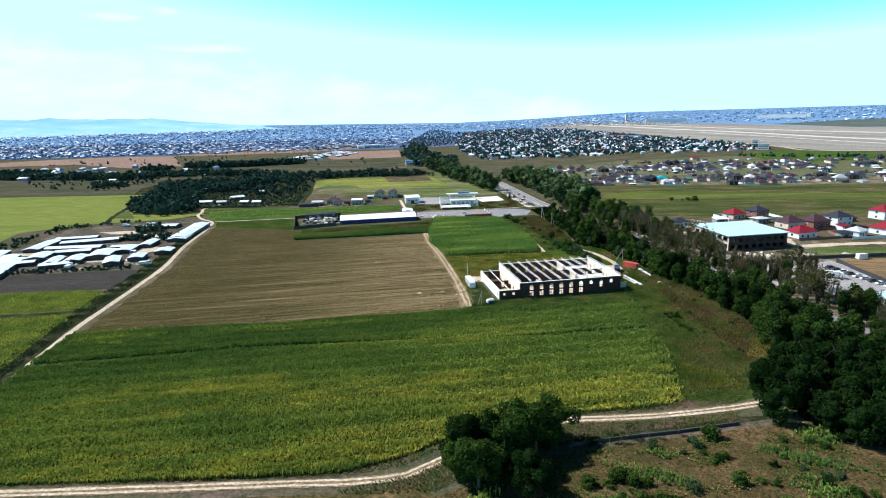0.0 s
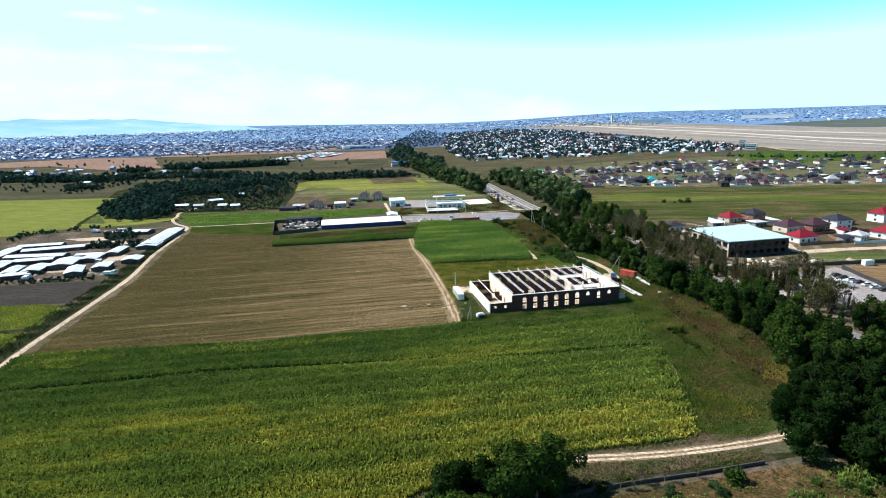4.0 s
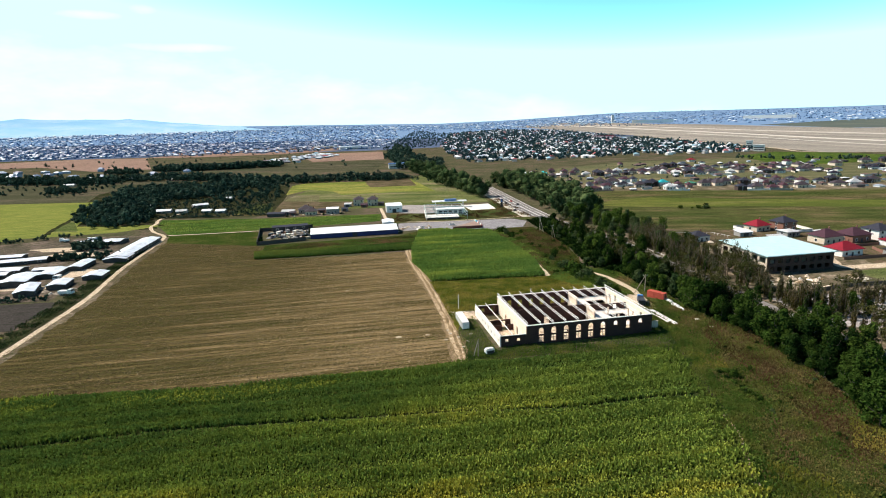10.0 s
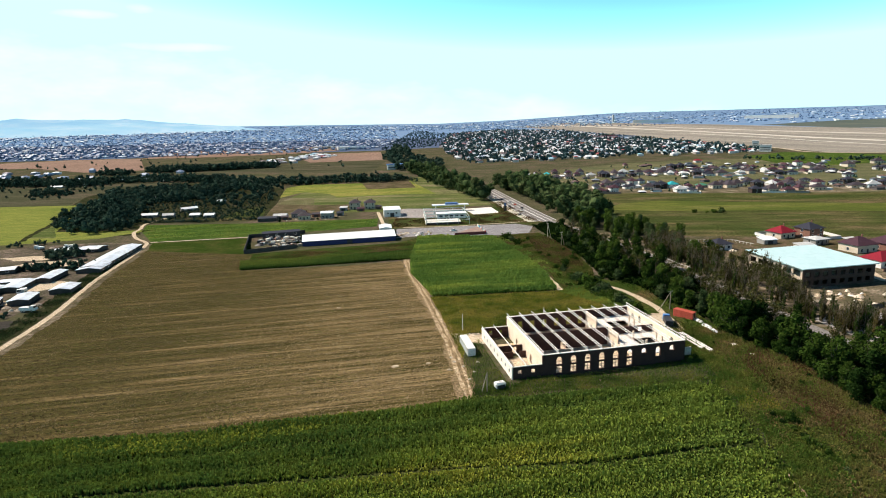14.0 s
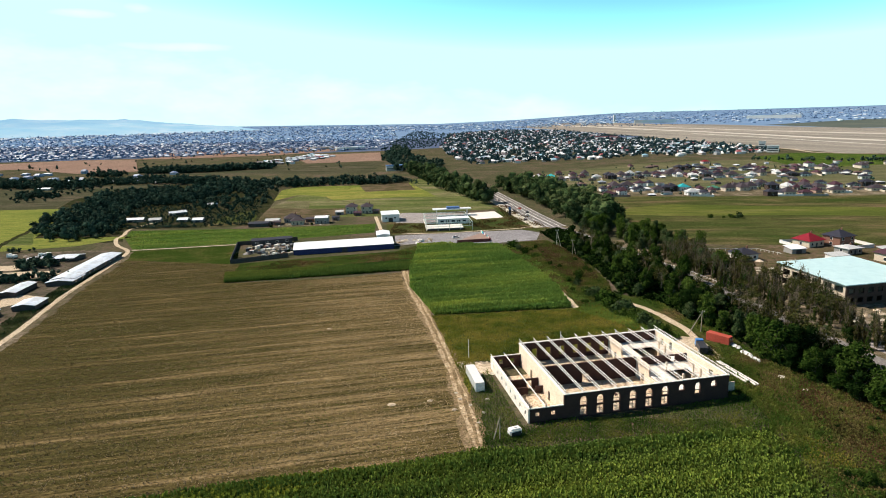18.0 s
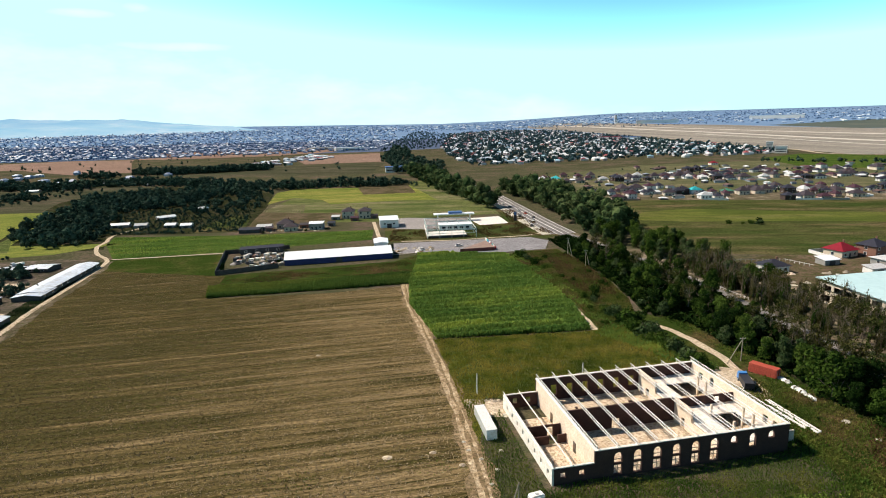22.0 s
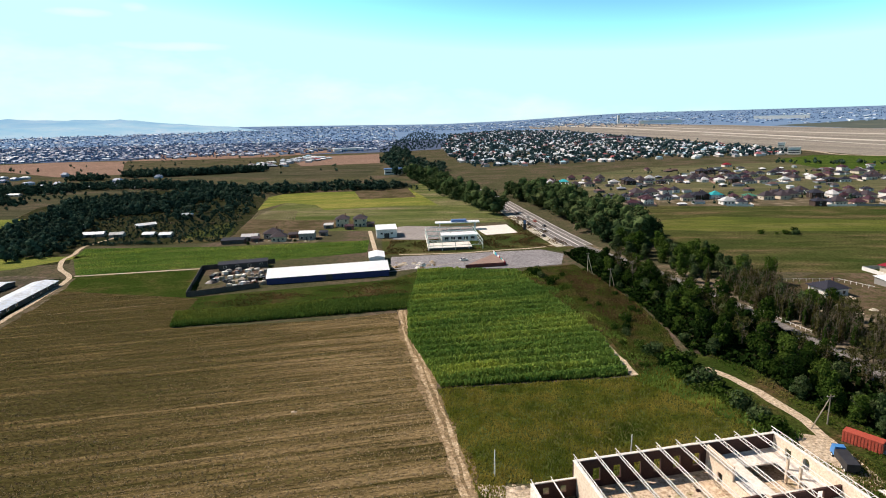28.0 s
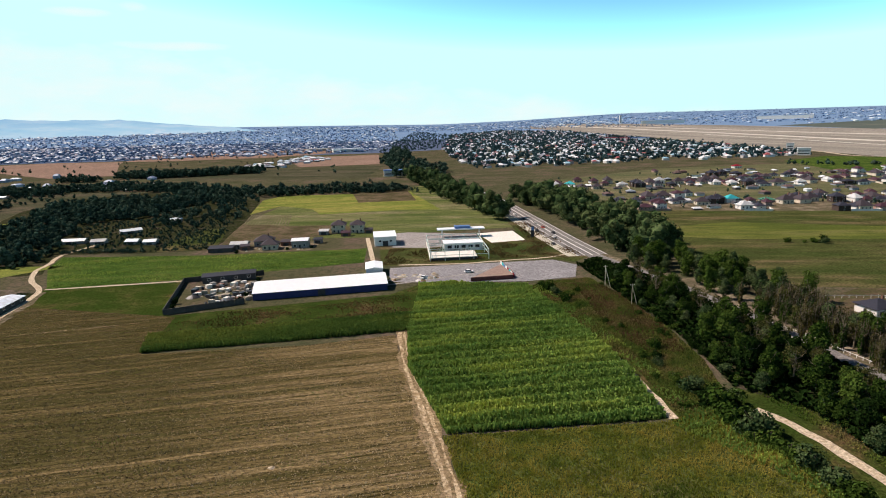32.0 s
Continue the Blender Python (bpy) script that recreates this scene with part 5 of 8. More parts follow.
TOWN_LN = [(-520, 1700), (-1000, 1650), (-1500, 1600), (-2100, 1700), (-2400, 2100), (-1500, 2500), (-700, 2560), (-170, 2500), (-160, 2400), (-200, 1780)]
TOWN_LF = [(-2400, 2100), (-1500, 2500), (-700, 2560), (-170, 2500), (-300, 3900), (-1400, 4000), (-2600, 3900), (-3000, 2900)]
town("west_town", TOWN_LN, 1700, 4, "west_roof_haze", "distant town under the hills", 6, 12, "west_wall_haze")
town("west_town_outskirts", TOWN_LF, 1500, 14, "skyline_roof_haze", "hazy outskirts of the town at the foot of the hills", 8, 15, "skyline_roof_haze")
town("village_sheds", [(145, 640), (560, 575), (700, 800), (640, 960), (330, 960), (110, 860)], 150, 12, "shed_roof", "low sheds and outbuildings among the village houses", 4, 9, "shed_roof", 0.5)
town("hamlet", [(-900, 880), (-560, 920), (-300, 900), (-250, 960), (-600, 1180), (-1000, 1150)], 45, 6, "west_roof_haze", "scattered houses among trees", 8, 13, "west_wall_haze")
for x, y, rz, w0, d0 in ((-254, 566, 8, 20, 6), (-282, 600, 60, 9, 7), (-233, 563, 10, 9, 6), (-232, 601, 40, 14, 6), (-209, 560, 0, 8, 6), (-268, 742, 8, 17, 9), (-406, 919, 20, 10, 8), (-398, 910, 30, 9, 8), (-368, 932, 15, 12, 9), (-503, 888, 10, 14, 8), (-480, 898, 20, 13, 8), (-520, 860, 0, 16, 7), (-196, 557, 5, 8, 6), (-300, 690, 30, 9, 8), (-222, 648, 55, 12, 5), (-330, 905, 0, 10, 7)):
    shed("garden_house", pose(x, y, 0, 0, 0, rz), w0, d0, 2.0, 1.3, "wall_grey", "roof_white" if (w0 + d0) % 3 else "roof_pale", "low house with a pale sheet roof among the orchard trees", "house", "gable", False)
def block(name, x, y, rz, w, d, h, wall, roof, label, category="building"):
    """A plain far building of its true size, with a shallow roof slab and window bands."""
    e = thing(name, pose(x, y, gz(x, y) - 0.5, 0, 0, rz), label, category)
    part("wall", boxes((-w / 2, -d / 2, 0, w / 2, d / 2, h)), G[wall], e)
    part("roof", boxes((-w / 2 - 0.6, -d / 2 - 0.6, h, w / 2 + 0.6, d / 2 + 0.6, h + 1.2)), G[roof], e)
    for z in range(3, int(h) - 2, 4) if w < 150 else ():
        part("window_band", boxes((-w / 2 + 1.5, -d / 2 - 0.1, z, w / 2 - 1.5, -d / 2 + 0.1, z + 1.6)), G["glass"], e)


block("market_hall", 540, 2020, -30, 70, 26, 9, "wall_white", "roof_red", "long far hall with a red roof")
block("market_hall", 598, 1965, -30, 50, 26, 9, "wall_white", "roof_blue", "long far hall with a blue roof")
block("control_tower", 997, 3480, 0, 11, 11, 42, "wall_white", "roof_pale", "slim white control tower of the airfield", "tower")
block("hangar", 1757, 3210, -36, 250, 40, 16, "wall_white", "roof_white", "very long white hangar beyond the airfield", "hangar")
block("terminal", 1150, 3260, -16, 210, 40, 16, "wall_white", "roof_pale", "long pale terminal beyond the runway", "terminal")
block("silo_block", 644, 1278, -30, 12, 12, 17, "wall_white", "roof_pale", "white block tower by the airfield", "tower")
block("silo_block", 622, 1200, -30, 20, 14, 12, "wall_white", "roof_pale", "white block tower by the airfield", "tower")
block("depot", -76, 1022, 8, 26, 14, 8, "wall_white", "roof_blue", "white depot with a blue roof by the far road", "depot")
block("store_hall", -266, 1822, 20, 84, 20, 9, "wall_white", "roof_white", "long white store hall between the fields", "hall")
block("store_hall", -370, 1925, 20, 70, 18, 7, "wall_cream", "roof_pale", "long cream store hall between the fields", "hall")
town("horizon_town", [(200, 3600), (900, 3300), (1500, 3900), (900, 4400), (-200, 4450), (-1200, 4400), (-1000, 4100)], 700, 8, "skyline_roof_haze", "far buildings near the horizon", 10, 22, "skyline_roof_haze")


town("airfield_town", [(1500, 2700), (2900, 2500), (3200, 3100), (1900, 4000), (1300, 3600)], 260, 41, "skyline_roof_haze", "far white buildings beyond the airfield", 10, 22, "skyline_roof_haze")
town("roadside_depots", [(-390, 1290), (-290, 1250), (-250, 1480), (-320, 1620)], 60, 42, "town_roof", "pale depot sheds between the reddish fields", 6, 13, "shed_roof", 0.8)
town("hill_foot_town", [(-2300, 2900), (-1500, 3500), (-1100, 4000), (-1700, 3900), (-2600, 3300)], 300, 43, "skyline_roof_haze", "far white houses at the foot of the hills", 10, 20, "skyline_roof_haze")

# ---------------------------------------------------------------- plants
def leaf_cloud(centers, radii, n, size, rnd, squash=1.0, shell=0.55):
    """Vertices and faces of n small leaf sprays over the given clumps."""
    centers, radii = np.array(centers, float), np.array(radii, float)
    pick = rnd.choice(len(centers), n, p=radii ** 2 / (radii ** 2).sum())
    d = rnd.normal(size=(n, 3))
    d /= np.linalg.norm(d, axis=1)[:, None]
    r = shell + (1 - shell) * rnd.rand(n) ** 0.5
    p = centers[pick] + d * (radii[pick] * r)[:, None] * (1, 1, squash)
    nrm = d + rnd.normal(size=(n, 3)) * 0.45 + (0, 0, 0.3)
    nrm /= np.linalg.norm(nrm, axis=1)[:, None]
    t = np.cross(nrm, rnd.normal(size=(n, 3)))
    t /= np.linalg.norm(t, axis=1)[:, None]
    b = np.cross(nrm, t)
    s = size * rnd.uniform(0.6, 1.4, n)[:, None]
    k = 0.55 + 0.5 * rnd.rand(n)[:, None]
    bend = nrm * s * 0.25
    v = np.stack([p - t * s - bend, p - b * s * k, p + t * s - bend * 0.4, p + b * s * k], 1).reshape(-1, 3)
    f = np.arange(4 * n).reshape(-1, 4)
    return v, f


def crown_mesh(name, centers, radii, n, size, seed, key, squash=1.0, shell=0.55):
    v, f = leaf_cloud(centers, radii, n, size, np.random.RandomState(seed), squash, shell)
    return mesh_from(name, v.tolist(), f.tolist(), G[key])


def trunk_mesh(h, r, limbs, seed, key="bark", spread=0.6, twigs=0):
    """A tapered trunk with rising limbs."""
    rnd = random.Random(seed)
    bm = bmesh.new()
    top = Vector((rnd.uniform(-0.4, 0.4), rnd.uniform(-0.4, 0.4), h))
    tube(bm, [(0, 0, -0.3), top * 0.35, top * 0.7, top], [r * 1.3, r, r * 0.65, r * 0.2])
    for i in range(limbs):
        z = h * rnd.uniform(0.25, 0.8)
        a = 2 * math.pi * (i + rnd.uniform(-0.3, 0.3)) / limbs
        q = Vector((math.cos(a), math.sin(a), 0)) * h * spread * rnd.uniform(0.5, 1.0)
        p0 = top * (z / h)
        p2 = p0 + q * 0.6 + Vector((0, 0, h * rnd.uniform(0.15, 0.35)))
        tube(bm, [p0, p0 + q * 0.35 + Vector((0, 0, h * 0.06)), p2], [r * 0.5, r * 0.35, r * 0.1], 4)
        for _ in range(twigs):
            t = rnd.uniform(0.3, 1.0)
            s = p0.lerp(p2, t)
            e = s + Vector((rnd.uniform(-1, 1), rnd.uniform(-1, 1), rnd.uniform(0.3, 1.4))) * h * 0.12
            tube(bm, [s, e], [r * 0.12, r * 0.03], 3)
    me = bpy.data.meshes.new("trunk")
    bm.to_mesh(me)
    bm.free()
    me.materials.append(G[key])
    return me


def make_tree(name, h, key, seed, label, leaves=900, size=0.42, form="round", category="tree", bark="bark", group=""):
    rnd = random.Random(seed)
    e = thing(name, pose(0, 0, -100), label, category, group)
    cs, rs = [], []
    if form == "round":
        for i in range(18):
            a, q, z = rnd.uniform(0, 6.28), rnd.uniform(0.0, 0.32) * h, (0.16 + 0.7 * i / 17 + rnd.uniform(-0.04, 0.04)) * h
            k = 1.0 - abs(z / h - 0.42) * 1.25
            cs.append((math.cos(a) * q * k, math.sin(a) * q * k, z))
            rs.append(h * rnd.uniform(0.12, 0.21) * (0.6 + 0.4 * k))
        part("trunk", trunk_mesh(h * 0.8, h * 0.022, 7, seed, bark), None, e)
    elif form == "wide":
        for i in range(26):
            a, q, z = rnd.uniform(0, 6.28), rnd.uniform(0.0, 0.52) * h, rnd.uniform(0.16, 0.84) * h
            k = math.sqrt(max(0.1, 1.0 - (z / h - 0.25) ** 2 * 2.2))
            cs.append((math.cos(a) * q * k, math.sin(a) * q * k, z))
            rs.append(h * rnd.uniform(0.12, 0.2))
        part("trunk", trunk_mesh(h * 0.75, h * 0.03, 8, seed, bark), None, e)
    elif form == "poplar":
        stems = [(0, 0, 1.0)] + [(rnd.uniform(-0.09, 0.09) * h, rnd.uniform(-0.09, 0.09) * h, rnd.uniform(0.6, 0.9)) for _ in range(2)]
        for sx, sy, sh in stems:
            for i in range(13):
                z = h * sh * (0.12 + 0.86 * i / 12)
                cs.append((sx + rnd.uniform(-0.035, 0.035) * h, sy + rnd.uniform(-0.035, 0.035) * h, z))
                rs.append(h * rnd.uniform(0.032, 0.062) * (1.0 if i < 9 else 1.0 - 0.18 * (i - 8)))
            part("trunk", trunk_mesh(h * 0.95 * sh, h * 0.013, 6, seed + int(sh * 100), "bark_grey", 0.22, 3), None, e, "", pose(sx, sy, 0))
    elif form == "bare":
        for i in range(12):
            a, q, z = rnd.uniform(0, 6.28), rnd.uniform(0.05, 0.30) * h, rnd.uniform(0.45, 0.95) * h
            cs.append((math.cos(a) * q, math.sin(a) * q, z))
            rs.append(h * rnd.uniform(0.08, 0.14))
        part("trunk", trunk_mesh(h * 0.9, h * 0.020, 11, seed, "bark_grey", 0.5, 7), None, e)
    else:
        for i in range(9):
            a, q, z = rnd.uniform(0, 6.28), rnd.uniform(0, 0.46) * h, rnd.uniform(0.12, 0.52) * h
            cs.append((math.cos(a) * q, math.sin(a) * q, z))
            rs.append(h * rnd.uniform(0.2, 0.34))
        part("trunk", trunk_mesh(h * 0.6, h * 0.03, 6, seed, bark), None, e)
    part("crown", crown_mesh("crown", cs, rs, leaves, size, seed, key, 1.35 if form == "poplar" else 0.9, 0.3 if form in ("bare", "poplar") else 0.55), None, e)
    return e


class Stock:
    """Trees of one sort: the first place takes the model itself, later ones copies of it."""

    def __init__(self, models):
        self.models, self.fresh, self.rnd = models, set(range(len(models))), random.Random(len(models))

    def put(self, x, y, s=1.0, k=None, tall=1.0):
        k = self.rnd.randrange(len(self.models)) if k is None else k
        m = pose(x, y, 0, 0, 0, self.rnd.uniform(0, 360)) @ Matrix.Diagonal((s, s, s * tall, 1))
        if k in self.fresh:
            self.fresh.discard(k)
            self.models[k].matrix_basis = m
        else:
            copy_thing(self.models[k], m)


GREEN = Stock([make_tree("tree", 12, k, i + 20, l, 2600, 0.30, group="roadside trees") for i, (k, l) in enumerate((
    ("leaf", "broad-crowned green roadside tree"), ("leaf_dark", "dense dark green roadside tree"), ("leaf_mid", "grey-green broad-crowned roadside tree"), ("leaf_light", "light green leafy tree"), ("leaf", "broad-crowned green roadside tree")))])
POPLAR = Stock([make_tree("poplar", 17, k, i + 40, "slender browning poplar in a row", 1500, 0.24, "poplar", "poplar", group="poplar row") for i, k in enumerate(("leaf_brown", "leaf", "leaf_grey"))])
BARE = Stock([make_tree("bare_tree", 11, "leaf_grey", i + 50, "thin grey half-bare tree", 420, 0.26, "bare", "tree", group="half-bare trees") for i in range(3)])
SHRUB = Stock([make_tree("shrub", 4, k, i + 60, l, 750, 0.21, "shrub", "shrub", group="shrubs") for i, (k, l) in enumerate((("leaf", "rounded green shrub in the grass"), ("leaf_light", "light green leafy shrub in the grass"), ("leaf_dark", "dark green bushy shrub in the grass"), ("leaf_mid", "dull grey-green shrub in the grass")))])

TALL = Stock([make_tree("tree", 17, k, i + 70, l, 2600, 0.40, group="tall roadside trees") for i, (k, l) in enumerate((("leaf_mid", "tall grey-green roadside tree"), ("leaf_light", "tall fresh green roadside tree"), ("leaf_mid", "tall grey-green roadside tree"), ("leaf", "tall dark green roadside tree")))])

ROAD_PTS = (ROAD + SOUTH_ROAD[1:])[::-1]


def road_x(y):
    return float(np.interp(y, [p[1] for p in ROAD_PTS], [p[0] for p in ROAD_PTS]))


VERGE = [(440, 64), (406, 67), (375, 71), (352, 71), (333, 70), (322, 84), (300, 84), (285, 90), (262, 92), (245, 96), (233, 101), (186, 101), (160, 92), (145, 78), (120, 85)]


def verge_x(y):
    v = VERGE[::-1]
    return float(np.interp(y, [p[0] for p in v], [p[1] for p in v]))


def roadside():
    rnd = random.Random(77)
    # between verge and road, south of the junction
    y = 118.0
    while y < 440:
        x0, x1 = verge_x(y), road_x(y) - 5
        x = x0 + rnd.uniform(0, 3)
        while x < x1:
            u = (x - x0) / max(1, x1 - x0)
            if not (76 < x < 88 and 320 < y < 333):
                if 235 < y < 400 and u > 0.55 and (y < 305 or rnd.random() < 0.5):
                    if rnd.random() < 0.5:
                        BARE.put(x, y, rnd.uniform(0.55, 1.0))
                elif y > 240 and u > 0.5 and rnd.random() < 0.4:
                    BARE.put(x, y, rnd.uniform(0.6, 1.0))
                elif y > 330 and u < 0.25:
                    SHRUB.put(x, y, rnd.uniform(0.7, 1.3))
                else:
                    GREEN.put(x, y, rnd.uniform(0.55, 1.15) if y > 160 else rnd.uniform(0.75, 1.1), 1 if y < 165 else rnd.choice((0, 1, 4)) if y < 270 else None)
            x += rnd.uniform(4.6, 7.8)
        y += rnd.uniform(5.0, 7.0)
    # far side of the road
    y = 150.0
    while y < 700:
        x = road_x(y) + (8 + rnd.choice((0, 0, 10)) if y < 470 else 15)
        if y < 400:
            r = rnd.random()
            POPLAR.put(x + rnd.uniform(-1.5, 1.5), y, rnd.uniform(0.85, 1.1) if y > 325 else rnd.uniform(0.6, 0.9))
            if r < 0.6:
                POPLAR.put(x + rnd.uniform(3, 9), y + rnd.uniform(-2, 2), rnd.uniform(0.55, 0.95))
            if r > 0.7:
                BARE.put(x + rnd.uniform(-4, 8), y, rnd.uniform(0.7, 1.1))
            if rnd.random() < 0.3 and y > 345:
                TALL.put(x + rnd.uniform(2, 12), y, rnd.uniform(0.6, 0.95))
            if rnd.random() < 0.45:
                SHRUB.put(x + rnd.uniform(-3, 10), y, rnd.uniform(0.5, 0.9), 3)
            y += rnd.uniform(1.8, 3.0) if y > 325 else rnd.uniform(2.6, 4.0)
        else:
            for k in range(4 if y < 480 else 0):
                TALL.put(x + k * 6 + rnd.uniform(-3, 3), y + rnd.uniform(-3, 3), rnd.uniform(0.65, 1.1))
            y += rnd.uniform(5.5, 7.5)
    for x0, y0, x1, y1, n in ((128, 258, 166, 264, 16), (126, 267, 141, 326, 15), (120, 352, 129, 398, 20), (133, 262, 144, 266, 7), (141, 248, 143, 258, 4), (118, 290, 122, 338, 18), (136, 302, 148, 346, 12), (118, 356, 126, 392, 14), (114, 330, 121, 372, 12), (108, 362, 114, 400, 8)):
        for i in range(n):
            u = (i + rnd.uniform(0, 0.9)) / n
            POPLAR.put(x0 + (x1 - x0) * u + rnd.uniform(-2, 2), y0 + (y1 - y0) * u + rnd.uniform(-2, 2), rnd.uniform(0.7, 1.05))
    for x0, y0, x1, y1, n in ((106, 262, 109, 312, 14), (123, 290, 134, 330, 9), (122, 340, 130, 352, 5), (136, 216, 146, 236, 8), (150, 268, 168, 278, 5)):
        for i in range(n):
            u = (i + rnd.uniform(0, 0.9)) / n
            BARE.put(x0 + (x1 - x0) * u + rnd.uniform(-3, 3), y0 + (y1 - y0) * u + rnd.uniform(-2, 2), rnd.uniform(0.7, 1.15))
    for x, y, s in ((188, 508, 0.8), (201, 505, 1.5), (208, 507, 1.7), (205, 503, 1.2), (196, 506, 0.8), (38, 428, 1.3), (40, 421, 1.2), (36, 435, 1.0), (42, 412, 1.1), (45, 404, 0.9), (78.2, 206, 0.9), (79.2, 203, 0.7), (77.5, 194, 0.9), (78.6, 191.5, 0.7)):
        SHRUB.put(x, y, s)
    for x, y, s in ((58, 331, 1.2), (60, 325, 1.3), (60.5, 319, 1.4), (62, 314, 1.3), (62.5, 309, 1.5), (64, 304, 1.4), (65.5, 299, 1.4), (67, 294, 1.3), (68.5, 289, 1.2), (64, 322, 1.1), (66, 307, 1.1), (69.5, 284, 1.0), (61, 305, 1.0), (56, 337, 1.0), (58, 322, 1.0), (60, 312, 1.1), (57, 353, 0.9), (55, 347, 0.7), (59, 361, 0.8)):
        SHRUB.put(x, y, s * 1.3)


for x, y, q, k in ((142.5, 203.5, 1.0, 4), (137.7, 201, 0.85, 1), (146, 199, 0.9, 0), (126.5, 217.7, 0.8, 3), (150, 205, 0.8, 4), (145.7, 251.5, 0.75, 4), (149, 248, 0.65, 1), (123.5, 273.5, 0.55, 1), (154, 211, 0.7, 0)):
    GREEN.put(x, y, q, k)
for x, y, q in ((140, 232, 1.0), (143, 226, 1.15), (147, 235, 0.95), (137, 238, 0.9), (151, 228, 0.85), (131, 214, 1.0), (134, 222, 0.9)):
    BARE.put(x, y, q)
roadside()
WILLOW = Stock([make_tree("willow_tree", 10, k, 91 + i, "wide round-crowned willow beside the dirt track", 10000, 0.20, "wide", "tree", group="willow clump") for i, k in enumerate(("leaf_dark", "leaf", "leaf"))])
for k, (x, y, sc) in enumerate(((1, 114, 1.12), (3, 104, 1.1), (10, 110, 1.2), (6, 115, 1.05), (16, 116, 1.15), (20, 122, 0.95), (13, 103, 0.8), (0, 111, 0.85), (12, 120, 0.95))):
    WILLOW.put(x, y, sc, k % 3)


YOUNG = ((28, 118.5, 0.3), (33.5, 120, 0.35), (38, 121.5, 0.4), (43, 122, 0.35), (50, 123, 0.3), (24, 117, 0.3), (36, 119.5, 0.28))


def scrub():
    rnd = random.Random(31)
    for x, y, s in ((57, 122, 0.9), (35, 122.5, 0.75), (42, 118, 0.7), (29, 119, 0.8), (38, 100, 0.7), (30, 96, 0.6), (45, 102, 0.8), (55, 104, 0.7), (65, 110, 0.6), (62, 98, 0.8), (50, 94, 0.7), (72, 104, 0.9), (25, 104, 0.7), (18, 110, 0.6)):
        SHRUB.put(x, y, s)
    for _ in range(11):
        cx, cy, k = rnd.uniform(24, 100), rnd.uniform(82, 120), rnd.choice((0, 0, 1, 3))
        for _ in range(6):
            SHRUB.put(cx + rnd.gauss(0, 2.6), cy + rnd.gauss(0, 1.6), rnd.uniform(0.25, 0.7), k)
    for _ in range(6):
        cx, cy = rnd.uniform(28, 100), rnd.uniform(88, 122)
        for _ in range(6):
            SHRUB.put(cx + rnd.gauss(0, 3.2), cy + rnd.gauss(0, 1.4), rnd.uniform(0.3, 0.75), rnd.choice((0, 1)))
    for x, y, q in YOUNG:
        BARE.put(x, y, q)
    for _ in range(26):
        GREEN.put(rnd.uniform(72, 125), rnd.uniform(112, 146), rnd.uniform(0.8, 1.1), 1)
    for _ in range(40):
        y = rnd.uniform(316, 438)
        SHRUB.put(rnd.choice((rnd.uniform(49, 56), rnd.uniform(62, 69))) - max(0, y - 380) * 0.12, y, rnd.uniform(0.3, 0.7), rnd.choice((0, 1, 1)))
    for x, y, q, k in ((76.5, 206, 0.55, 2), (76.8, 202.5, 0.6, 2), (77.2, 199, 0.7, 1), (77.8, 195.5, 0.65, 2), (78.4, 192, 0.5, 2), (78.8, 189, 0.4, 0), (84, 177, 0.35, 2), (87, 172, 0.3, 0)):
        SHRUB.put(x, y, q, k)
    for _ in range(36):
        y = rnd.uniform(165, 262)
        SHRUB.put(rnd.uniform(72, verge_x(y)), y, rnd.uniform(0.15, 0.4))


scrub()


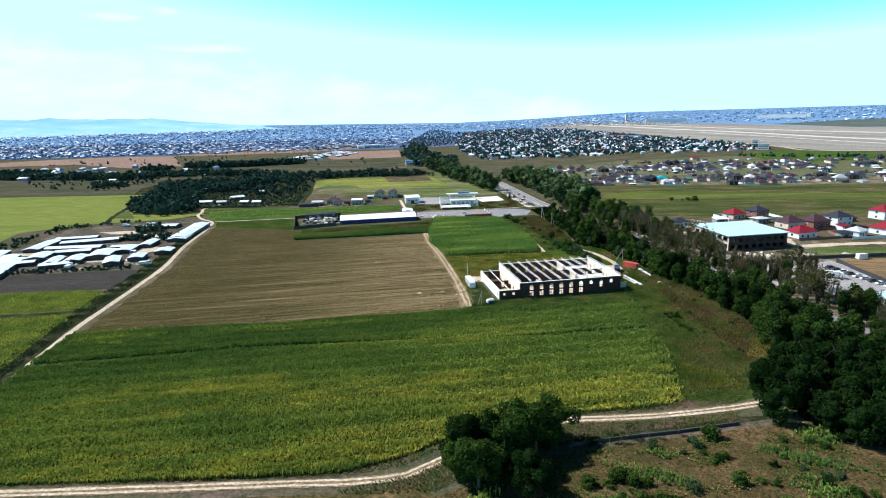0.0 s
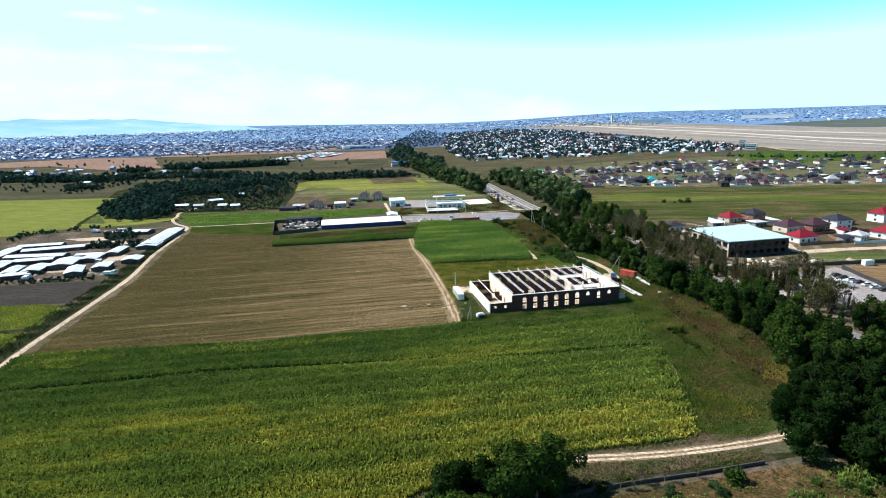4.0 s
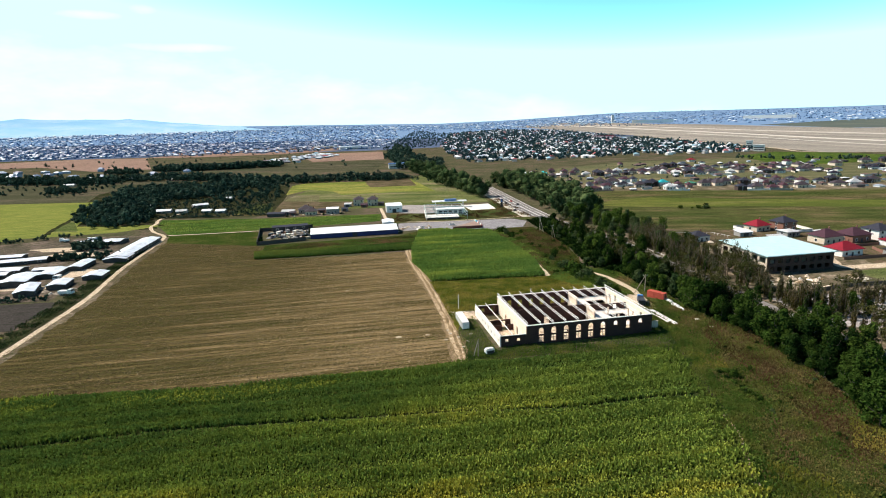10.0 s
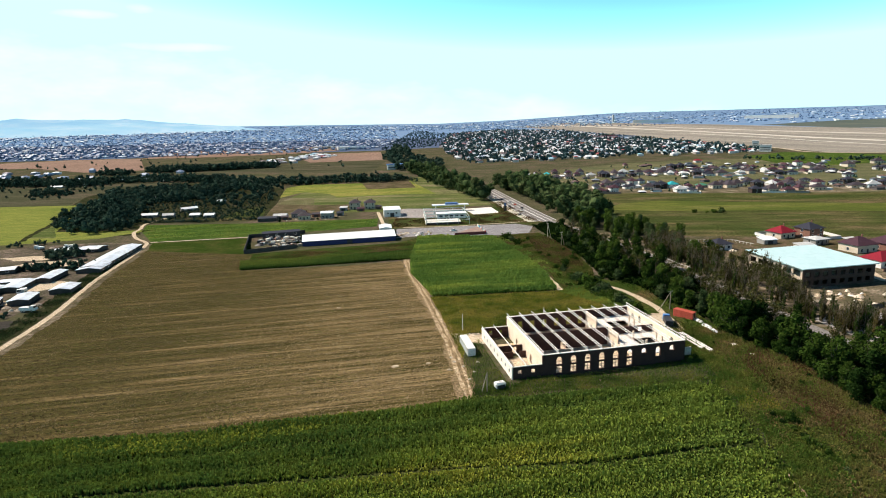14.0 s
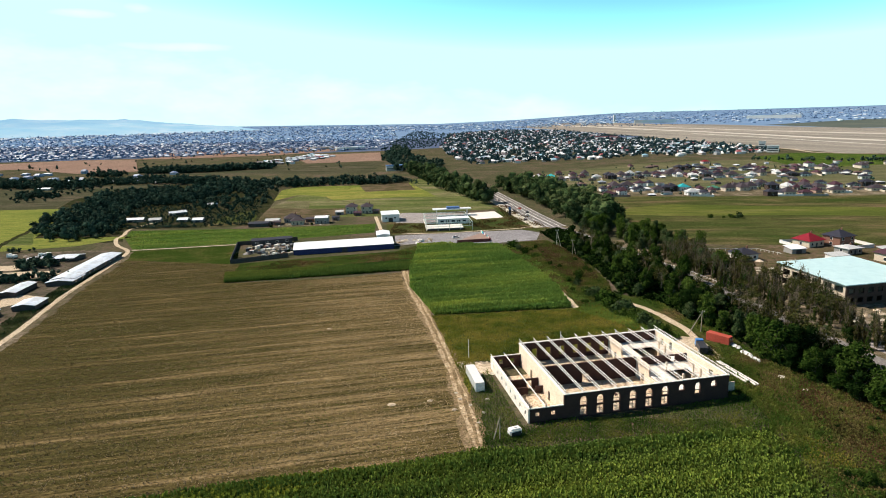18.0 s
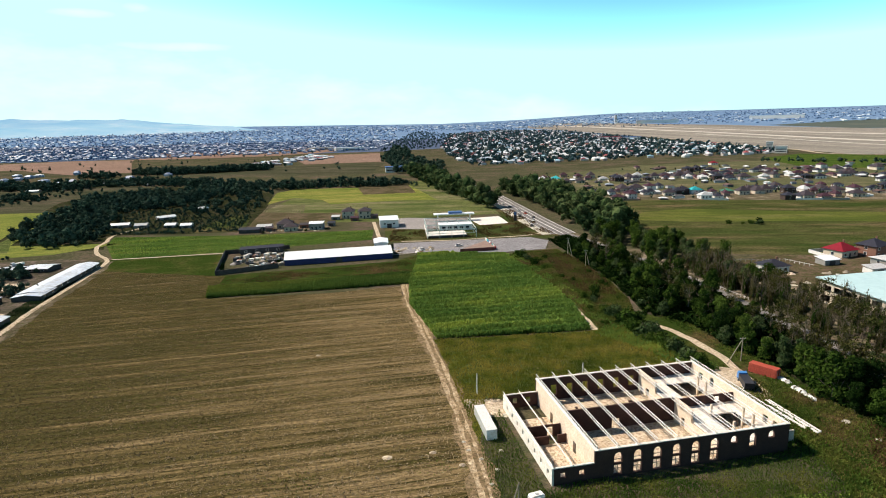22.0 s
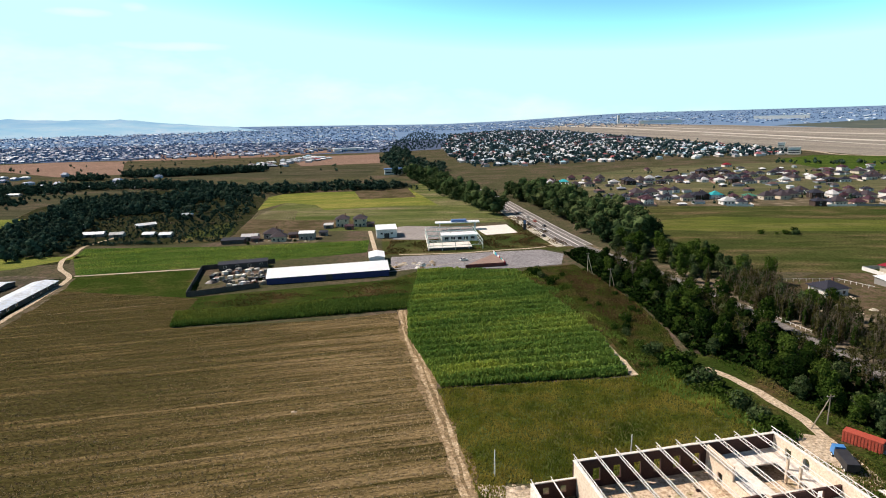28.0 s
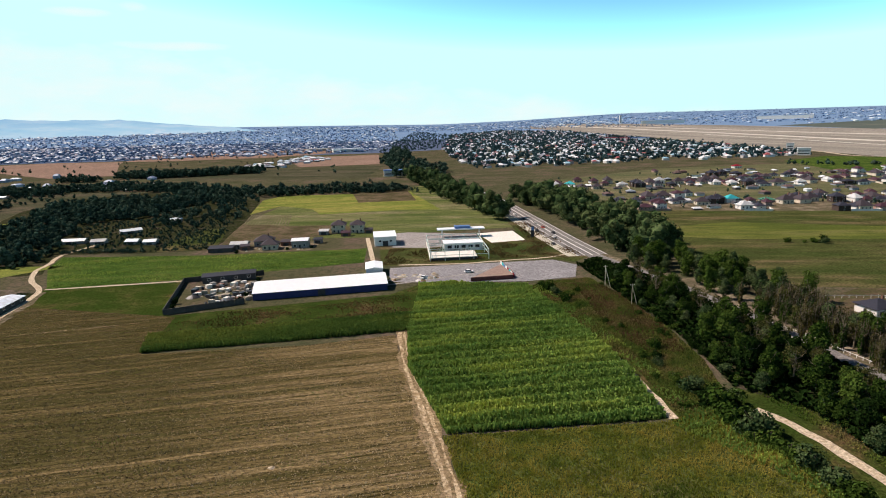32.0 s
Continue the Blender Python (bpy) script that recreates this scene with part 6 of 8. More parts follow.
def tufts(name, poly, key, label, step=(0.8, 0.8), h=(0.9, 1.5), wide=0.5, turn=-8.0, jitter=0.25, keep=1.0, seed=1, blades=3, category="crop", fade=None, band=0.0):
    """Plants in rows over a polygon: each a few bent blades."""
    rnd = np.random.RandomState(seed)
    P = np.array(poly, float)
    a = radians(turn)
    c, s = math.cos(a), math.sin(a)
    q = P @ np.array([[c, -s], [s, c]])
    gx, gy = np.meshgrid(np.arange(q[:, 0].min(), q[:, 0].max(), step[0]), np.arange(q[:, 1].min(), q[:, 1].max(), step[1]))
    gx, gy = gx.ravel() + rnd.uniform(-1, 1, gx.size) * jitter, gy.ravel() + rnd.uniform(-1, 1, gx.size) * jitter * 0.6
    x, y = c * gx - s * gy, s * gx + c * gy
    wave = 1 + (0.26 * np.sin(gy * 2 * math.pi / band + 1.5 * np.sin(gx * 0.02)) + 0.12 * np.sin(gy * 2 * math.pi / (band * 2.7)) if band else 0 * gy)
    ok = inside(poly, x, y) & (rnd.rand(x.size) < keep)
    if fade:
        ok &= rnd.rand(x.size) < np.array([fade(u, v) for u, v in zip(x, y)])
    x, y, wave = x[ok], y[ok], wave[ok]
    n = x.size
    hh = wave * rnd.uniform(*h, n) * (1 + 0.15 * np.sin(x * 0.11 + y * 0.05) * np.sin(y * 0.17))
    vs = []
    for k in range(blades):
        t = rnd.uniform(0, 2 * math.pi, n) if k else rnd.uniform(0, 6.28, n)
        t = t + k * 2 * math.pi / blades
        dx, dy = np.cos(t), np.sin(t)
        wv = wide * rnd.uniform(0.7, 1.3, n)
        lean = wide * rnd.uniform(0.5, 1.6, n)
        z0 = hh * 0.05
        vs.append(np.stack([np.stack([x - dy * wv * 0.25, y + dx * wv * 0.25, z0], 1), np.stack([x + dy * wv * 0.25, y - dx * wv * 0.25, z0], 1),
                            np.stack([x + dx * lean * 0.7 + dy * wv * 0.5, y + dy * lean * 0.7 - dx * wv * 0.5, hh * 0.85], 1),
                            np.stack([x + dx * lean * 0.7 - dy * wv * 0.5, y + dy * lean * 0.7 + dx * wv * 0.5, hh * rnd.uniform(0.85, 1.0, n)], 1)], 1))
    v = np.concatenate(vs).reshape(-1, 3)
    f = np.arange(len(v)).reshape(-1, 4)
    me = bpy.data.meshes.new(name)
    me.vertices.add(len(v))
    me.vertices.foreach_set("co", v.ravel())
    me.loops.add(f.size)
    me.loops.foreach_set("vertex_index", f.ravel().astype(np.int32))
    me.polygons.add(len(f))
    me.polygons.foreach_set("loop_start", np.arange(0, f.size, 4, dtype=np.int32))
    me.update(calc_edges=True)
    me.materials.append(G[key])
    return tagged(new(name, me), label, category, kind="stuff")


def wheel_gap(u, v):
    """A dark tractor line through the front crop."""
    line = float(np.interp(u, (-150, -110, -72, -29, -6, 30, 66), (168, 174.5, 182, 185.3, 187, 188, 194)))
    d = abs(v - line)
    edge = float(np.interp(v, (136, 157, 183, 206, 224), (58, 62, 67, 69, 72))) - u
    return 0.12 if d < 0.8 else min(1.0, 0.25 + 0.11 * edge)


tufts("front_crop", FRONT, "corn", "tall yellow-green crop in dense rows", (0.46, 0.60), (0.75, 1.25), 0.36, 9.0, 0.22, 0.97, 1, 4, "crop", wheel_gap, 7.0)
G["corn_ripe"] = mat("ripe_crop_leaf", [(0.36, (0.16, 0.22, 0.038)), (0.6, (0.33, 0.35, 0.055))], 0.10, rough=0.8, island=0.4, trans=0.30, spec=0.05)
for poly in ([(-141, 199), (-123, 201), (-112, 204), (-106, 196), (-120, 186), (-138, 188)], [(-98, 202), (-80, 203), (-62, 204.5), (-36, 211), (-24, 213), (-30, 207), (-40, 202), (-65, 196), (-88, 195)]):
    tufts("ripe_edge", poly, "corn_ripe", "riper yellow edge of the crop", (0.5, 0.6), (0.85, 1.35), 0.38, 9.0, 0.4, 0.6, 24, 3)
tufts("maize_crop", MAIZE, "corn2", "dark green maize in dense rows", (0.5, 0.75), (1.5, 2.0), 0.5, 9.0, 0.2, 1.0, 2, 3, "crop", None, 5.5)
tufts("strip_crop", STRIP, "strip_leaf", "green crop strip before the yard", (0.5, 0.7), (1.3, 1.8), 0.5, 10.0, 0.2, 1.0, 3, 3)
def straw_swath(u, v):
    """Straw lies in swaths that thin out and thicken along the rows."""
    d = v * math.cos(radians(11)) - u * math.sin(radians(11))
    return 0.50 + 0.28 * math.sin(d * 1.9 + 1.6 * math.sin(d * 0.21) + 0.5 * math.sin(u * 0.06)) + 0.15 * math.sin(u * 0.35 + d * 2.1)


tufts("straw_rows", STUB, "straw", "pale cut straw in rows on the stubble", (0.42, 0.62), (0.10, 0.30), 0.24, 11.0, 0.30, 1.0, 21, 2, "straw", straw_swath)
tufts("stubble_weeds", STUB, "verge_blade", "low weeds sprouting in patches between the straw", (0.6, 0.8), (0.08, 0.26), 0.22, 11.0, 0.6, 0.7, 61, 2, "weeds", lambda u, v: 0.10 + 0.9 * max(0.0, math.sin(u * 0.09 + 1.7 * math.sin(v * 0.13)) * math.sin(v * 0.31 + u * 0.04)))
tufts("grain_crop", [(-143, 160), (-159, 222), (-176, 219), (-300, 206), (-300, 120), (-136, 118)], "corn_ripe", "yellow-green grain beyond the lane", (0.6, 0.75), (0.4, 0.8), 0.34, 4.0, 0.3, 0.9, 64, 3)
tufts("grain_crop", [(-160, 228), (-166, 256), (-178, 257), (-300, 248), (-300, 214), (-178, 225)], "corn_ripe", "yellow-green grain beyond the lane", (0.6, 0.75), (0.4, 0.8), 0.34, 4.0, 0.3, 0.9, 65, 3)
tufts("north_field_crop", [(-193, 454), (-136, 464), (-52, 489), (-54, 522), (-140, 515), (-230, 521), (-220, 496)], "corn2", "low green vegetables in rows", (0.6, 1.1), (0.2, 0.55), 0.34, 9.0, 0.25, 0.7, 73, 3, "crop", lambda u, v: 0.62 + 0.38 * math.sin(v * 0.35 - u * 0.06 + 1.3 * math.sin(u * 0.05)))
tufts("lane_hedge", [(-131, 110), (-139, 153), (-148.5, 205), (-163, 300), (-186.5, 405), (-197, 446), (-203, 446), (-193, 405), (-171, 298), (-157.5, 205), (-146, 153), (-137, 110)], "leaf_mid", "dark low hedge and weeds in the ditch beside the lane", (0.42, 0.42), (0.10, 0.75), 0.24, 0, 0.5, 0.8, 23, 4, "hedge", lambda u, v: 0.55 + 0.45 * math.sin(v * 0.5 + 1.5 * math.sin(v * 0.17)))
tufts("meadow_grass", MEADOW, "meadow_blade", "tall weedy grass, green and browning", (0.30, 0.30), (0.25, 0.70), 0.17, 0, 0.3, 1.0, 4, 3, "grass", lambda u, v: 0.72 + 0.28 * math.sin(u * 0.9 + 1.4 * math.sin(v * 0.6)) * math.sin(v * 1.1 + 0.8 * math.sin(u * 0.5)))
tufts("rank_weeds", [(46, 313), (60, 324), (66, 302), (75, 282), (68, 278), (58, 296)], "corn2", "rank bright green weeds at the edge of the meadow", (0.5, 0.5), (0.4, 1.3), 0.24, 0, 0.5, 0.75, 62, 4, "weeds")
tufts("verge_weeds", [(58, 140), (100, 150), (104, 232), (92, 262), (80, 275), (72, 262), (74, 235), (71, 205), (67, 180), (62, 157)], "verge_blade", "green and brown verge weeds", (0.36, 0.36), (0.12, 0.55), 0.2, 0, 0.4, 0.9, 5, 3, "weeds")
tufts("verge_scrub", [(62, 145), (100, 150), (104, 232), (92, 262), (80, 270), (82, 235), (80, 205), (76, 180)], "scrub", "dry brown scrub", (0.5, 0.5), (0.15, 0.55), 0.24, 0, 0.8, 0.35, 6, 3, "weeds", lambda u, v: max(0.0, math.sin(u * 0.17 + 1.1 * math.sin(v * 0.11)) * math.sin(v * 0.12 + 0.6)))
tufts("verge_tussocks", [(62, 142), (99, 150), (103, 232), (91, 262), (80, 274), (73, 262), (75, 235), (72, 205), (68, 180), (63, 157)], "verge_blade", "coarse tussocks of green and straw-coloured grass", (0.6, 0.6), (0.30, 1.00), 0.20, 0, 0.8, 0.5, 71, 5, "weeds", lambda u, v: 0.5 + 0.5 * math.sin(u * 0.45 + 1.5 * math.sin(v * 0.22)) * math.sin(v * 0.37))
tufts("verge_green_weeds", [(60, 142), (84, 150), (88, 190), (90, 232), (84, 262), (74, 262), (75, 235), (72, 205), (68, 180)], "weed_leaf", "green weeds on the verge", (0.5, 0.5), (0.2, 0.8), 0.17, 0, 0.8, 0.6, 72, 4, "weeds", lambda u, v: max(0.0, math.sin(u * 0.21 + 1.9 * math.sin(v * 0.07) + 1.0) * math.sin(v * 0.19 + 0.4)))
tufts("edge_weeds", [(55, 139), (60, 157), (64, 183), (66, 206), (69, 222), (78, 235), (74, 205), (70, 180), (65, 157), (61, 140)], "weed_leaf", "trampled green weeds where the crop ends", (0.36, 0.36), (0.2, 0.85), 0.2, 0, 0.4, 0.9, 74, 3, "weeds")
tufts("verge_thicket", [(60, 150), (72, 160), (84, 200), (86, 236), (80, 262), (74, 262), (74, 235), (71, 205), (67, 180)], "weed_leaf", "rank green weeds at the edge of the crop", (0.5, 0.5), (0.25, 0.8), 0.28, 0, 0.9, 0.5, 27, 4, "weeds", lambda u, v: 0.5 + 0.5 * math.sin(u * 0.35 + 1.3 * math.sin(v * 0.13)))
tufts("bank_weeds", [(73, 330), (84, 318), (90, 285), (92, 262), (84, 262), (83, 288), (79, 308)], "grass", "green weeds on the bank beside the track", (0.42, 0.42), (0.15, 0.7), 0.22, 0, 0.5, 0.7, 29, 3, "weeds")
tufts("maize_verge_scrub", [(49.5, 316), (64, 318), (70, 350), (70, 380), (66, 410), (60, 445), (36, 440), (31, 432), (42, 376), (44.5, 357), (48, 350)], "verge_blade", "green and brown verge grass", (0.36, 0.36), (0.2, 0.75), 0.19, 0, 0.4, 0.95, 7, 3, "weeds")
tufts("maize_edge_weeds", [(49.5, 316), (55, 317), (53, 350), (48, 380), (41, 410), (36, 440), (31, 433), (42, 376), (44.5, 357), (48, 350)], "corn2", "rank green weeds along the edge of the maize", (0.5, 0.5), (0.3, 1.1), 0.26, 0, 0.5, 0.6, 63, 4, "weeds", lambda u, v: 0.5 + 0.5 * math.sin(v * 0.33 + 1.2 * math.sin(u * 0.5)))
tufts("verge_meadow_weeds", [(66, 228), (70, 262), (82, 268), (89, 246), (81, 224), (79, 205), (74, 180), (67, 180), (70, 205)], "weed_leaf", "lush green weeds east of the building", (0.34, 0.34), (0.2, 0.65), 0.16, 0, 0.5, 0.85, 84, 3, "weeds", lambda u, v: 0.55 + 0.45 * math.sin(u * 0.25 + 1.4 * math.sin(v * 0.11)))
tufts("verge_dry_scrub", [(84, 236), (94, 250), (103, 236), (103, 204), (98, 160), (86, 165), (85, 204)], "scrub", "dry brown scrub before the trees", (0.4, 0.4), (0.25, 0.8), 0.22, 0, 0.6, 0.75, 85, 3, "weeds", lambda u, v: 0.5 + 0.5 * math.sin(u * 0.31 + 1.3 * math.sin(v * 0.17)))
tufts("maize_dry_scrub", [(50, 436), (62, 432), (67, 415), (69, 380), (67, 356), (56, 356), (53, 366), (50, 386)], "scrub", "dry reddish-brown scrub beside the maize", (0.4, 0.4), (0.3, 0.9), 0.24, 0, 0.6, 0.85, 86, 3, "weeds", lambda u, v: 0.6 + 0.4 * math.sin(u * 0.4 + 1.3 * math.sin(v * 0.15)))
tufts("station_scrub", [(-39, 479), (-16, 484), (50, 490), (60, 482), (68, 488), (62, 540), (54, 598), (44, 598), (45, 534), (22, 527), (14, 526), (-16, 516), (-38, 520)], "scrub", "brown and green weeds round the station", (0.7, 0.7), (0.2, 0.9), 0.36, 0, 0.9, 0.7, 87, 3, "weeds", lambda u, v: 0.5 + 0.5 * math.sin(u * 0.3 + 1.6 * math.sin(v * 0.19)))
tufts("yard_front_scrub", [(-108, 387), (-60, 395), (-20, 402), (-20, 436), (-30, 424), (-112, 404)], "scrub", "brown weeds before the yard wall", (0.6, 0.6), (0.15, 0.6), 0.3, 0, 0.8, 0.7, 88, 3, "weeds", lambda u, v: 0.5 + 0.5 * math.sin(u * 0.13 + 1.2 * math.sin(v * 0.4)))
for seed, poly in ((91, [(74, 222), (82, 216), (80, 208), (71, 210)]), (92, [(66, 163), (75, 157), (77, 147), (64, 146), (61, 154)]), (93, [(95, 180), (102, 170), (95, 161), (87, 167)])):
    tufts("verge_pale_grass", poly, "meadow_blade", "pale yellow-green grass patch on the verge", (0.34, 0.34), (0.3, 0.8), 0.17, 0, 0.6, 0.7, seed, 3, "grass")
tufts("south_brush", [(-8, 100), (22, 116), (70, 126), (110, 132), (130, 90), (60, 60), (0, 80)], "scrub", "dry brown scrub and grass", (0.45, 0.45), (0.06, 0.22), 0.26, 0, 0.4, 0.55, 8, 3, "weeds")
tufts("track_grass", [(-26, 103.5), (-10, 109), (2, 118), (13, 125), (25, 128.4), (46, 129.6), (69, 133), (66, 128), (44, 125), (24, 121), (18, 119), (-6, 103), (-24, 102)], "verge_blade", "rough grass beside the dirt track", (0.36, 0.36), (0.15, 0.6), 0.18, 0, 0.4, 0.9, 66, 3, "grass")
tufts("track_grass", [(-130, 105.5), (-60, 107), (-24, 108.6), (-13, 112), (2, 123), (14, 129.3), (25, 132.6), (46, 134), (70, 138), (74, 142), (58, 140), (46, 136), (22, 133), (-6, 121), (-26, 110), (-73, 108), (-130, 107)], "verge_blade", "rough grass between crop and track", (0.36, 0.36), (0.15, 0.5), 0.18, 0, 0.4, 0.9, 67, 3, "grass")
tufts("south_weeds", [(-8, 96), (24, 112), (66, 123), (110, 128), (130, 90), (60, 60), (0, 76)], "corn2", "tall feathery yellow-green weeds in the scrub", (0.5, 0.5), (0.4, 1.5), 0.26, 0, 0.5, 0.9, 68, 4, "weeds", lambda u, v: max(0.0, math.sin(u * 0.23 + 2.1 * math.sin(v * 0.17)) * math.sin(v * 0.29 + u * 0.05) - 0.25) * 1.3)
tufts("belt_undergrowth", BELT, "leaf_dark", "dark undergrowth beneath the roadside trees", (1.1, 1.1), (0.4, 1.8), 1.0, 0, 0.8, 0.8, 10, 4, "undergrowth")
tufts("south_grass", [(-8, 100), (22, 116), (70, 126), (110, 132), (130, 90), (60, 60), (0, 80)], "grass", "green grass among dry scrub", (0.5, 0.5), (0.12, 0.45), 0.32, 0, 0.5, 0.8, 18, 3, "grass", lambda u, v: max(0.0, math.sin(u * 0.31 + 2 * math.sin(v * 0.21)) * math.sin(v * 0.37 + u * 0.07)))
tufts("hall_front_weeds", [(4, 217), (40, 220), (72, 222), (76, 228), (26, 232), (12, 228), (5, 224)], "weed_leaf", "rank green weeds between the crop and the building", (0.32, 0.32), (0.15, 0.60), 0.15, 0, 0.4, 0.9, 83, 3, "weeds")
tufts("building_weeds", [(5, 221), (40, 223), (74, 226), (80, 262), (70, 276), (70, 240), (26, 230), (15, 227), (9, 262), (6, 256), (3, 245)], "weed_leaf", "green weeds round the building", (0.30, 0.30), (0.15, 0.50), 0.13, 0, 0.4, 0.9, 9, 3, "weeds")


def ball(k):
    """Vertices and faces of a small geodesic ball."""
    bm = bmesh.new()
    bmesh.ops.create_icosphere(bm, subdivisions=k, radius=1.0)
    v = np.array([q.co[:] for q in bm.verts])
    f = np.array([[q.index for q in g.verts] for g in bm.faces])
    bm.free()
    return v, f


TINY_V, TINY_F = ball(1)


def woods(name, poly, n, h, key, label, seed, leaves=34, size=1.5, clumps=2):
    """Far trees nobody could count: a small ragged core for each crown and loose leaf sprays all over it."""
    rnd = np.random.RandomState(seed)
    xs, ys = [p[0] for p in poly], [p[1] for p in poly]
    px, py = rnd.uniform(min(xs), max(xs), n * 60), rnd.uniform(min(ys), max(ys), n * 60)
    ok = inside(poly, px, py)
    px, py = px[ok][:n], py[ok][:n]
    V, CV, CF, base = [], [], [], 0
    for x, y in zip(px, py):
        hh = rnd.uniform(*h) * rnd.choice((0.65, 0.85, 1.0, 1.0, 1.2))
        z, slim = gz(x, y), rnd.uniform(0.75, 1.15)
        cs = [(x, y, z + hh * 0.36)] + [(x + rnd.uniform(-0.30, 0.30) * hh * slim, y + rnd.uniform(-0.30, 0.30) * hh * slim, z + hh * rnd.uniform(0.24, 0.78)) for _ in range(clumps)]
        rs = [hh * rnd.uniform(0.26, 0.34) * slim] + [hh * rnd.uniform(0.15, 0.26) * slim for _ in range(clumps)]
        for c, r in zip(cs, rs):
            lump = 1 + rnd.uniform(-0.4, 0.15, len(TINY_V))[:, None]
            CV.append(TINY_V * lump * r * (1, 1, rnd.uniform(0.8, 1.2)) * 0.8 + c)
            CF.append(TINY_F + base)
            base += len(TINY_V)
        V.append(leaf_cloud(cs, rs, leaves, size, rnd, 1.0, 0.6)[0])
    v = np.concatenate(V)
    cv, cf = np.concatenate(CV), np.concatenate(CF)
    q = np.arange(len(v)).reshape(-1, 4) + len(cv)
    me = mesh_from(name, np.concatenate([cv, v]).tolist(), cf.tolist() + q.tolist(), G[key])
    return tagged(new(name, me), label, "woods", kind="stuff")


woods("orchard", [(-282, 494), (-253, 487), (-235, 497), (-245, 541), (-289, 633), (-273, 664), (-246, 668), (-243, 740), (-206, 786), (-219, 830), (-304, 810), (-366, 796), (-390, 750), (-350, 652), (-332, 583), (-308, 527)], 980, (5.5, 11), "leaf_far", "dense dark orchard trees", 1, 120, 0.55, 4)
woods("garden_shrubs", [(-243, 547), (-187, 543), (-152, 543), (-166, 625), (-176, 690), (-222, 612), (-246, 662), (-273, 660), (-287, 633)], 620, (1.0, 3.2), "leaf_far", "dark green garden shrubs and vine rows", 54, 40, 0.32, 2)
woods("orchard_gardens", [(-246, 668), (-243, 740), (-206, 786), (-190, 772), (-176, 690), (-168, 640), (-186, 604), (-222, 612)], 130, (3.5, 8.5), "leaf_far", "garden trees between low houses", 51, 100, 0.5, 4)
woods("orchard_hedge", [(-242, 531), (-187, 529), (-149, 533), (-149, 540), (-187, 537), (-242, 540)], 160, (1.5, 3.0), "leaf_far", "dark hedge along the garden rows", 31, 24, 0.3)
woods("garden_bushes", [(-186, 540), (-150, 540), (-160, 600), (-186, 606)], 150, (1.2, 2.6), "leaf_far", "rows of dark garden bushes", 32, 20, 0.3)
woods("north_tree_belt", [(-760, 930), (-607, 893), (-504, 856), (-458, 901), (-376, 893), (-278, 840), (-195, 798), (-129, 812), (-66, 808), (-46, 830), (-60, 848), (-135, 846), (-196, 838), (-280, 890), (-376, 944), (-460, 950), (-520, 920), (-610, 952), (-760, 985)], 1150, (7, 12.5), "leaf_far", "long belt of dark trees", 2, 80, 0.75, 3)
woods("hamlet_trees", [(-420, 700), (-560, 760), (-700, 900), (-560, 890), (-360, 870), (-240, 815), (-362, 884), (-404, 835)], 70, (3, 8), "leaf_far", "scattered garden trees", 3, 70, 0.6, 3)
woods("hamlet_copse", [(-483, 757), (-438, 762), (-454, 791), (-516, 805)], 70, (5, 9), "leaf_far", "dark copse beside the hamlet", 52, 90, 0.65, 3)
woods("field_clump", [(-582, 1050), (-530, 1056), (-528, 1084), (-580, 1086)], 60, (9, 13), "leaf_far", "rounded clump of dark trees", 53, 80, 0.9, 3)
woods("shelter_belt", [(-520, 1102), (-436, 1090), (-378, 1114), (-306, 1138), (-308, 1178), (-380, 1160), (-440, 1136), (-520, 1150)], 560, (9, 14), "leaf_far", "shelter belt of dark trees", 4, 80, 0.9, 3)
woods("second_belt", [(-1300, 1150), (-1000, 1120), (-740, 1050), (-735, 1030), (-1000, 1090), (-1300, 1120)], 420, (8, 12), "leaf_far", "long belt of dark trees", 5, 60, 0.9, 3)
woods("road_trees_east", [(88, 486), (118, 486), (110, 600), (98, 700), (62, 740), (58, 720), (80, 610)], 170, (15, 22), "leaf_mid", "tall roadside trees along the highway", 21, 420, 0.56, 7)
woods("road_trees_west", [(44, 610), (30, 705), (6, 830), (-25, 960), (-50, 955), (-20, 800), (8, 690), (30, 615)], 120, (14, 20), "leaf_mid", "tall roadside trees along the highway", 22, 340, 0.6, 7)
woods("road_woods", [(-70, 950), (-8, 940), (8, 1060), (-58, 1300), (-100, 1800), (-140, 1800), (-122, 1300), (-78, 1080)], 260, (10, 17), "leaf_far", "trees along the far road", 6, 70, 1.1, 3)
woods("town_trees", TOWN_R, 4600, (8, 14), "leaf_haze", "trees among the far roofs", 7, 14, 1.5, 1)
woods("west_town_outskirts_trees", TOWN_LF, 2200, (6, 12), "leaf_haze_blue", "hazy trees at the foot of the hills", 55, 6, 2.0, 1)
woods("west_town_trees", TOWN_LN, 4800, (5, 10), "leaf_haze_blue", "hazy trees among far roofs", 8, 5, 1.4, 1)
woods("horizon_woods", [(150, 3400), (900, 3000), (2600, 2900), (3300, 3200), (1800, 4500), (-1000, 4550), (-1500, 4200)], 2600, (5, 10), "leaf_haze_blue", "hazy woods towards the horizon", 9, 5, 2.0, 1)
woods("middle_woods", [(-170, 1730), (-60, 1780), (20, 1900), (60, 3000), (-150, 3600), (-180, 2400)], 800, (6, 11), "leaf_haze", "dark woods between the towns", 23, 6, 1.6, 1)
woods("airfield_hedge", [(480, 1010), (700, 880), (720, 890), (500, 1030)], 60, (6, 10), "leaf_far", "hedge at the edge of a green field", 10, 24, 0.9)
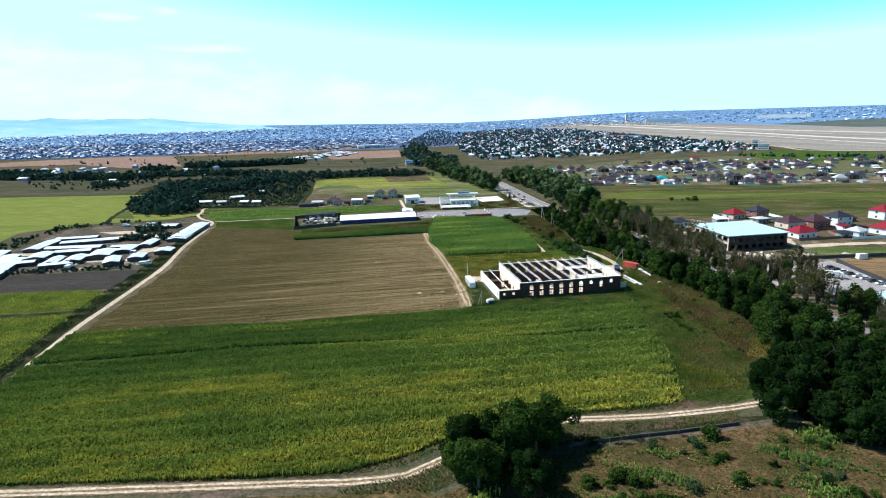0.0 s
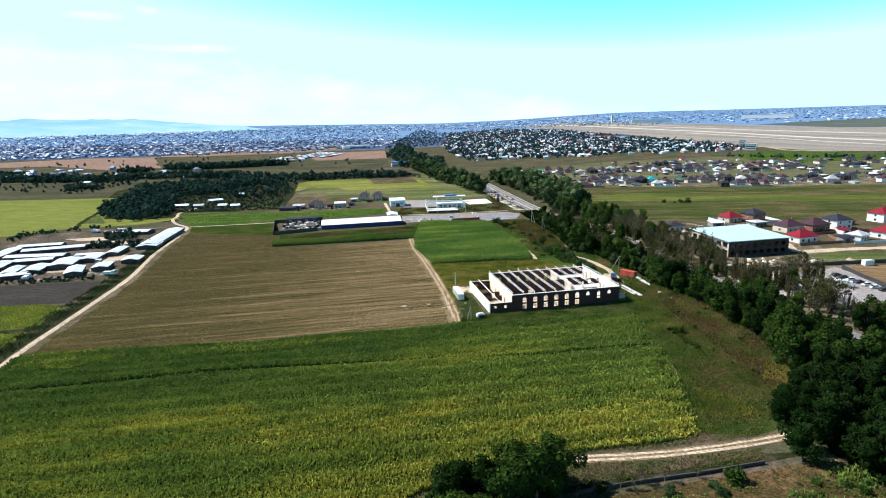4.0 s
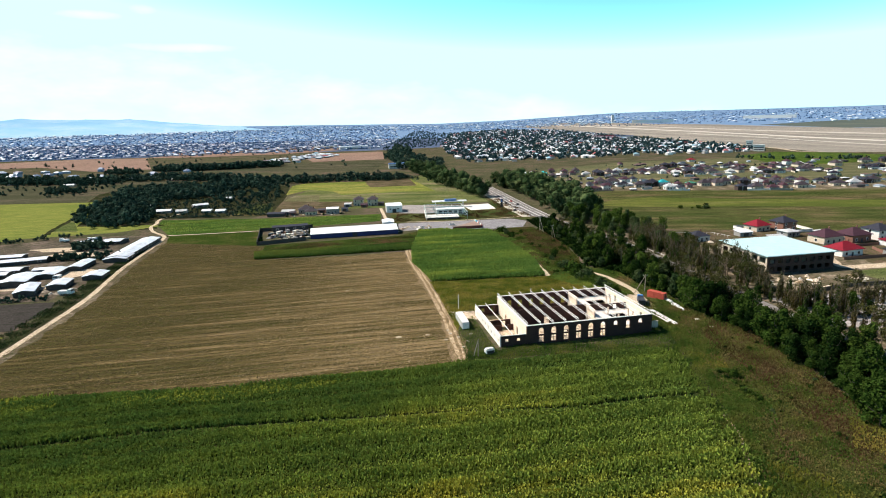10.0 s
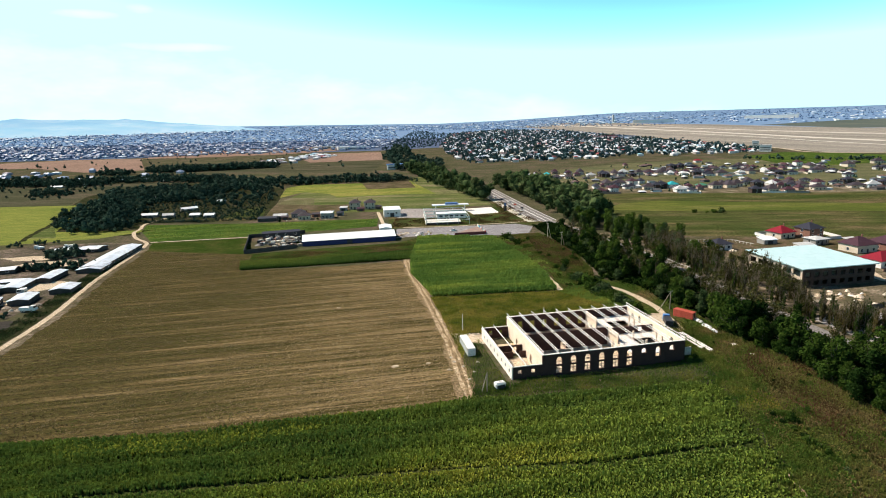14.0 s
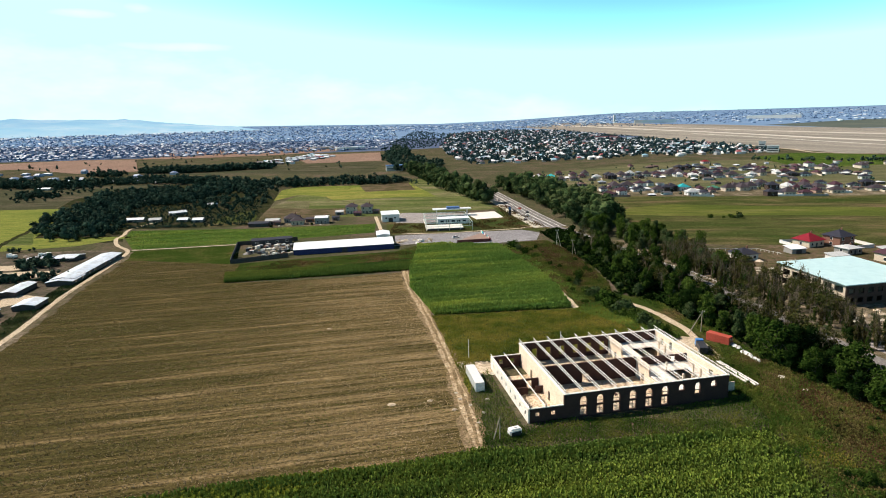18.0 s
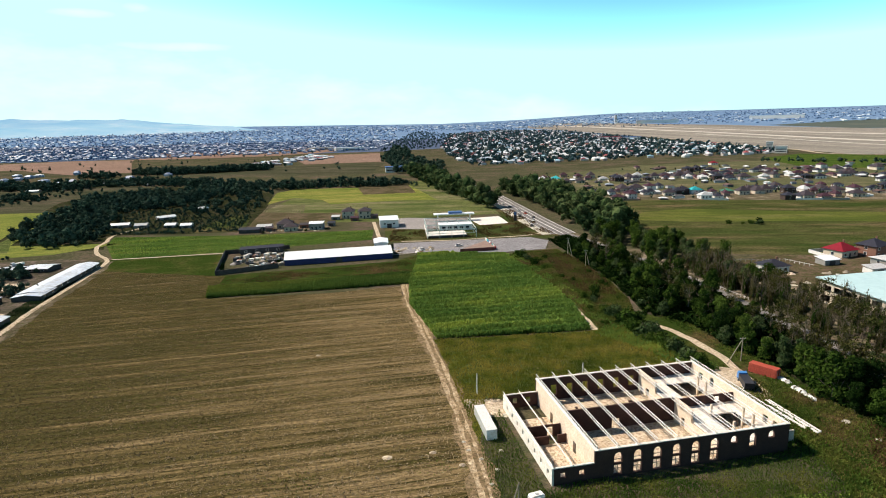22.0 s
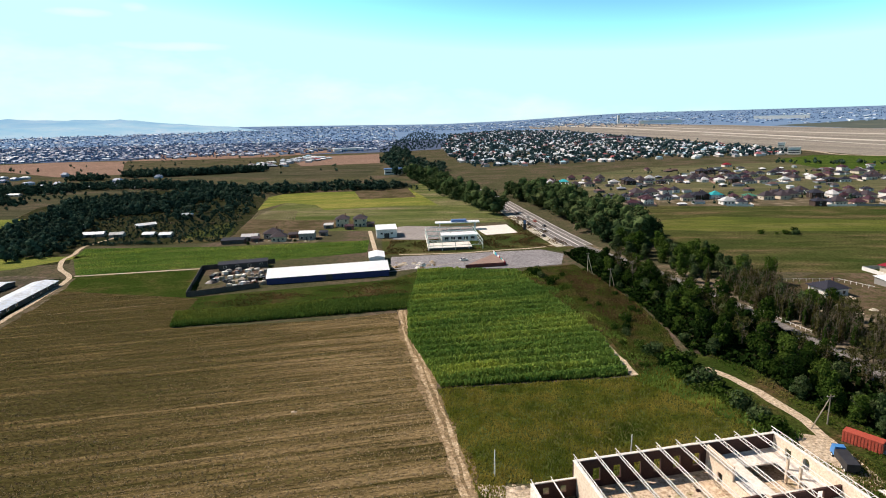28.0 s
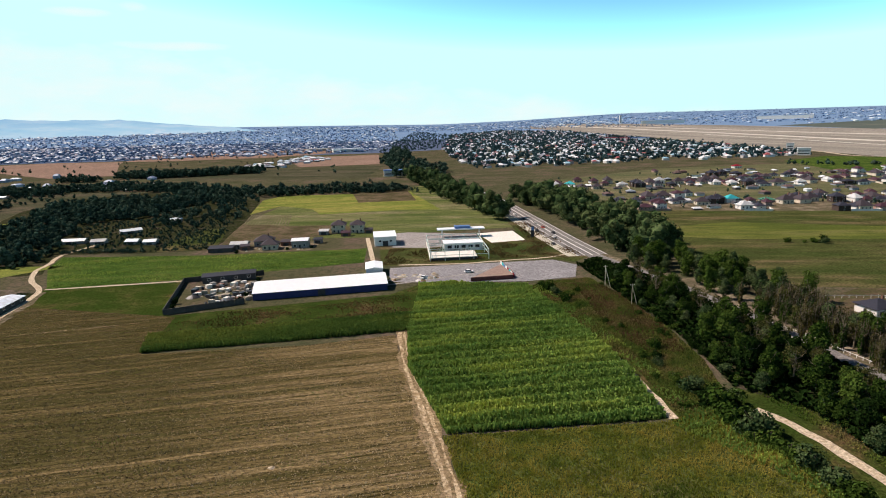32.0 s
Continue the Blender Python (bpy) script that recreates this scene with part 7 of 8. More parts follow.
woods("village_trees", [(150, 640), (560, 580), (700, 800), (330, 960), (120, 900)], 140, (3, 6), "leaf_far", "small trees among the houses", 11, 24, 0.5)
woods("field_trees", [(-1000, 1330), (-800, 1560), (-480, 1900), (-330, 1760), (-300, 1250), (-150, 1240), (-120, 1050), (-520, 1060), (-700, 1180)], 70, (5, 11), "leaf_far", "lone trees in the reddish fields", 44, 24, 0.8)
woods("meadow_trees", [(-120, 830), (-40, 850), (20, 760), (40, 640), (30, 640), (5, 740), (-50, 825), (-180, 812)], 70, (2, 6), "leaf_far", "bushes and small trees along the meadow edge", 45, 40, 0.45)
woods("farm_south_hedge", [(-176, 298), (-242, 290), (-330, 280), (-330, 285), (-242, 295), (-178, 303)], 160, (1.5, 3.5), "leaf_far", "dark hedge along the south of the farm", 33, 30, 0.35, 2)
woods("farm_hedge", [(-300, 335), (-286, 338), (-302, 432), (-256, 455), (-256, 460), (-310, 438)], 70, (3, 5), "leaf_far", "dark hedge round the farm", 12, 40, 0.4)
woods("farm_trees", [(-231, 379), (-191, 376), (-194, 390), (-232, 386)], 50, (3.5, 6), "leaf_far", "row of green farmyard trees", 14, 50, 0.4, 2)
woods("farm_copse", [(-234, 405), (-214, 408), (-216, 424), (-236, 418)], 45, (4, 7), "leaf_far", "small copse in the farmyard", 15, 60, 0.4, 2)


# hills on the western skyline
def hills():
    verts, faces, n = [], [], 90
    for i in range(n + 1):
        az = -75 + 58.0 * i / n
        e = float(np.interp(az, (-75, -45, -37, -33, -27.5, -24, -20, -17), (1.3, 1.3, 1.22, 1.2, 1.08, 0.72, 0.36, 0.0)))
        e = max(0.0, e + 0.12 * noise.noise(Vector((az * 0.35, 0, 3))) + 0.05 * noise.noise(Vector((az * 1.3, 0, 9))))
        for k in range(7):
            u = k / 6
            r = 3900 + 700 * u
            a = radians(az + 0.6 * noise.noise(Vector((az * 0.5, u * 4, 1))))
            x, y = r * math.sin(a), 100 + r * math.cos(a)
            top = 71 + 4600 * math.tan(radians(e))
            z = gz(x, y) - 4 + max(0.0, (top - gz(x, y))) * (u ** 0.9) * (1 + 0.12 * noise.noise(Vector((az * 0.8, u * 5, 2))))
            verts.append((x, y, z))
    for i in range(n):
        for k in range(6):
            a = i * 7 + k
            faces.append((a, a + 7, a + 8, a + 1))
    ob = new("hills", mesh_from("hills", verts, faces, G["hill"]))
    for p in ob.data.polygons:
        p.use_smooth = True
    tagged(ob, "grassy hills on the skyline, haze added as glow", "hills", kind="structure")


# haze before the hills is painted in as blue emission
G["hill"] = hazy("hill_grass_haze_glow", [(0.34, (0.10, 0.15, 0.11)), (0.5, (0.19, 0.21, 0.13)), (0.64, (0.28, 0.25, 0.16))], (0.17, 0.36, 0.58), 0.005, (0.12, 0.17, 0.13), 0.02)
hills()



# ---------------------------------------------------------------- vehicles, containers, poles, site clutter
def wheel(parent, x, y, r, w):
    bm = bmesh.new()
    bmesh.ops.create_cone(bm, cap_ends=True, segments=14, radius1=r, radius2=r, depth=w, matrix=pose(x, y, r, 90, 0, 0))
    wh = part("wheel", bm, G["rubber"], parent)
    bm = bmesh.new()
    bmesh.ops.create_cone(bm, cap_ends=True, segments=10, radius1=r * 0.55, radius2=r * 0.55, depth=w + 0.04, matrix=pose(x, y, r, 90, 0, 0))
    part("rim", bm, G["steel"], wh)


def loft(bm, sections):
    """A closed body through rectangular sections (x, half width, z0, z1)."""
    rings = [[bm.verts.new(p) for p in ((x, -w, a), (x, w, a), (x, w * 0.94, b), (x, -w * 0.94, b))] for x, w, a, b in sections]
    for p, q in zip(rings, rings[1:]):
        for k in range(4):
            bm.faces.new((p[k], q[k], q[(k + 1) % 4], p[(k + 1) % 4]))
    bm.faces.new(rings[0])
    bm.faces.new(rings[-1][::-1])
    bmesh.ops.recalc_face_normals(bm, faces=bm.faces[:])


def car(m, key, label, group="parked cars"):
    e = thing("car", m, label, "car", group)
    bm = bmesh.new()
    loft(bm, [(-2.2, 0.78, 0.4, 0.75), (-2.0, 0.86, 0.28, 0.95), (-0.9, 0.88, 0.26, 1.0), (0.9, 0.88, 0.26, 0.98), (1.9, 0.86, 0.28, 0.82), (2.2, 0.76, 0.4, 0.62)])
    part("body", bm, G[key], e)
    bm = bmesh.new()
    loft(bm, [(-1.7, 0.74, 0.95, 1.0), (-1.1, 0.72, 0.95, 1.42), (0.4, 0.72, 0.95, 1.44), (1.1, 0.74, 0.95, 1.0)])
    cab = part("cabin", bm, G["glass"], e)
    part("roof", boxes((-1.1, -0.66, 1.43, 0.4, 0.66, 1.49)), G[key], cab)
    for x in (-1.35, 1.35):
        for y in (-0.8, 0.8):
            wheel(e, x, y, 0.33, 0.2)
    for y in (-0.6, 0.6):
        part("headlight", boxes((2.12, y - 0.18, 0.55, 2.24, y + 0.18, 0.7)), G["white_paint"], e)
    return e


def truck(m, cab_key, bed_key, label, length=7.5, box_h=2.4):
    e = thing("truck", m, label, "truck")
    part("chassis", boxes((-length / 2, -0.5, 0.6, length / 2, 0.5, 0.85)), G["dark"], e)
    bm = bmesh.new()
    x = length / 2
    loft(bm, [(x - 2.0, 1.12, 0.7, 2.7), (x - 0.6, 1.12, 0.7, 2.7), (x - 0.15, 1.1, 0.7, 1.7), (x, 1.05, 0.8, 1.6)])
    cb = part("cab", bm, G[cab_key], e)
    part("windscreen", boxes((x - 0.62, -0.95, 1.75, x - 0.2, 0.95, 2.5)), G["glass"], cb)
    part("cargo_body", boxes((-length / 2, -1.2, 0.9, x - 2.2, 1.2, 0.9 + box_h)), G[bed_key], e)
    for wx in (-length / 2 + 1.0, -length / 2 + 2.1, x - 1.2):
        for wy in (-1.0, 1.0):
            wheel(e, wx, wy, 0.5, 0.3)
    return e


def container(m, key, label, length=12.2, category="container", name="shipping_container"):
    """A ribbed steel box standing on its sills."""
    e = thing(name, m, label, category)
    w, h = 1.22, 2.6
    part("body", boxes((-length / 2, -w, 0.12, length / 2, w, h)), G[key], e)
    part("roof", boxes((-length / 2 - 0.03, -w - 0.03, h, length / 2 + 0.03, w + 0.03, h + 0.08)), G[key], e)
    rib = boxes((-0.06, -0.05, 0.2, 0.06, 0.05, h - 0.1))
    me = bpy.data.meshes.new("rib")
    rib.to_mesh(me)
    rib.free()
    me.materials.append(G[key])
    n = int(length / 0.6)
    for i in range(n):
        for y in (-w - 0.03, w + 0.03):
            part("rib", me, None, e, "", pose(-length / 2 + (i + 0.5) * length / n, y, 0))
    for y in (-0.6, 0.6):
        d = part("door", boxes((length / 2, y - 0.58, 0.2, length / 2 + 0.08, y + 0.58, h - 0.08)), G[key], e)
        part("lock_bar", boxes((length / 2 + 0.08, y - 0.05, 0.3, length / 2 + 0.13, y + 0.05, h - 0.2)), G["steel"], d)
    for x in (-length / 2 + 0.3, length / 2 - 0.3):
        part("sill", boxes((x - 0.2, -w, 0, x + 0.2, w, 0.12)), G["dark"], e)
    return e


def pole(m, h, label, brace=None, arm=False, key="wood"):
    e = thing("utility_pole", m, label, "pole")
    bm = bmesh.new()
    tube(bm, [(0, 0, -0.2), (0, 0, h * 0.5), (0.05, 0, h)], [0.17, 0.14, 0.11], 8)
    part("post", bm, G[key], e)
    if brace:
        bm = bmesh.new()
        tube(bm, [(brace[0], brace[1], -0.2), (0, 0, h * 0.92)], [0.15, 0.12], 8)
        part("brace", bm, G[key], e)
    if arm:
        part("crossarm", boxes((-0.9, -0.06, h - 0.6, 0.9, 0.06, h - 0.45)), G[key], e)
        for x in (-0.75, 0.0, 0.75):
            bm = bmesh.new()
            bmesh.ops.create_cone(bm, cap_ends=True, segments=8, radius1=0.07, radius2=0.05, depth=0.22, matrix=pose(x, 0, h - 0.34))
            part("insulator", bm, G["white_paint"], e)
    return e


def heap(name, x, y, r, h, key, label, seed, category="heap"):
    """A rough mound."""
    verts, faces, n = [(x, y, h)], [], 14
    for j, q in enumerate((0.35, 0.7, 1.0)):
        for k in range(n):
            a = 2 * math.pi * k / n
            rr = r * q * (1 + 0.3 * noise.noise(Vector((math.cos(a) * 2, math.sin(a) * 2, seed + j))))
            verts.append((x + rr * math.cos(a), y + rr * math.sin(a) * 0.8, max(-0.05, h * (1 - q ** 1.4) * (1 + 0.4 * noise.noise(Vector((a * 2, j, seed)))))))
    for k in range(n):
        faces.append((0, 1 + k, 1 + (k + 1) % n))
        for j in range(2):
            a, b = 1 + j * n, 1 + (j + 1) * n
            faces.append((a + k, b + k, b + (k + 1) % n, a + (k + 1) % n))
    return tagged(new(name, mesh_from(name, verts, faces, G[key])), label, category)


container(pose(4.9, 253.4, 0, 0, 0, 100), "white_paint", "long white steel container beside the field track", 12.2)
container(pose(84.6, 277.6, 0, 0, 0, -52), "red_paint", "faded red steel container by the sandy track", 7.4)
tank = thing("water_tank", pose(12.4, 225.0, 0, 0, 0, 20), "small white box-shaped cistern with a dark front", "tank")
bm = boxes((-1.5, -0.95, 0.35, 1.5, 0.95, 1.9))
bmesh.ops.bevel(bm, geom=bm.edges[:], offset=0.28, segments=3, affect="EDGES")
part("body", bm, G["white_paint"], tank)
bm = bmesh.new()
bmesh.ops.create_cone(bm, cap_ends=True, segments=12, radius1=0.3, radius2=0.28, depth=0.25, matrix=pose(0, 0, 2.0))
part("lid", bm, G["steel"], tank)
part("front", boxes((-1.2, -1.02, 0.5, 1.2, -0.96, 1.3)), G["dark"], tank, "dark front panel")
part("cradle", boxes((-1.2, -0.8, 0, 1.2, 0.8, 0.34)), G["dark"], tank)
pole(pose(8.8, 223.4, 0), 5.6, "leaning grey pole with a strut beside the hall", (-1.6, -0.6))
pole(pose(83.0, 287.0, 0), 7.5, "grey pole with a long strut by the track", (-5.2, -2.0), True)
pole(pose(4.0, 270.5, 0), 6.0, "thin grey pole behind the hall", None, False, "steel")
pole(pose(33.0, 274.0, 0), 6.5, "thin grey pole behind the hall wall", None, False, "steel")
pole(pose(62.9, 430.0, 0), 9.5, "pale concrete pole with a strut near the road", (2.0, -1.5), True, "concrete")
pole(pose(66.0, 404.0, 0), 8.5, "pale wooden pole with a strut in the scrub", (1.8, -1.2), True)
truck(pose(76.0, 271.2, 0, 0, 0, 78), "blue_paint", "dark", "parked truck with a blue cab and dark bed", 8.0, 1.5)
for i, (x0, y0, x1, y1) in enumerate(((76.5, 262.0, 79.5, 246.0), (77.3, 262.0, 80.4, 246.4), (75.6, 259.0, 78.0, 248.0))):
    e = thing("steel_beam", pose(x0, y0, 0.02), "long white steel beam lying on the ground", "beam", "lying beams")
    bm = bmesh.new()
    beam(bm, (0, 0, 0.25), (x1 - x0, y1 - y0, 0.25), 0.24)
    part("bar", bm, G["steel"], e)
rnd = random.Random(8)
for i, (x, y, r, h) in enumerate(((89.4, 251.0, 1.2, 0.5), (91, 243, 1.0, 0.4))):
    heap("mound", x, y, r, h, "concrete", "low white rubble heap in the grass", i)
for i in range(26):
    x, y = rnd.uniform(0.5, 10.5), rnd.uniform(258.5, 267.5)
    heap("mound", x, y, rnd.uniform(0.4, 1.1), rnd.uniform(0.2, 0.6), rnd.choice(("concrete", "path", "wood", "block")), "small heap of pale building rubble", 20 + i)
for i, (x, y) in enumerate(((3, 240), (6, 236), (4.4, 231), (7.5, 243), (-0.5, 247), (0.4, 243.5))):
    heap("mound", x, y, 0.7, 0.35, "concrete", "small pale rubble heap in the weeds", 60 + i)
for i, (x, y, r) in enumerate(((-17.5, 241.5, 1.3), (-7.5, 243, 0.9), (-44.6, 300.3, 0.9), (-1.2, 238, 0.8))):
    heap("mound", x, y, r, 0.4, "path", "small pale heap of straw on the stubble", 80 + i)



def bundle(x, y, rz, length, width, h, seed):
    """A long bundle wrapped in crumpled white sheet."""
    rd, nx, ny = random.Random(seed), 14, 7
    e = thing("wrapped_bundle", pose(x, y, 0, 0, 0, rz), "long bundle wrapped in crumpled white sheet", "bundle", "wrapped bundles")
    verts, faces = [], []
    for i in range(nx + 1):
        u = i / nx
        k = min(1.0, 6 * u, 6 * (1 - u)) ** 0.5
        for j in range(ny + 1):
            a = math.pi * j / ny
            r = 1 + rd.uniform(-0.16, 0.16)
            verts.append(((u - 0.5) * length + rd.uniform(-0.1, 0.1), -math.cos(a) * width / 2 * r * (0.6 + 0.4 * k), max(0.0, math.sin(a) * h * r * k)))
    for i in range(nx):
        for j in range(ny):
            q = i * (ny + 1) + j
            faces.append((q, q + 1, q + ny + 2, q + ny + 1))
    part("sheet", mesh_from("sheet", verts, faces, G["white_paint"]), None, e)
    for u in (-0.25, 0.2):
        part("strap", boxes((u * length - 0.06, -width * 0.54, 0, u * length + 0.06, width * 0.54, h * 1.06)), G["wood"], e)


bundle(87.7, 273.2, 105, 4.4, 1.3, 0.8, 1)
bundle(88.0, 267.0, 100, 5.0, 1.5, 0.9, 2)
bundle(88.6, 263.0, 96, 3.6, 1.2, 0.7, 3)
lw = thing("low_wall", pose(0, 0, 0), "low dark concrete wall beside the overgrown lane", "wall")
LOW = [(24, 118.6), (36, 121.4), (50, 123.8), (66, 127.2)]
for (x0, y0), (x1, y1) in zip(LOW, LOW[1:]):
    L = math.hypot(x1 - x0, y1 - y0)
    for i in range(4):
        part("panel", boxes((i * L / 4 + 0.02, -0.15, 0, (i + 1) * L / 4 - 0.02, 0.15, 0.75)), G["wall_dark"], lw, "", pose(x0, y0, 0, 0, 0, math.degrees(math.atan2(y1 - y0, x1 - x0))))
# junk in the warehouse yard
for i in range(70):
    u, v = rnd.uniform(-28, -2), rnd.uniform(2, 36)
    x, y = -90.5 + u * 0.98 - (v - 20) * 0.19, 427 + (u + 15) * 0.19 + (v - 8) * 0.95
    w0, d0, h0 = rnd.uniform(1.0, 3.6), rnd.uniform(0.9, 2.6), rnd.uniform(0.4, 1.9)
    if i % 7:
        e = thing("material_stack", pose(x, y, 0, 0, 0, rnd.uniform(0, 90)), "stack of pale building materials in the walled yard", "stack", "yard stacks")
        k = rnd.choice(("concrete", "white_paint", "wood", "dark", "dark", "slab", "wall_brick", "wall_grey", "wood"))
        part("pallet", boxes((-w0 / 2, -d0 / 2, 0, w0 / 2, d0 / 2, 0.14)), G["wood"], e)
        part("load", boxes((-w0 / 2 + 0.05, -d0 / 2 + 0.05, 0.14, w0 / 2 - 0.05, d0 / 2 - 0.05, 0.14 + h0)), G[k], e)
    else:
        heap("mound", x, y, w0 * 0.9, h0, rnd.choice(("concrete", "dark", "slab", "wood")), "heap of scrap in the walled yard", 100 + i)
shed("yard_shelter", pose(-110, 459, 0, 0, 0, 16), 24, 5, 3.0, 0.6, "dark", "roof_grey", "low dark lean-to along the yard wall", "shelter", "mono")
for x, y in ((-92, 421), (-91, 428), (-93, 445), (-94, 452), (-117, 413), (-120, 422)):
    SHRUB.put(x, y, 0.9, 2, 1.5)
for i in range(24):
    heap("mound", rnd.uniform(-31, -10), rnd.uniform(447.5, 461), rnd.uniform(0.8, 2.2), rnd.uniform(0.4, 1.3), rnd.choice(("concrete", "path", "wood", "brown_path", "slab")), "heap of building rubble on the gravel", 200 + i)


for i in range(18):
    heap("mound", rnd.uniform(-141, -86), rnd.uniform(524, 532), rnd.uniform(0.6, 1.8), rnd.uniform(0.3, 1.0), rnd.choice(("concrete", "wood", "dark", "brown_path", "wall_brick")), "heap of rubble and scrap in a house yard", 500 + i)
for x, y, rz, w0, d0, wl, rf in ((-139, 527, 5, 14, 6, "wall_dark", "roof_grey"), (-126, 530, 12, 5, 4, "wall_brick", "roof_brown"), (-104, 541, 8, 6, 5, "wall_brick", "roof_brown"), (-85, 545, 0, 5, 4, "wall_grey", "roof_grey"), (-71, 566, 4, 6, 4, "wall_brick", "roof_maroon"), (-87, 574, 0, 6, 5, "wall_grey", "roof_pale"), (-57, 575, 0, 5, 4, "wall_brick", "roof_brown")):
    shed("outbuilding", pose(x, y, 0, 0, 0, rz), w0, d0, 2.3, 0.7, wl, rf, "low outbuilding in a house yard", "shed", "mono", False)
for x, y in ((-100, 527), (-86, 530), (-107, 552), (-122, 552), (-73, 571), (-84, 588), (-58, 590), (-128, 521)):
    SHRUB.put(x, y, rnd.uniform(0.5, 0.9), 2)


# filling station under construction
def station():
    e = thing("filling_station", pose(-13.5, 486, 0, 0, 0, 4), "bare grey-green steel frame of a new station", "frame")
    xs, ys = (0, 7.7, 15.4, 23, 31), (0, 16, 32, 46)
    for x in xs:
        for y in ys:
            part("post", boxes((x - 0.16, y - 0.16, 0, x + 0.16, y + 0.16, 5.2)), G["frame_green"], e)
    for y in ys:
        part("beam", boxes((0, y - 0.14, 5.2, 31, y + 0.14, 5.55)), G["frame_green"], e)
        part("rail", boxes((0, y - 0.1, 2.9, 31, y + 0.1, 3.15)), G["frame_green"], e)
    for x in (0, 31):
        part("beam", boxes((x - 0.14, 0.15, 5.2, x + 0.14, 45.85, 5.55)), G["frame_green"], e)
        part("rail", boxes((x - 0.1, 0.15, 2.9, x + 0.1, 45.85, 3.15)), G["frame_green"], e)
    p = thing("station_plinth", pose(-13.5, 486, 0, 0, 0, 4), "white concrete plinth of the station, dark in front", "plinth")
    part("slab", boxes((0.4, 0.5, 1.5, 25, 15, 1.8)), G["slab"], p, "white slab top")
    # solid dark wall imitates the shade in the openings below the slab
    part("front_wall", boxes((0.6, 0.7, 0, 24.8, 1.1, 1.5)), G["dark"], p, "dark wall in place of shaded openings")
    part("side_wall", boxes((0.6, 1.1, 0, 1.0, 14.8, 1.5)), G["slab"], p)
    part("side_wall", boxes((24.4, 1.1, 0, 24.8, 14.8, 1.5)), G["slab"], p)
    part("upper_wall", boxes((-0.3, 0.4, 0, 0.2, 46, 1.3)), G["slab"], p)
    b = thing("station_kiosk", pose(-6, 512, 0, 0, 0, 4), "long white single-storey kiosk with glazed front", "kiosk")
    part("wall", boxes((0, 0, 0, 22, 9, 3.8)), G["white_paint"], b)
    part("roof", boxes((-0.4, -0.4, 3.8, 22.4, 9.4, 4.1)), G["roof_white"], b)
    for x in (2, 6, 10, 14, 18):
        window_at(b, x + 1, 0, 0.8, 2.4, 2.0)
    c = thing("pump_canopy", pose(-10, 548, 0, 0, 0, 4), "flat white canopy with a blue box on top", "canopy")
    part("roof", boxes((0, 0, 5.0, 30, 7, 5.6)), G["roof_white"], c)
    part("blue_box", boxes((11, 1, 5.6, 21, 6, 7.0)), G["roof_blue"], c, "blue roof box")
    for x in (3, 27):
        for y in (1.2, 5.8):
            part("post", boxes((x - 0.2, y - 0.2, 0, x + 0.2, y + 0.2, 5.0)), G["white_paint"], c)
    s = thing("price_sign", pose(49.3, 543.4, 0, 0, 0, -15), "tall dark sign pillar beside the road", "sign")
    part("pillar", boxes((-0.9, -0.3, 0, 0.9, 0.3, 7.0)), G["dark"], s)
    part("panel", boxes((-0.7, -0.36, 4.4, 0.7, 0.36, 6.6)), G["roof_blue"], s, "blue top panel")


G["frame_green"] = mat("pale_grey_green_steel", [(0.3, (0.44, 0.52, 0.49)), (0.7, (0.58, 0.65, 0.62))], 1.0, rough=0.5, world=False)
station()
pd = thing("low_platform", pose(0, 0, 0), "low brown walled platform with a pinkish top", "platform")
bm = bmesh.new()
pl = [(5.6, 444.4), (25.3, 447.2), (26.2, 458), (22.5, 475)]
lo = [bm.verts.new((x, y, 0)) for x, y in pl]
up = [bm.verts.new((x, y, z)) for (x, y), z in zip(pl, (1.5, 1.5, 1.1, 0.2))]
bm.faces.new(up)
for k in range(4):
    bm.faces.new((lo[k], lo[(k + 1) % 4], up[(k + 1) % 4], up[k]))
bmesh.ops.recalc_face_normals(bm, faces=bm.faces[:])
G["pink_slab"] = mat("pinkish_paving", [(0.3, (0.24, 0.16, 0.13)), (0.7, (0.34, 0.24, 0.20))], 0.3, (0.2, 0.13, 0.11), 1.5, world=False)
G["maroon_wall"] = mat("maroon_wall_paint", [(0.3, (0.13, 0.04, 0.04)), (0.7, (0.20, 0.07, 0.06))], 0.5, world=False)
part("deck", bm, G["pink_slab"], pd)
part("front_wall", boxes((0, -0.25, 0, 19.9, -0.02, 1.9)), G["maroon_wall"], pd, "dark maroon front wall", pose(5.6, 444.4, 0, 0, 0, 8.1))
for i, k in enumerate(("roof_red", "white_paint", "roof_teal", "roof_red", "white_paint", "roof_blue", "roof_teal", "white_paint")):
    part("wall_panel", boxes((0.05 + 3.5 * i, -0.12, 0, 3.4 + 3.5 * i, 0.12, 1.7)), G[k], pd, "painted panel" if i == 0 else "", pose(26.0, 448.5, 0, 0, 0, 97.5))
car(pose(5.4, 460.5, 0.08, 0, 0, 15), "white_paint", "white car parked on the gravel yard")
car(pose(-16, 452, 0.08, 0, 0, 60), "white_paint", "white car among the rubble on the gravel")
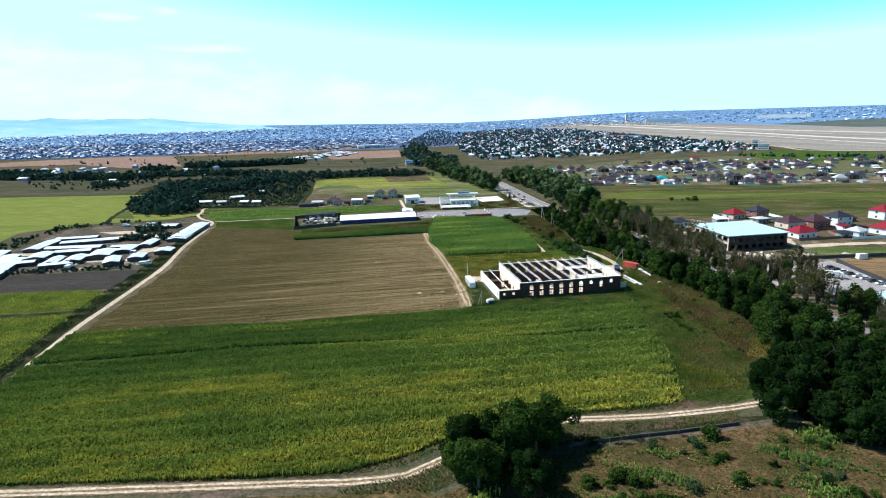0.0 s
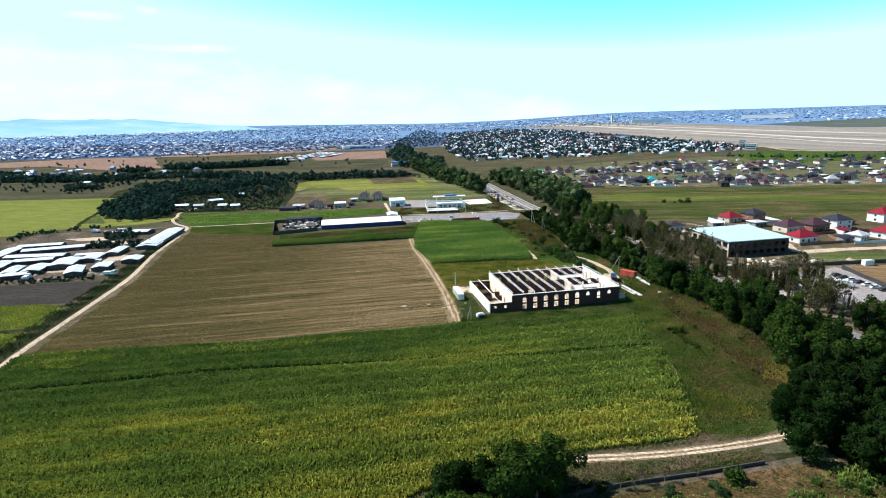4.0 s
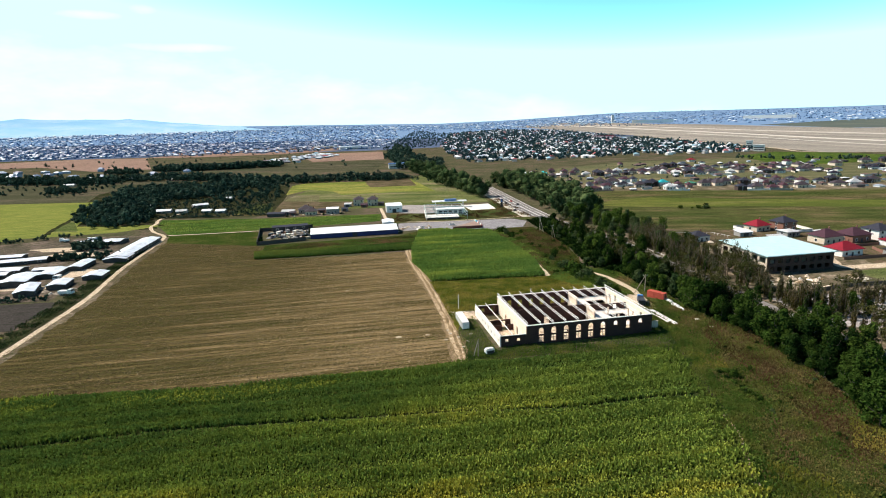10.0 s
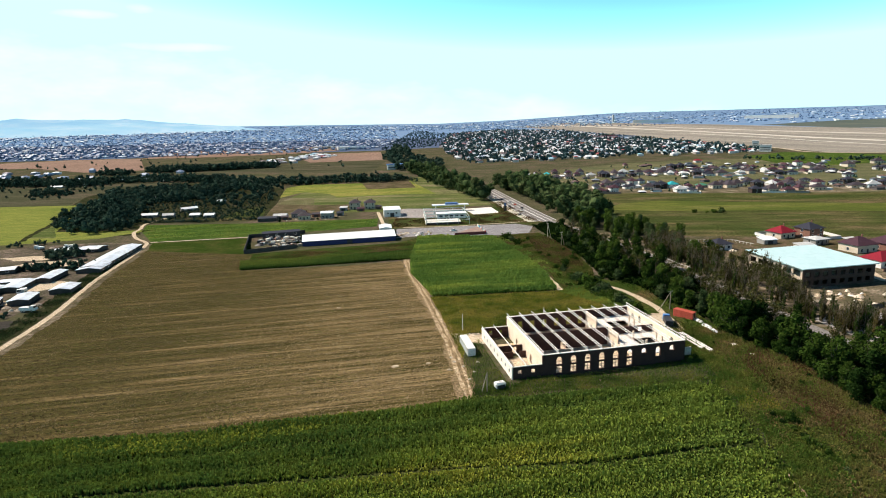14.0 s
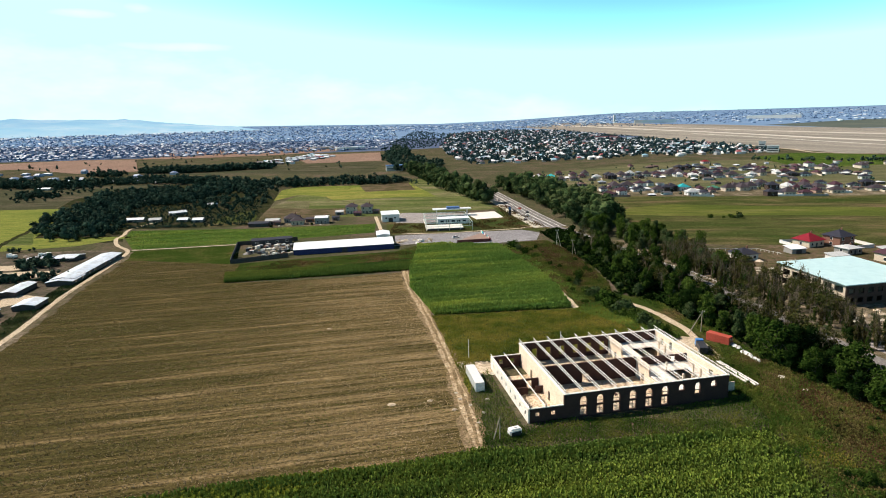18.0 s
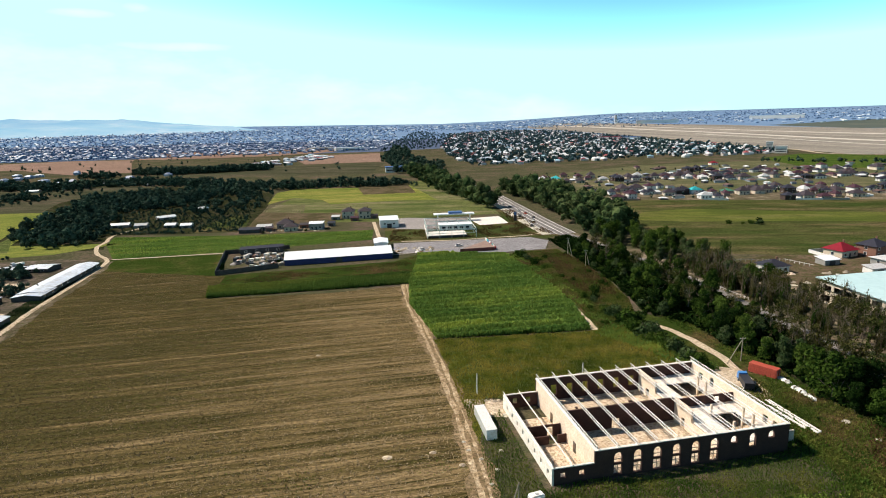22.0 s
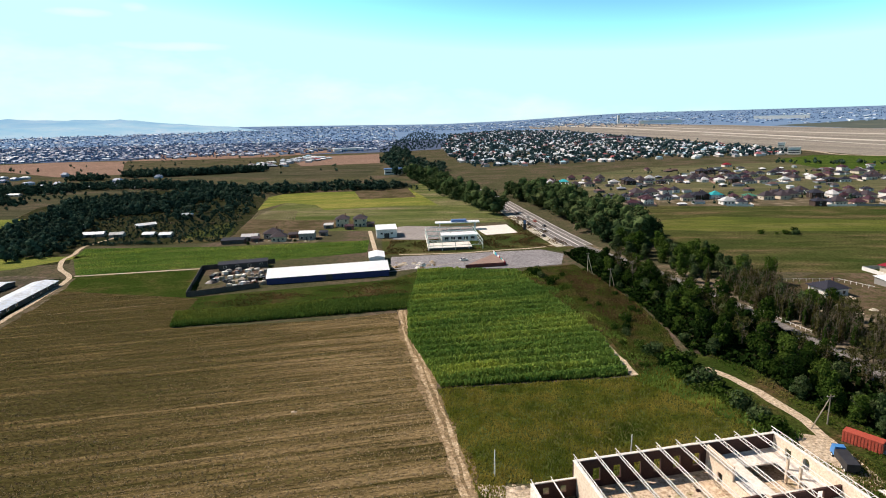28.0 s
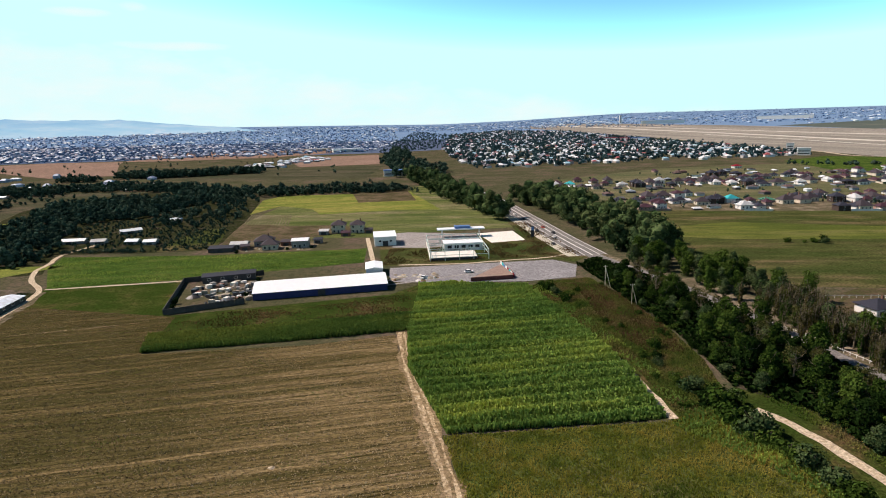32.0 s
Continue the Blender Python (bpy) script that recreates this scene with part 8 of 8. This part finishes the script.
for x, y, k, lb in ((57.5, 519, "dark", "dark car on the highway"), (55.0, 562, "dark", "dark car on the highway lane"), (49.5, 631, "white_paint", "white car on the highway lane"), (64.0, 553, "dark", "dark car on the highway lane"), (58.2, 592, "white_paint", "white car on the highway lane"),
                    (46.8, 661, "dark", "dark car on the highway lane"), (61, 574, "red_paint", "red car on the highway lane"), (53, 610, "dark", "dark car on the highway lane"), (62, 540, "white_paint", "white car on the highway lane"), (40, 700, "white_paint", "white car on the highway lane"), (44, 690, "dark", "dark car on the highway lane")):
    car(pose(x, y, 0.13, 0, 0, 98), k, lb, "highway cars")

# vehicle yard by the south road
truck(pose(166.7, 251.2, 0.06, 0, 0, -30), "white_paint", "white_paint", "white box truck in the vehicle yard", 7.0, 2.2)
for i in range(9):
    car(pose(175.0 + i * 0.55, 268 - i * 4.0, 0.06, 0, 0, 8 + rnd.uniform(-6, 6)), rnd.choice(("white_paint", "dark", "dark", "steel")), "parked car in a row at the yard fence")
shed("yard_office", pose(164, 214, 0, 0, 0, 30), 12, 7, 3.2, 0.3, "wall_white", "roof_aqua", "white hut with a pale aqua roof", "hut", "mono")
container(pose(201, 285, 0.0, 0, 0, 5), "white_paint", "small white container in the yard", 4.5)
for i in range(22):
    heap("mound", rnd.uniform(136, 190), rnd.uniform(292, 304), rnd.uniform(0.8, 2.4), rnd.uniform(0.4, 1.4), rnd.choice(("path", "concrete", "brown_path", "block")), "heap of pale spoil by the brick hall", 300 + i)
for x, y, a, b in ((-196, 348, 14, 10), (-225, 396, 18, 8), (-235, 345, 20, 5), (-205, 320, 14, 5), (-262, 345, 12, 9), (-240, 412, 22, 6)):
    patch("trodden_ground", [(x + a * math.cos(k * 0.7) * (1 + 0.25 * math.sin(k * 2.3 + x)), y + b * math.sin(k * 0.7) * (1 + 0.25 * math.sin(k * 1.7 + y))) for k in range(9)], "path", 0.09, "pale trodden ground in the farm yard", "yard")
for i in range(30):
    heap("mound", rnd.uniform(132, 205), rnd.uniform(284, 300) if i % 2 else rnd.uniform(362, 384), rnd.uniform(0.6, 2.4), rnd.uniform(0.3, 1.2), rnd.choice(("path", "concrete", "wood", "block", "slab")), "heap of pale building debris by the brick hall", 600 + i)
for x, y, rz, w0, d0, wl, rf in ((222, 388, 15, 7, 5, "wall_brick", "roof_pale"), (240, 360, 20, 6, 5, "wall_white", "roof_red"), (226, 338, 20, 8, 4, "wall_grey", "roof_grey"), (262, 388, 20, 7, 5, "wall_brick", "roof_maroon"), (190, 378, 10, 9, 5, "wall_white", "roof_pale"), (270, 338, 20, 6, 4, "wall_brick", "roof_red"), (180, 396, 10, 8, 6, "wall_grey", "roof_white")):
    shed("outbuilding", pose(x, y, 0, 0, 0, rz), w0, d0, 2.4, 0.8, wl, rf, "low outbuilding beside a roadside house", "shed", "mono", False)
# farm machines and junk in the west farm
for i, (x, y) in enumerate(((-179, 309), (-173.5, 307), (-176, 316), (-196, 335), (-205, 300), (-214, 303), (-225, 300), (-240, 440), (-252, 441), (-258, 438))):
    if i % 2:
        truck(pose(x, y, 0.06, 0, 0, rnd.uniform(0, 360)), "white_paint", rnd.choice(("white_paint", "wood")), "farm truck parked in the yard", 6.5, 1.2)
    else:
        heap("mound", x, y, 2.0, 1.0, "wood", "heap of farm scrap in the yard", 400 + i)
for i in range(26):
    heap("mound", rnd.uniform(-238, -182), rnd.uniform(300, 350), rnd.uniform(0.8, 2.2), rnd.uniform(0.4, 1.2), rnd.choice(("path", "brown_path", "concrete", "wood")), "heap of straw and earth in the farm yard", 430 + i)


def fence(name, pts, h, key, label, step=3.0, solid=False):
    e = thing(name, pose(0, 0, 0), label, "fence")
    for (x0, y0), (x1, y1) in zip(pts, pts[1:]):
        L = math.hypot(x1 - x0, y1 - y0)
        n = max(1, round(L / step))
        rz = math.degrees(math.atan2(y1 - y0, x1 - x0))
        for i in range(n):
            m = pose(x0 + (x1 - x0) * i / n, y0 + (y1 - y0) * i / n, 0, 0, 0, rz)
            if solid:
                part("panel", boxes((0.02, -0.06, 0, L / n - 0.02, 0.06, h)), G[key], e, "", m)
            else:
                part("post", boxes((-0.06, -0.06, 0, 0.06, 0.06, h)), G[key], e, "", m)
                part("rail", boxes((0.06, -0.03, h * 0.75, L / n - 0.06, 0.03, h * 0.85)), G[key], e, "", m)
    return e


fence("garden_wall", [(188, 400), (186, 420), (224, 424), (226, 402), (206, 398)], 1.8, "wall_white", "white wall round a house garden", 4, True)
fence("yard_fence", [(186, 281), (183.5, 262), (182.5, 240), (180, 226)], 1.8, "dark", "dark sheet fence of the vehicle yard", 4, True)
fence("garden_wall", [(196, 330), (222, 334), (226, 352)], 1.6, "wall_brick", "brick wall before a red-roofed house", 4, True)
fence("garden_wall", [(226, 330), (262, 334), (266, 352)], 1.6, "wall_white", "white wall before the houses", 4, True)
fence("site_fence", [(150, 279), (168, 285), (196, 288), (240, 290)], 1.8, "dark", "long dark sheet fence before the brick hall", 4, True)
fence("garden_wall", [(212, 356), (232, 360), (250, 364), (264, 362)], 1.6, "wall_brick", "brick wall between house gardens", 4, True)
fence("roadside_fence", [(105.5, 378), (111, 364), (112.5, 354), (116, 340)], 1.2, "white_paint", "white post fence along the road", 2.2)
fence("garden_fence", [(135, 406), (164, 403), (170, 390)], 1.4, "white_paint", "pale fence behind the poplars", 2.6)

def village_walls():
    rd = random.Random(19)
    for x, y in ((150, 634), (176, 660), (200, 672), (222, 622), (246, 636), (268, 652), (292, 606), (312, 604), (330, 640), (346, 616), (366, 630), (390, 612), (412, 628), (436, 600), (468, 640), (186, 780), (206, 772), (238, 782), (262, 790), (286, 780), (306, 796), (330, 768), (356, 770), (402, 790), (430, 760), (470, 760), (300, 870), (350, 860), (400, 840)):
        a, L, d = radians(rd.choice((-12, 78)) + rd.uniform(-8, 8)), rd.uniform(14, 26), rd.uniform(8, 14)
        c, s = math.cos(a), math.sin(a)
        fence("garden_wall", [(x, y), (x + L * c, y + L * s), (x + L * c - d * s, y + L * s + d * c)], rd.uniform(1.5, 2.0), rd.choice(("wall_white", "wall_white", "wall_cream", "wall_grey", "wall_pink")), "pale wall round a village garden", 7.0, True)


village_walls()

# ---------------------------------------------------------------- clouds, far beyond the plain
def cloud_bank():
    m = bpy.data.materials.new("thin_cloud")
    m.use_nodes = True
    nt = m.node_tree
    nt.nodes.remove(nt.nodes["Principled BSDF"])
    em, tr, ms = nt.nodes.new("ShaderNodeEmission"), nt.nodes.new("ShaderNodeBsdfTransparent"), nt.nodes.new("ShaderNodeMixShader")
    em.inputs[0].default_value, em.inputs[1].default_value = (0.80, 0.92, 0.93, 1), 0.92
    g = nt.nodes.new("ShaderNodeNewGeometry")
    sx = nt.nodes.new("ShaderNodeSeparateXYZ")
    nt.links.new(g.outputs["Position"], sx.inputs[0])
    n = noise_out(nt, g.outputs["Position"], 0.0022, 7.0, 0.60, (1.0, 1.0, 2.6))

    def calc(op, p, q=0.0):
        node = nt.nodes.new("ShaderNodeMath")
        node.operation = op
        for sock, v in zip(node.inputs, (p, q)):
            if isinstance(v, float):
                sock.default_value = v
            else:
                nt.links.new(v, sock)
        return node.outputs[0]

    # a low bank in the west whose upper edge falls towards the north, and a few wisps over it
    edge = calc("MULTIPLY_ADD", sx.outputs["X"], -0.13)
    edge.node.inputs[2].default_value = 400.0
    cover = calc("MINIMUM", calc("MULTIPLY", calc("SUBTRACT", edge, sx.outputs["Z"]), 0.0022), 0.34)
    for cx, cz, a, b in ((-1830.0, 655.0, 420.0, 42.0), (-2330.0, 850.0, 210.0, 38.0), (-2060.0, 905.0, 110.0, 48.0)):
        u = calc("POWER", calc("MULTIPLY", calc("ADD", sx.outputs["X"], -cx), 1 / a), 2.0)
        v = calc("POWER", calc("MULTIPLY", calc("ADD", sx.outputs["Z"], -cz), 1 / b), 2.0)
        cover = calc("MAXIMUM", cover, calc("SUBTRACT", 0.45, calc("MULTIPLY", calc("ADD", u, v), 0.5)))
    r = nt.nodes.new("ShaderNodeMapRange")
    r.inputs["From Min"].default_value, r.inputs["From Max"].default_value, r.inputs["To Max"].default_value = 0.56, 1.00, 0.62
    nt.links.new(calc("ADD", n, cover), r.inputs[0])
    nt.links.new(r.outputs[0], ms.inputs[0])
    nt.links.new(tr.outputs[0], ms.inputs[1])
    nt.links.new(em.outputs[0], ms.inputs[2])
    nt.links.new(ms.outputs[0], nt.nodes["Material Output"].inputs[0])
    verts, faces, k = [], [], 60
    for i in range(k + 1):
        a = radians(-62 + 124.0 * i / k)
        for z in (-40, 250, 600, 1150):
            verts.append((4720 * math.sin(a), 100 + 4720 * math.cos(a), z))
    for i in range(k):
        for j in range(3):
            a = i * 4 + j
            faces.append((a, a + 4, a + 5, a + 1))
    tagged(new("backdrop_clouds", mesh_from("backdrop_clouds", verts, faces, m)), "thin white clouds low in the sky", "clouds", kind="structure")


cloud_bank()
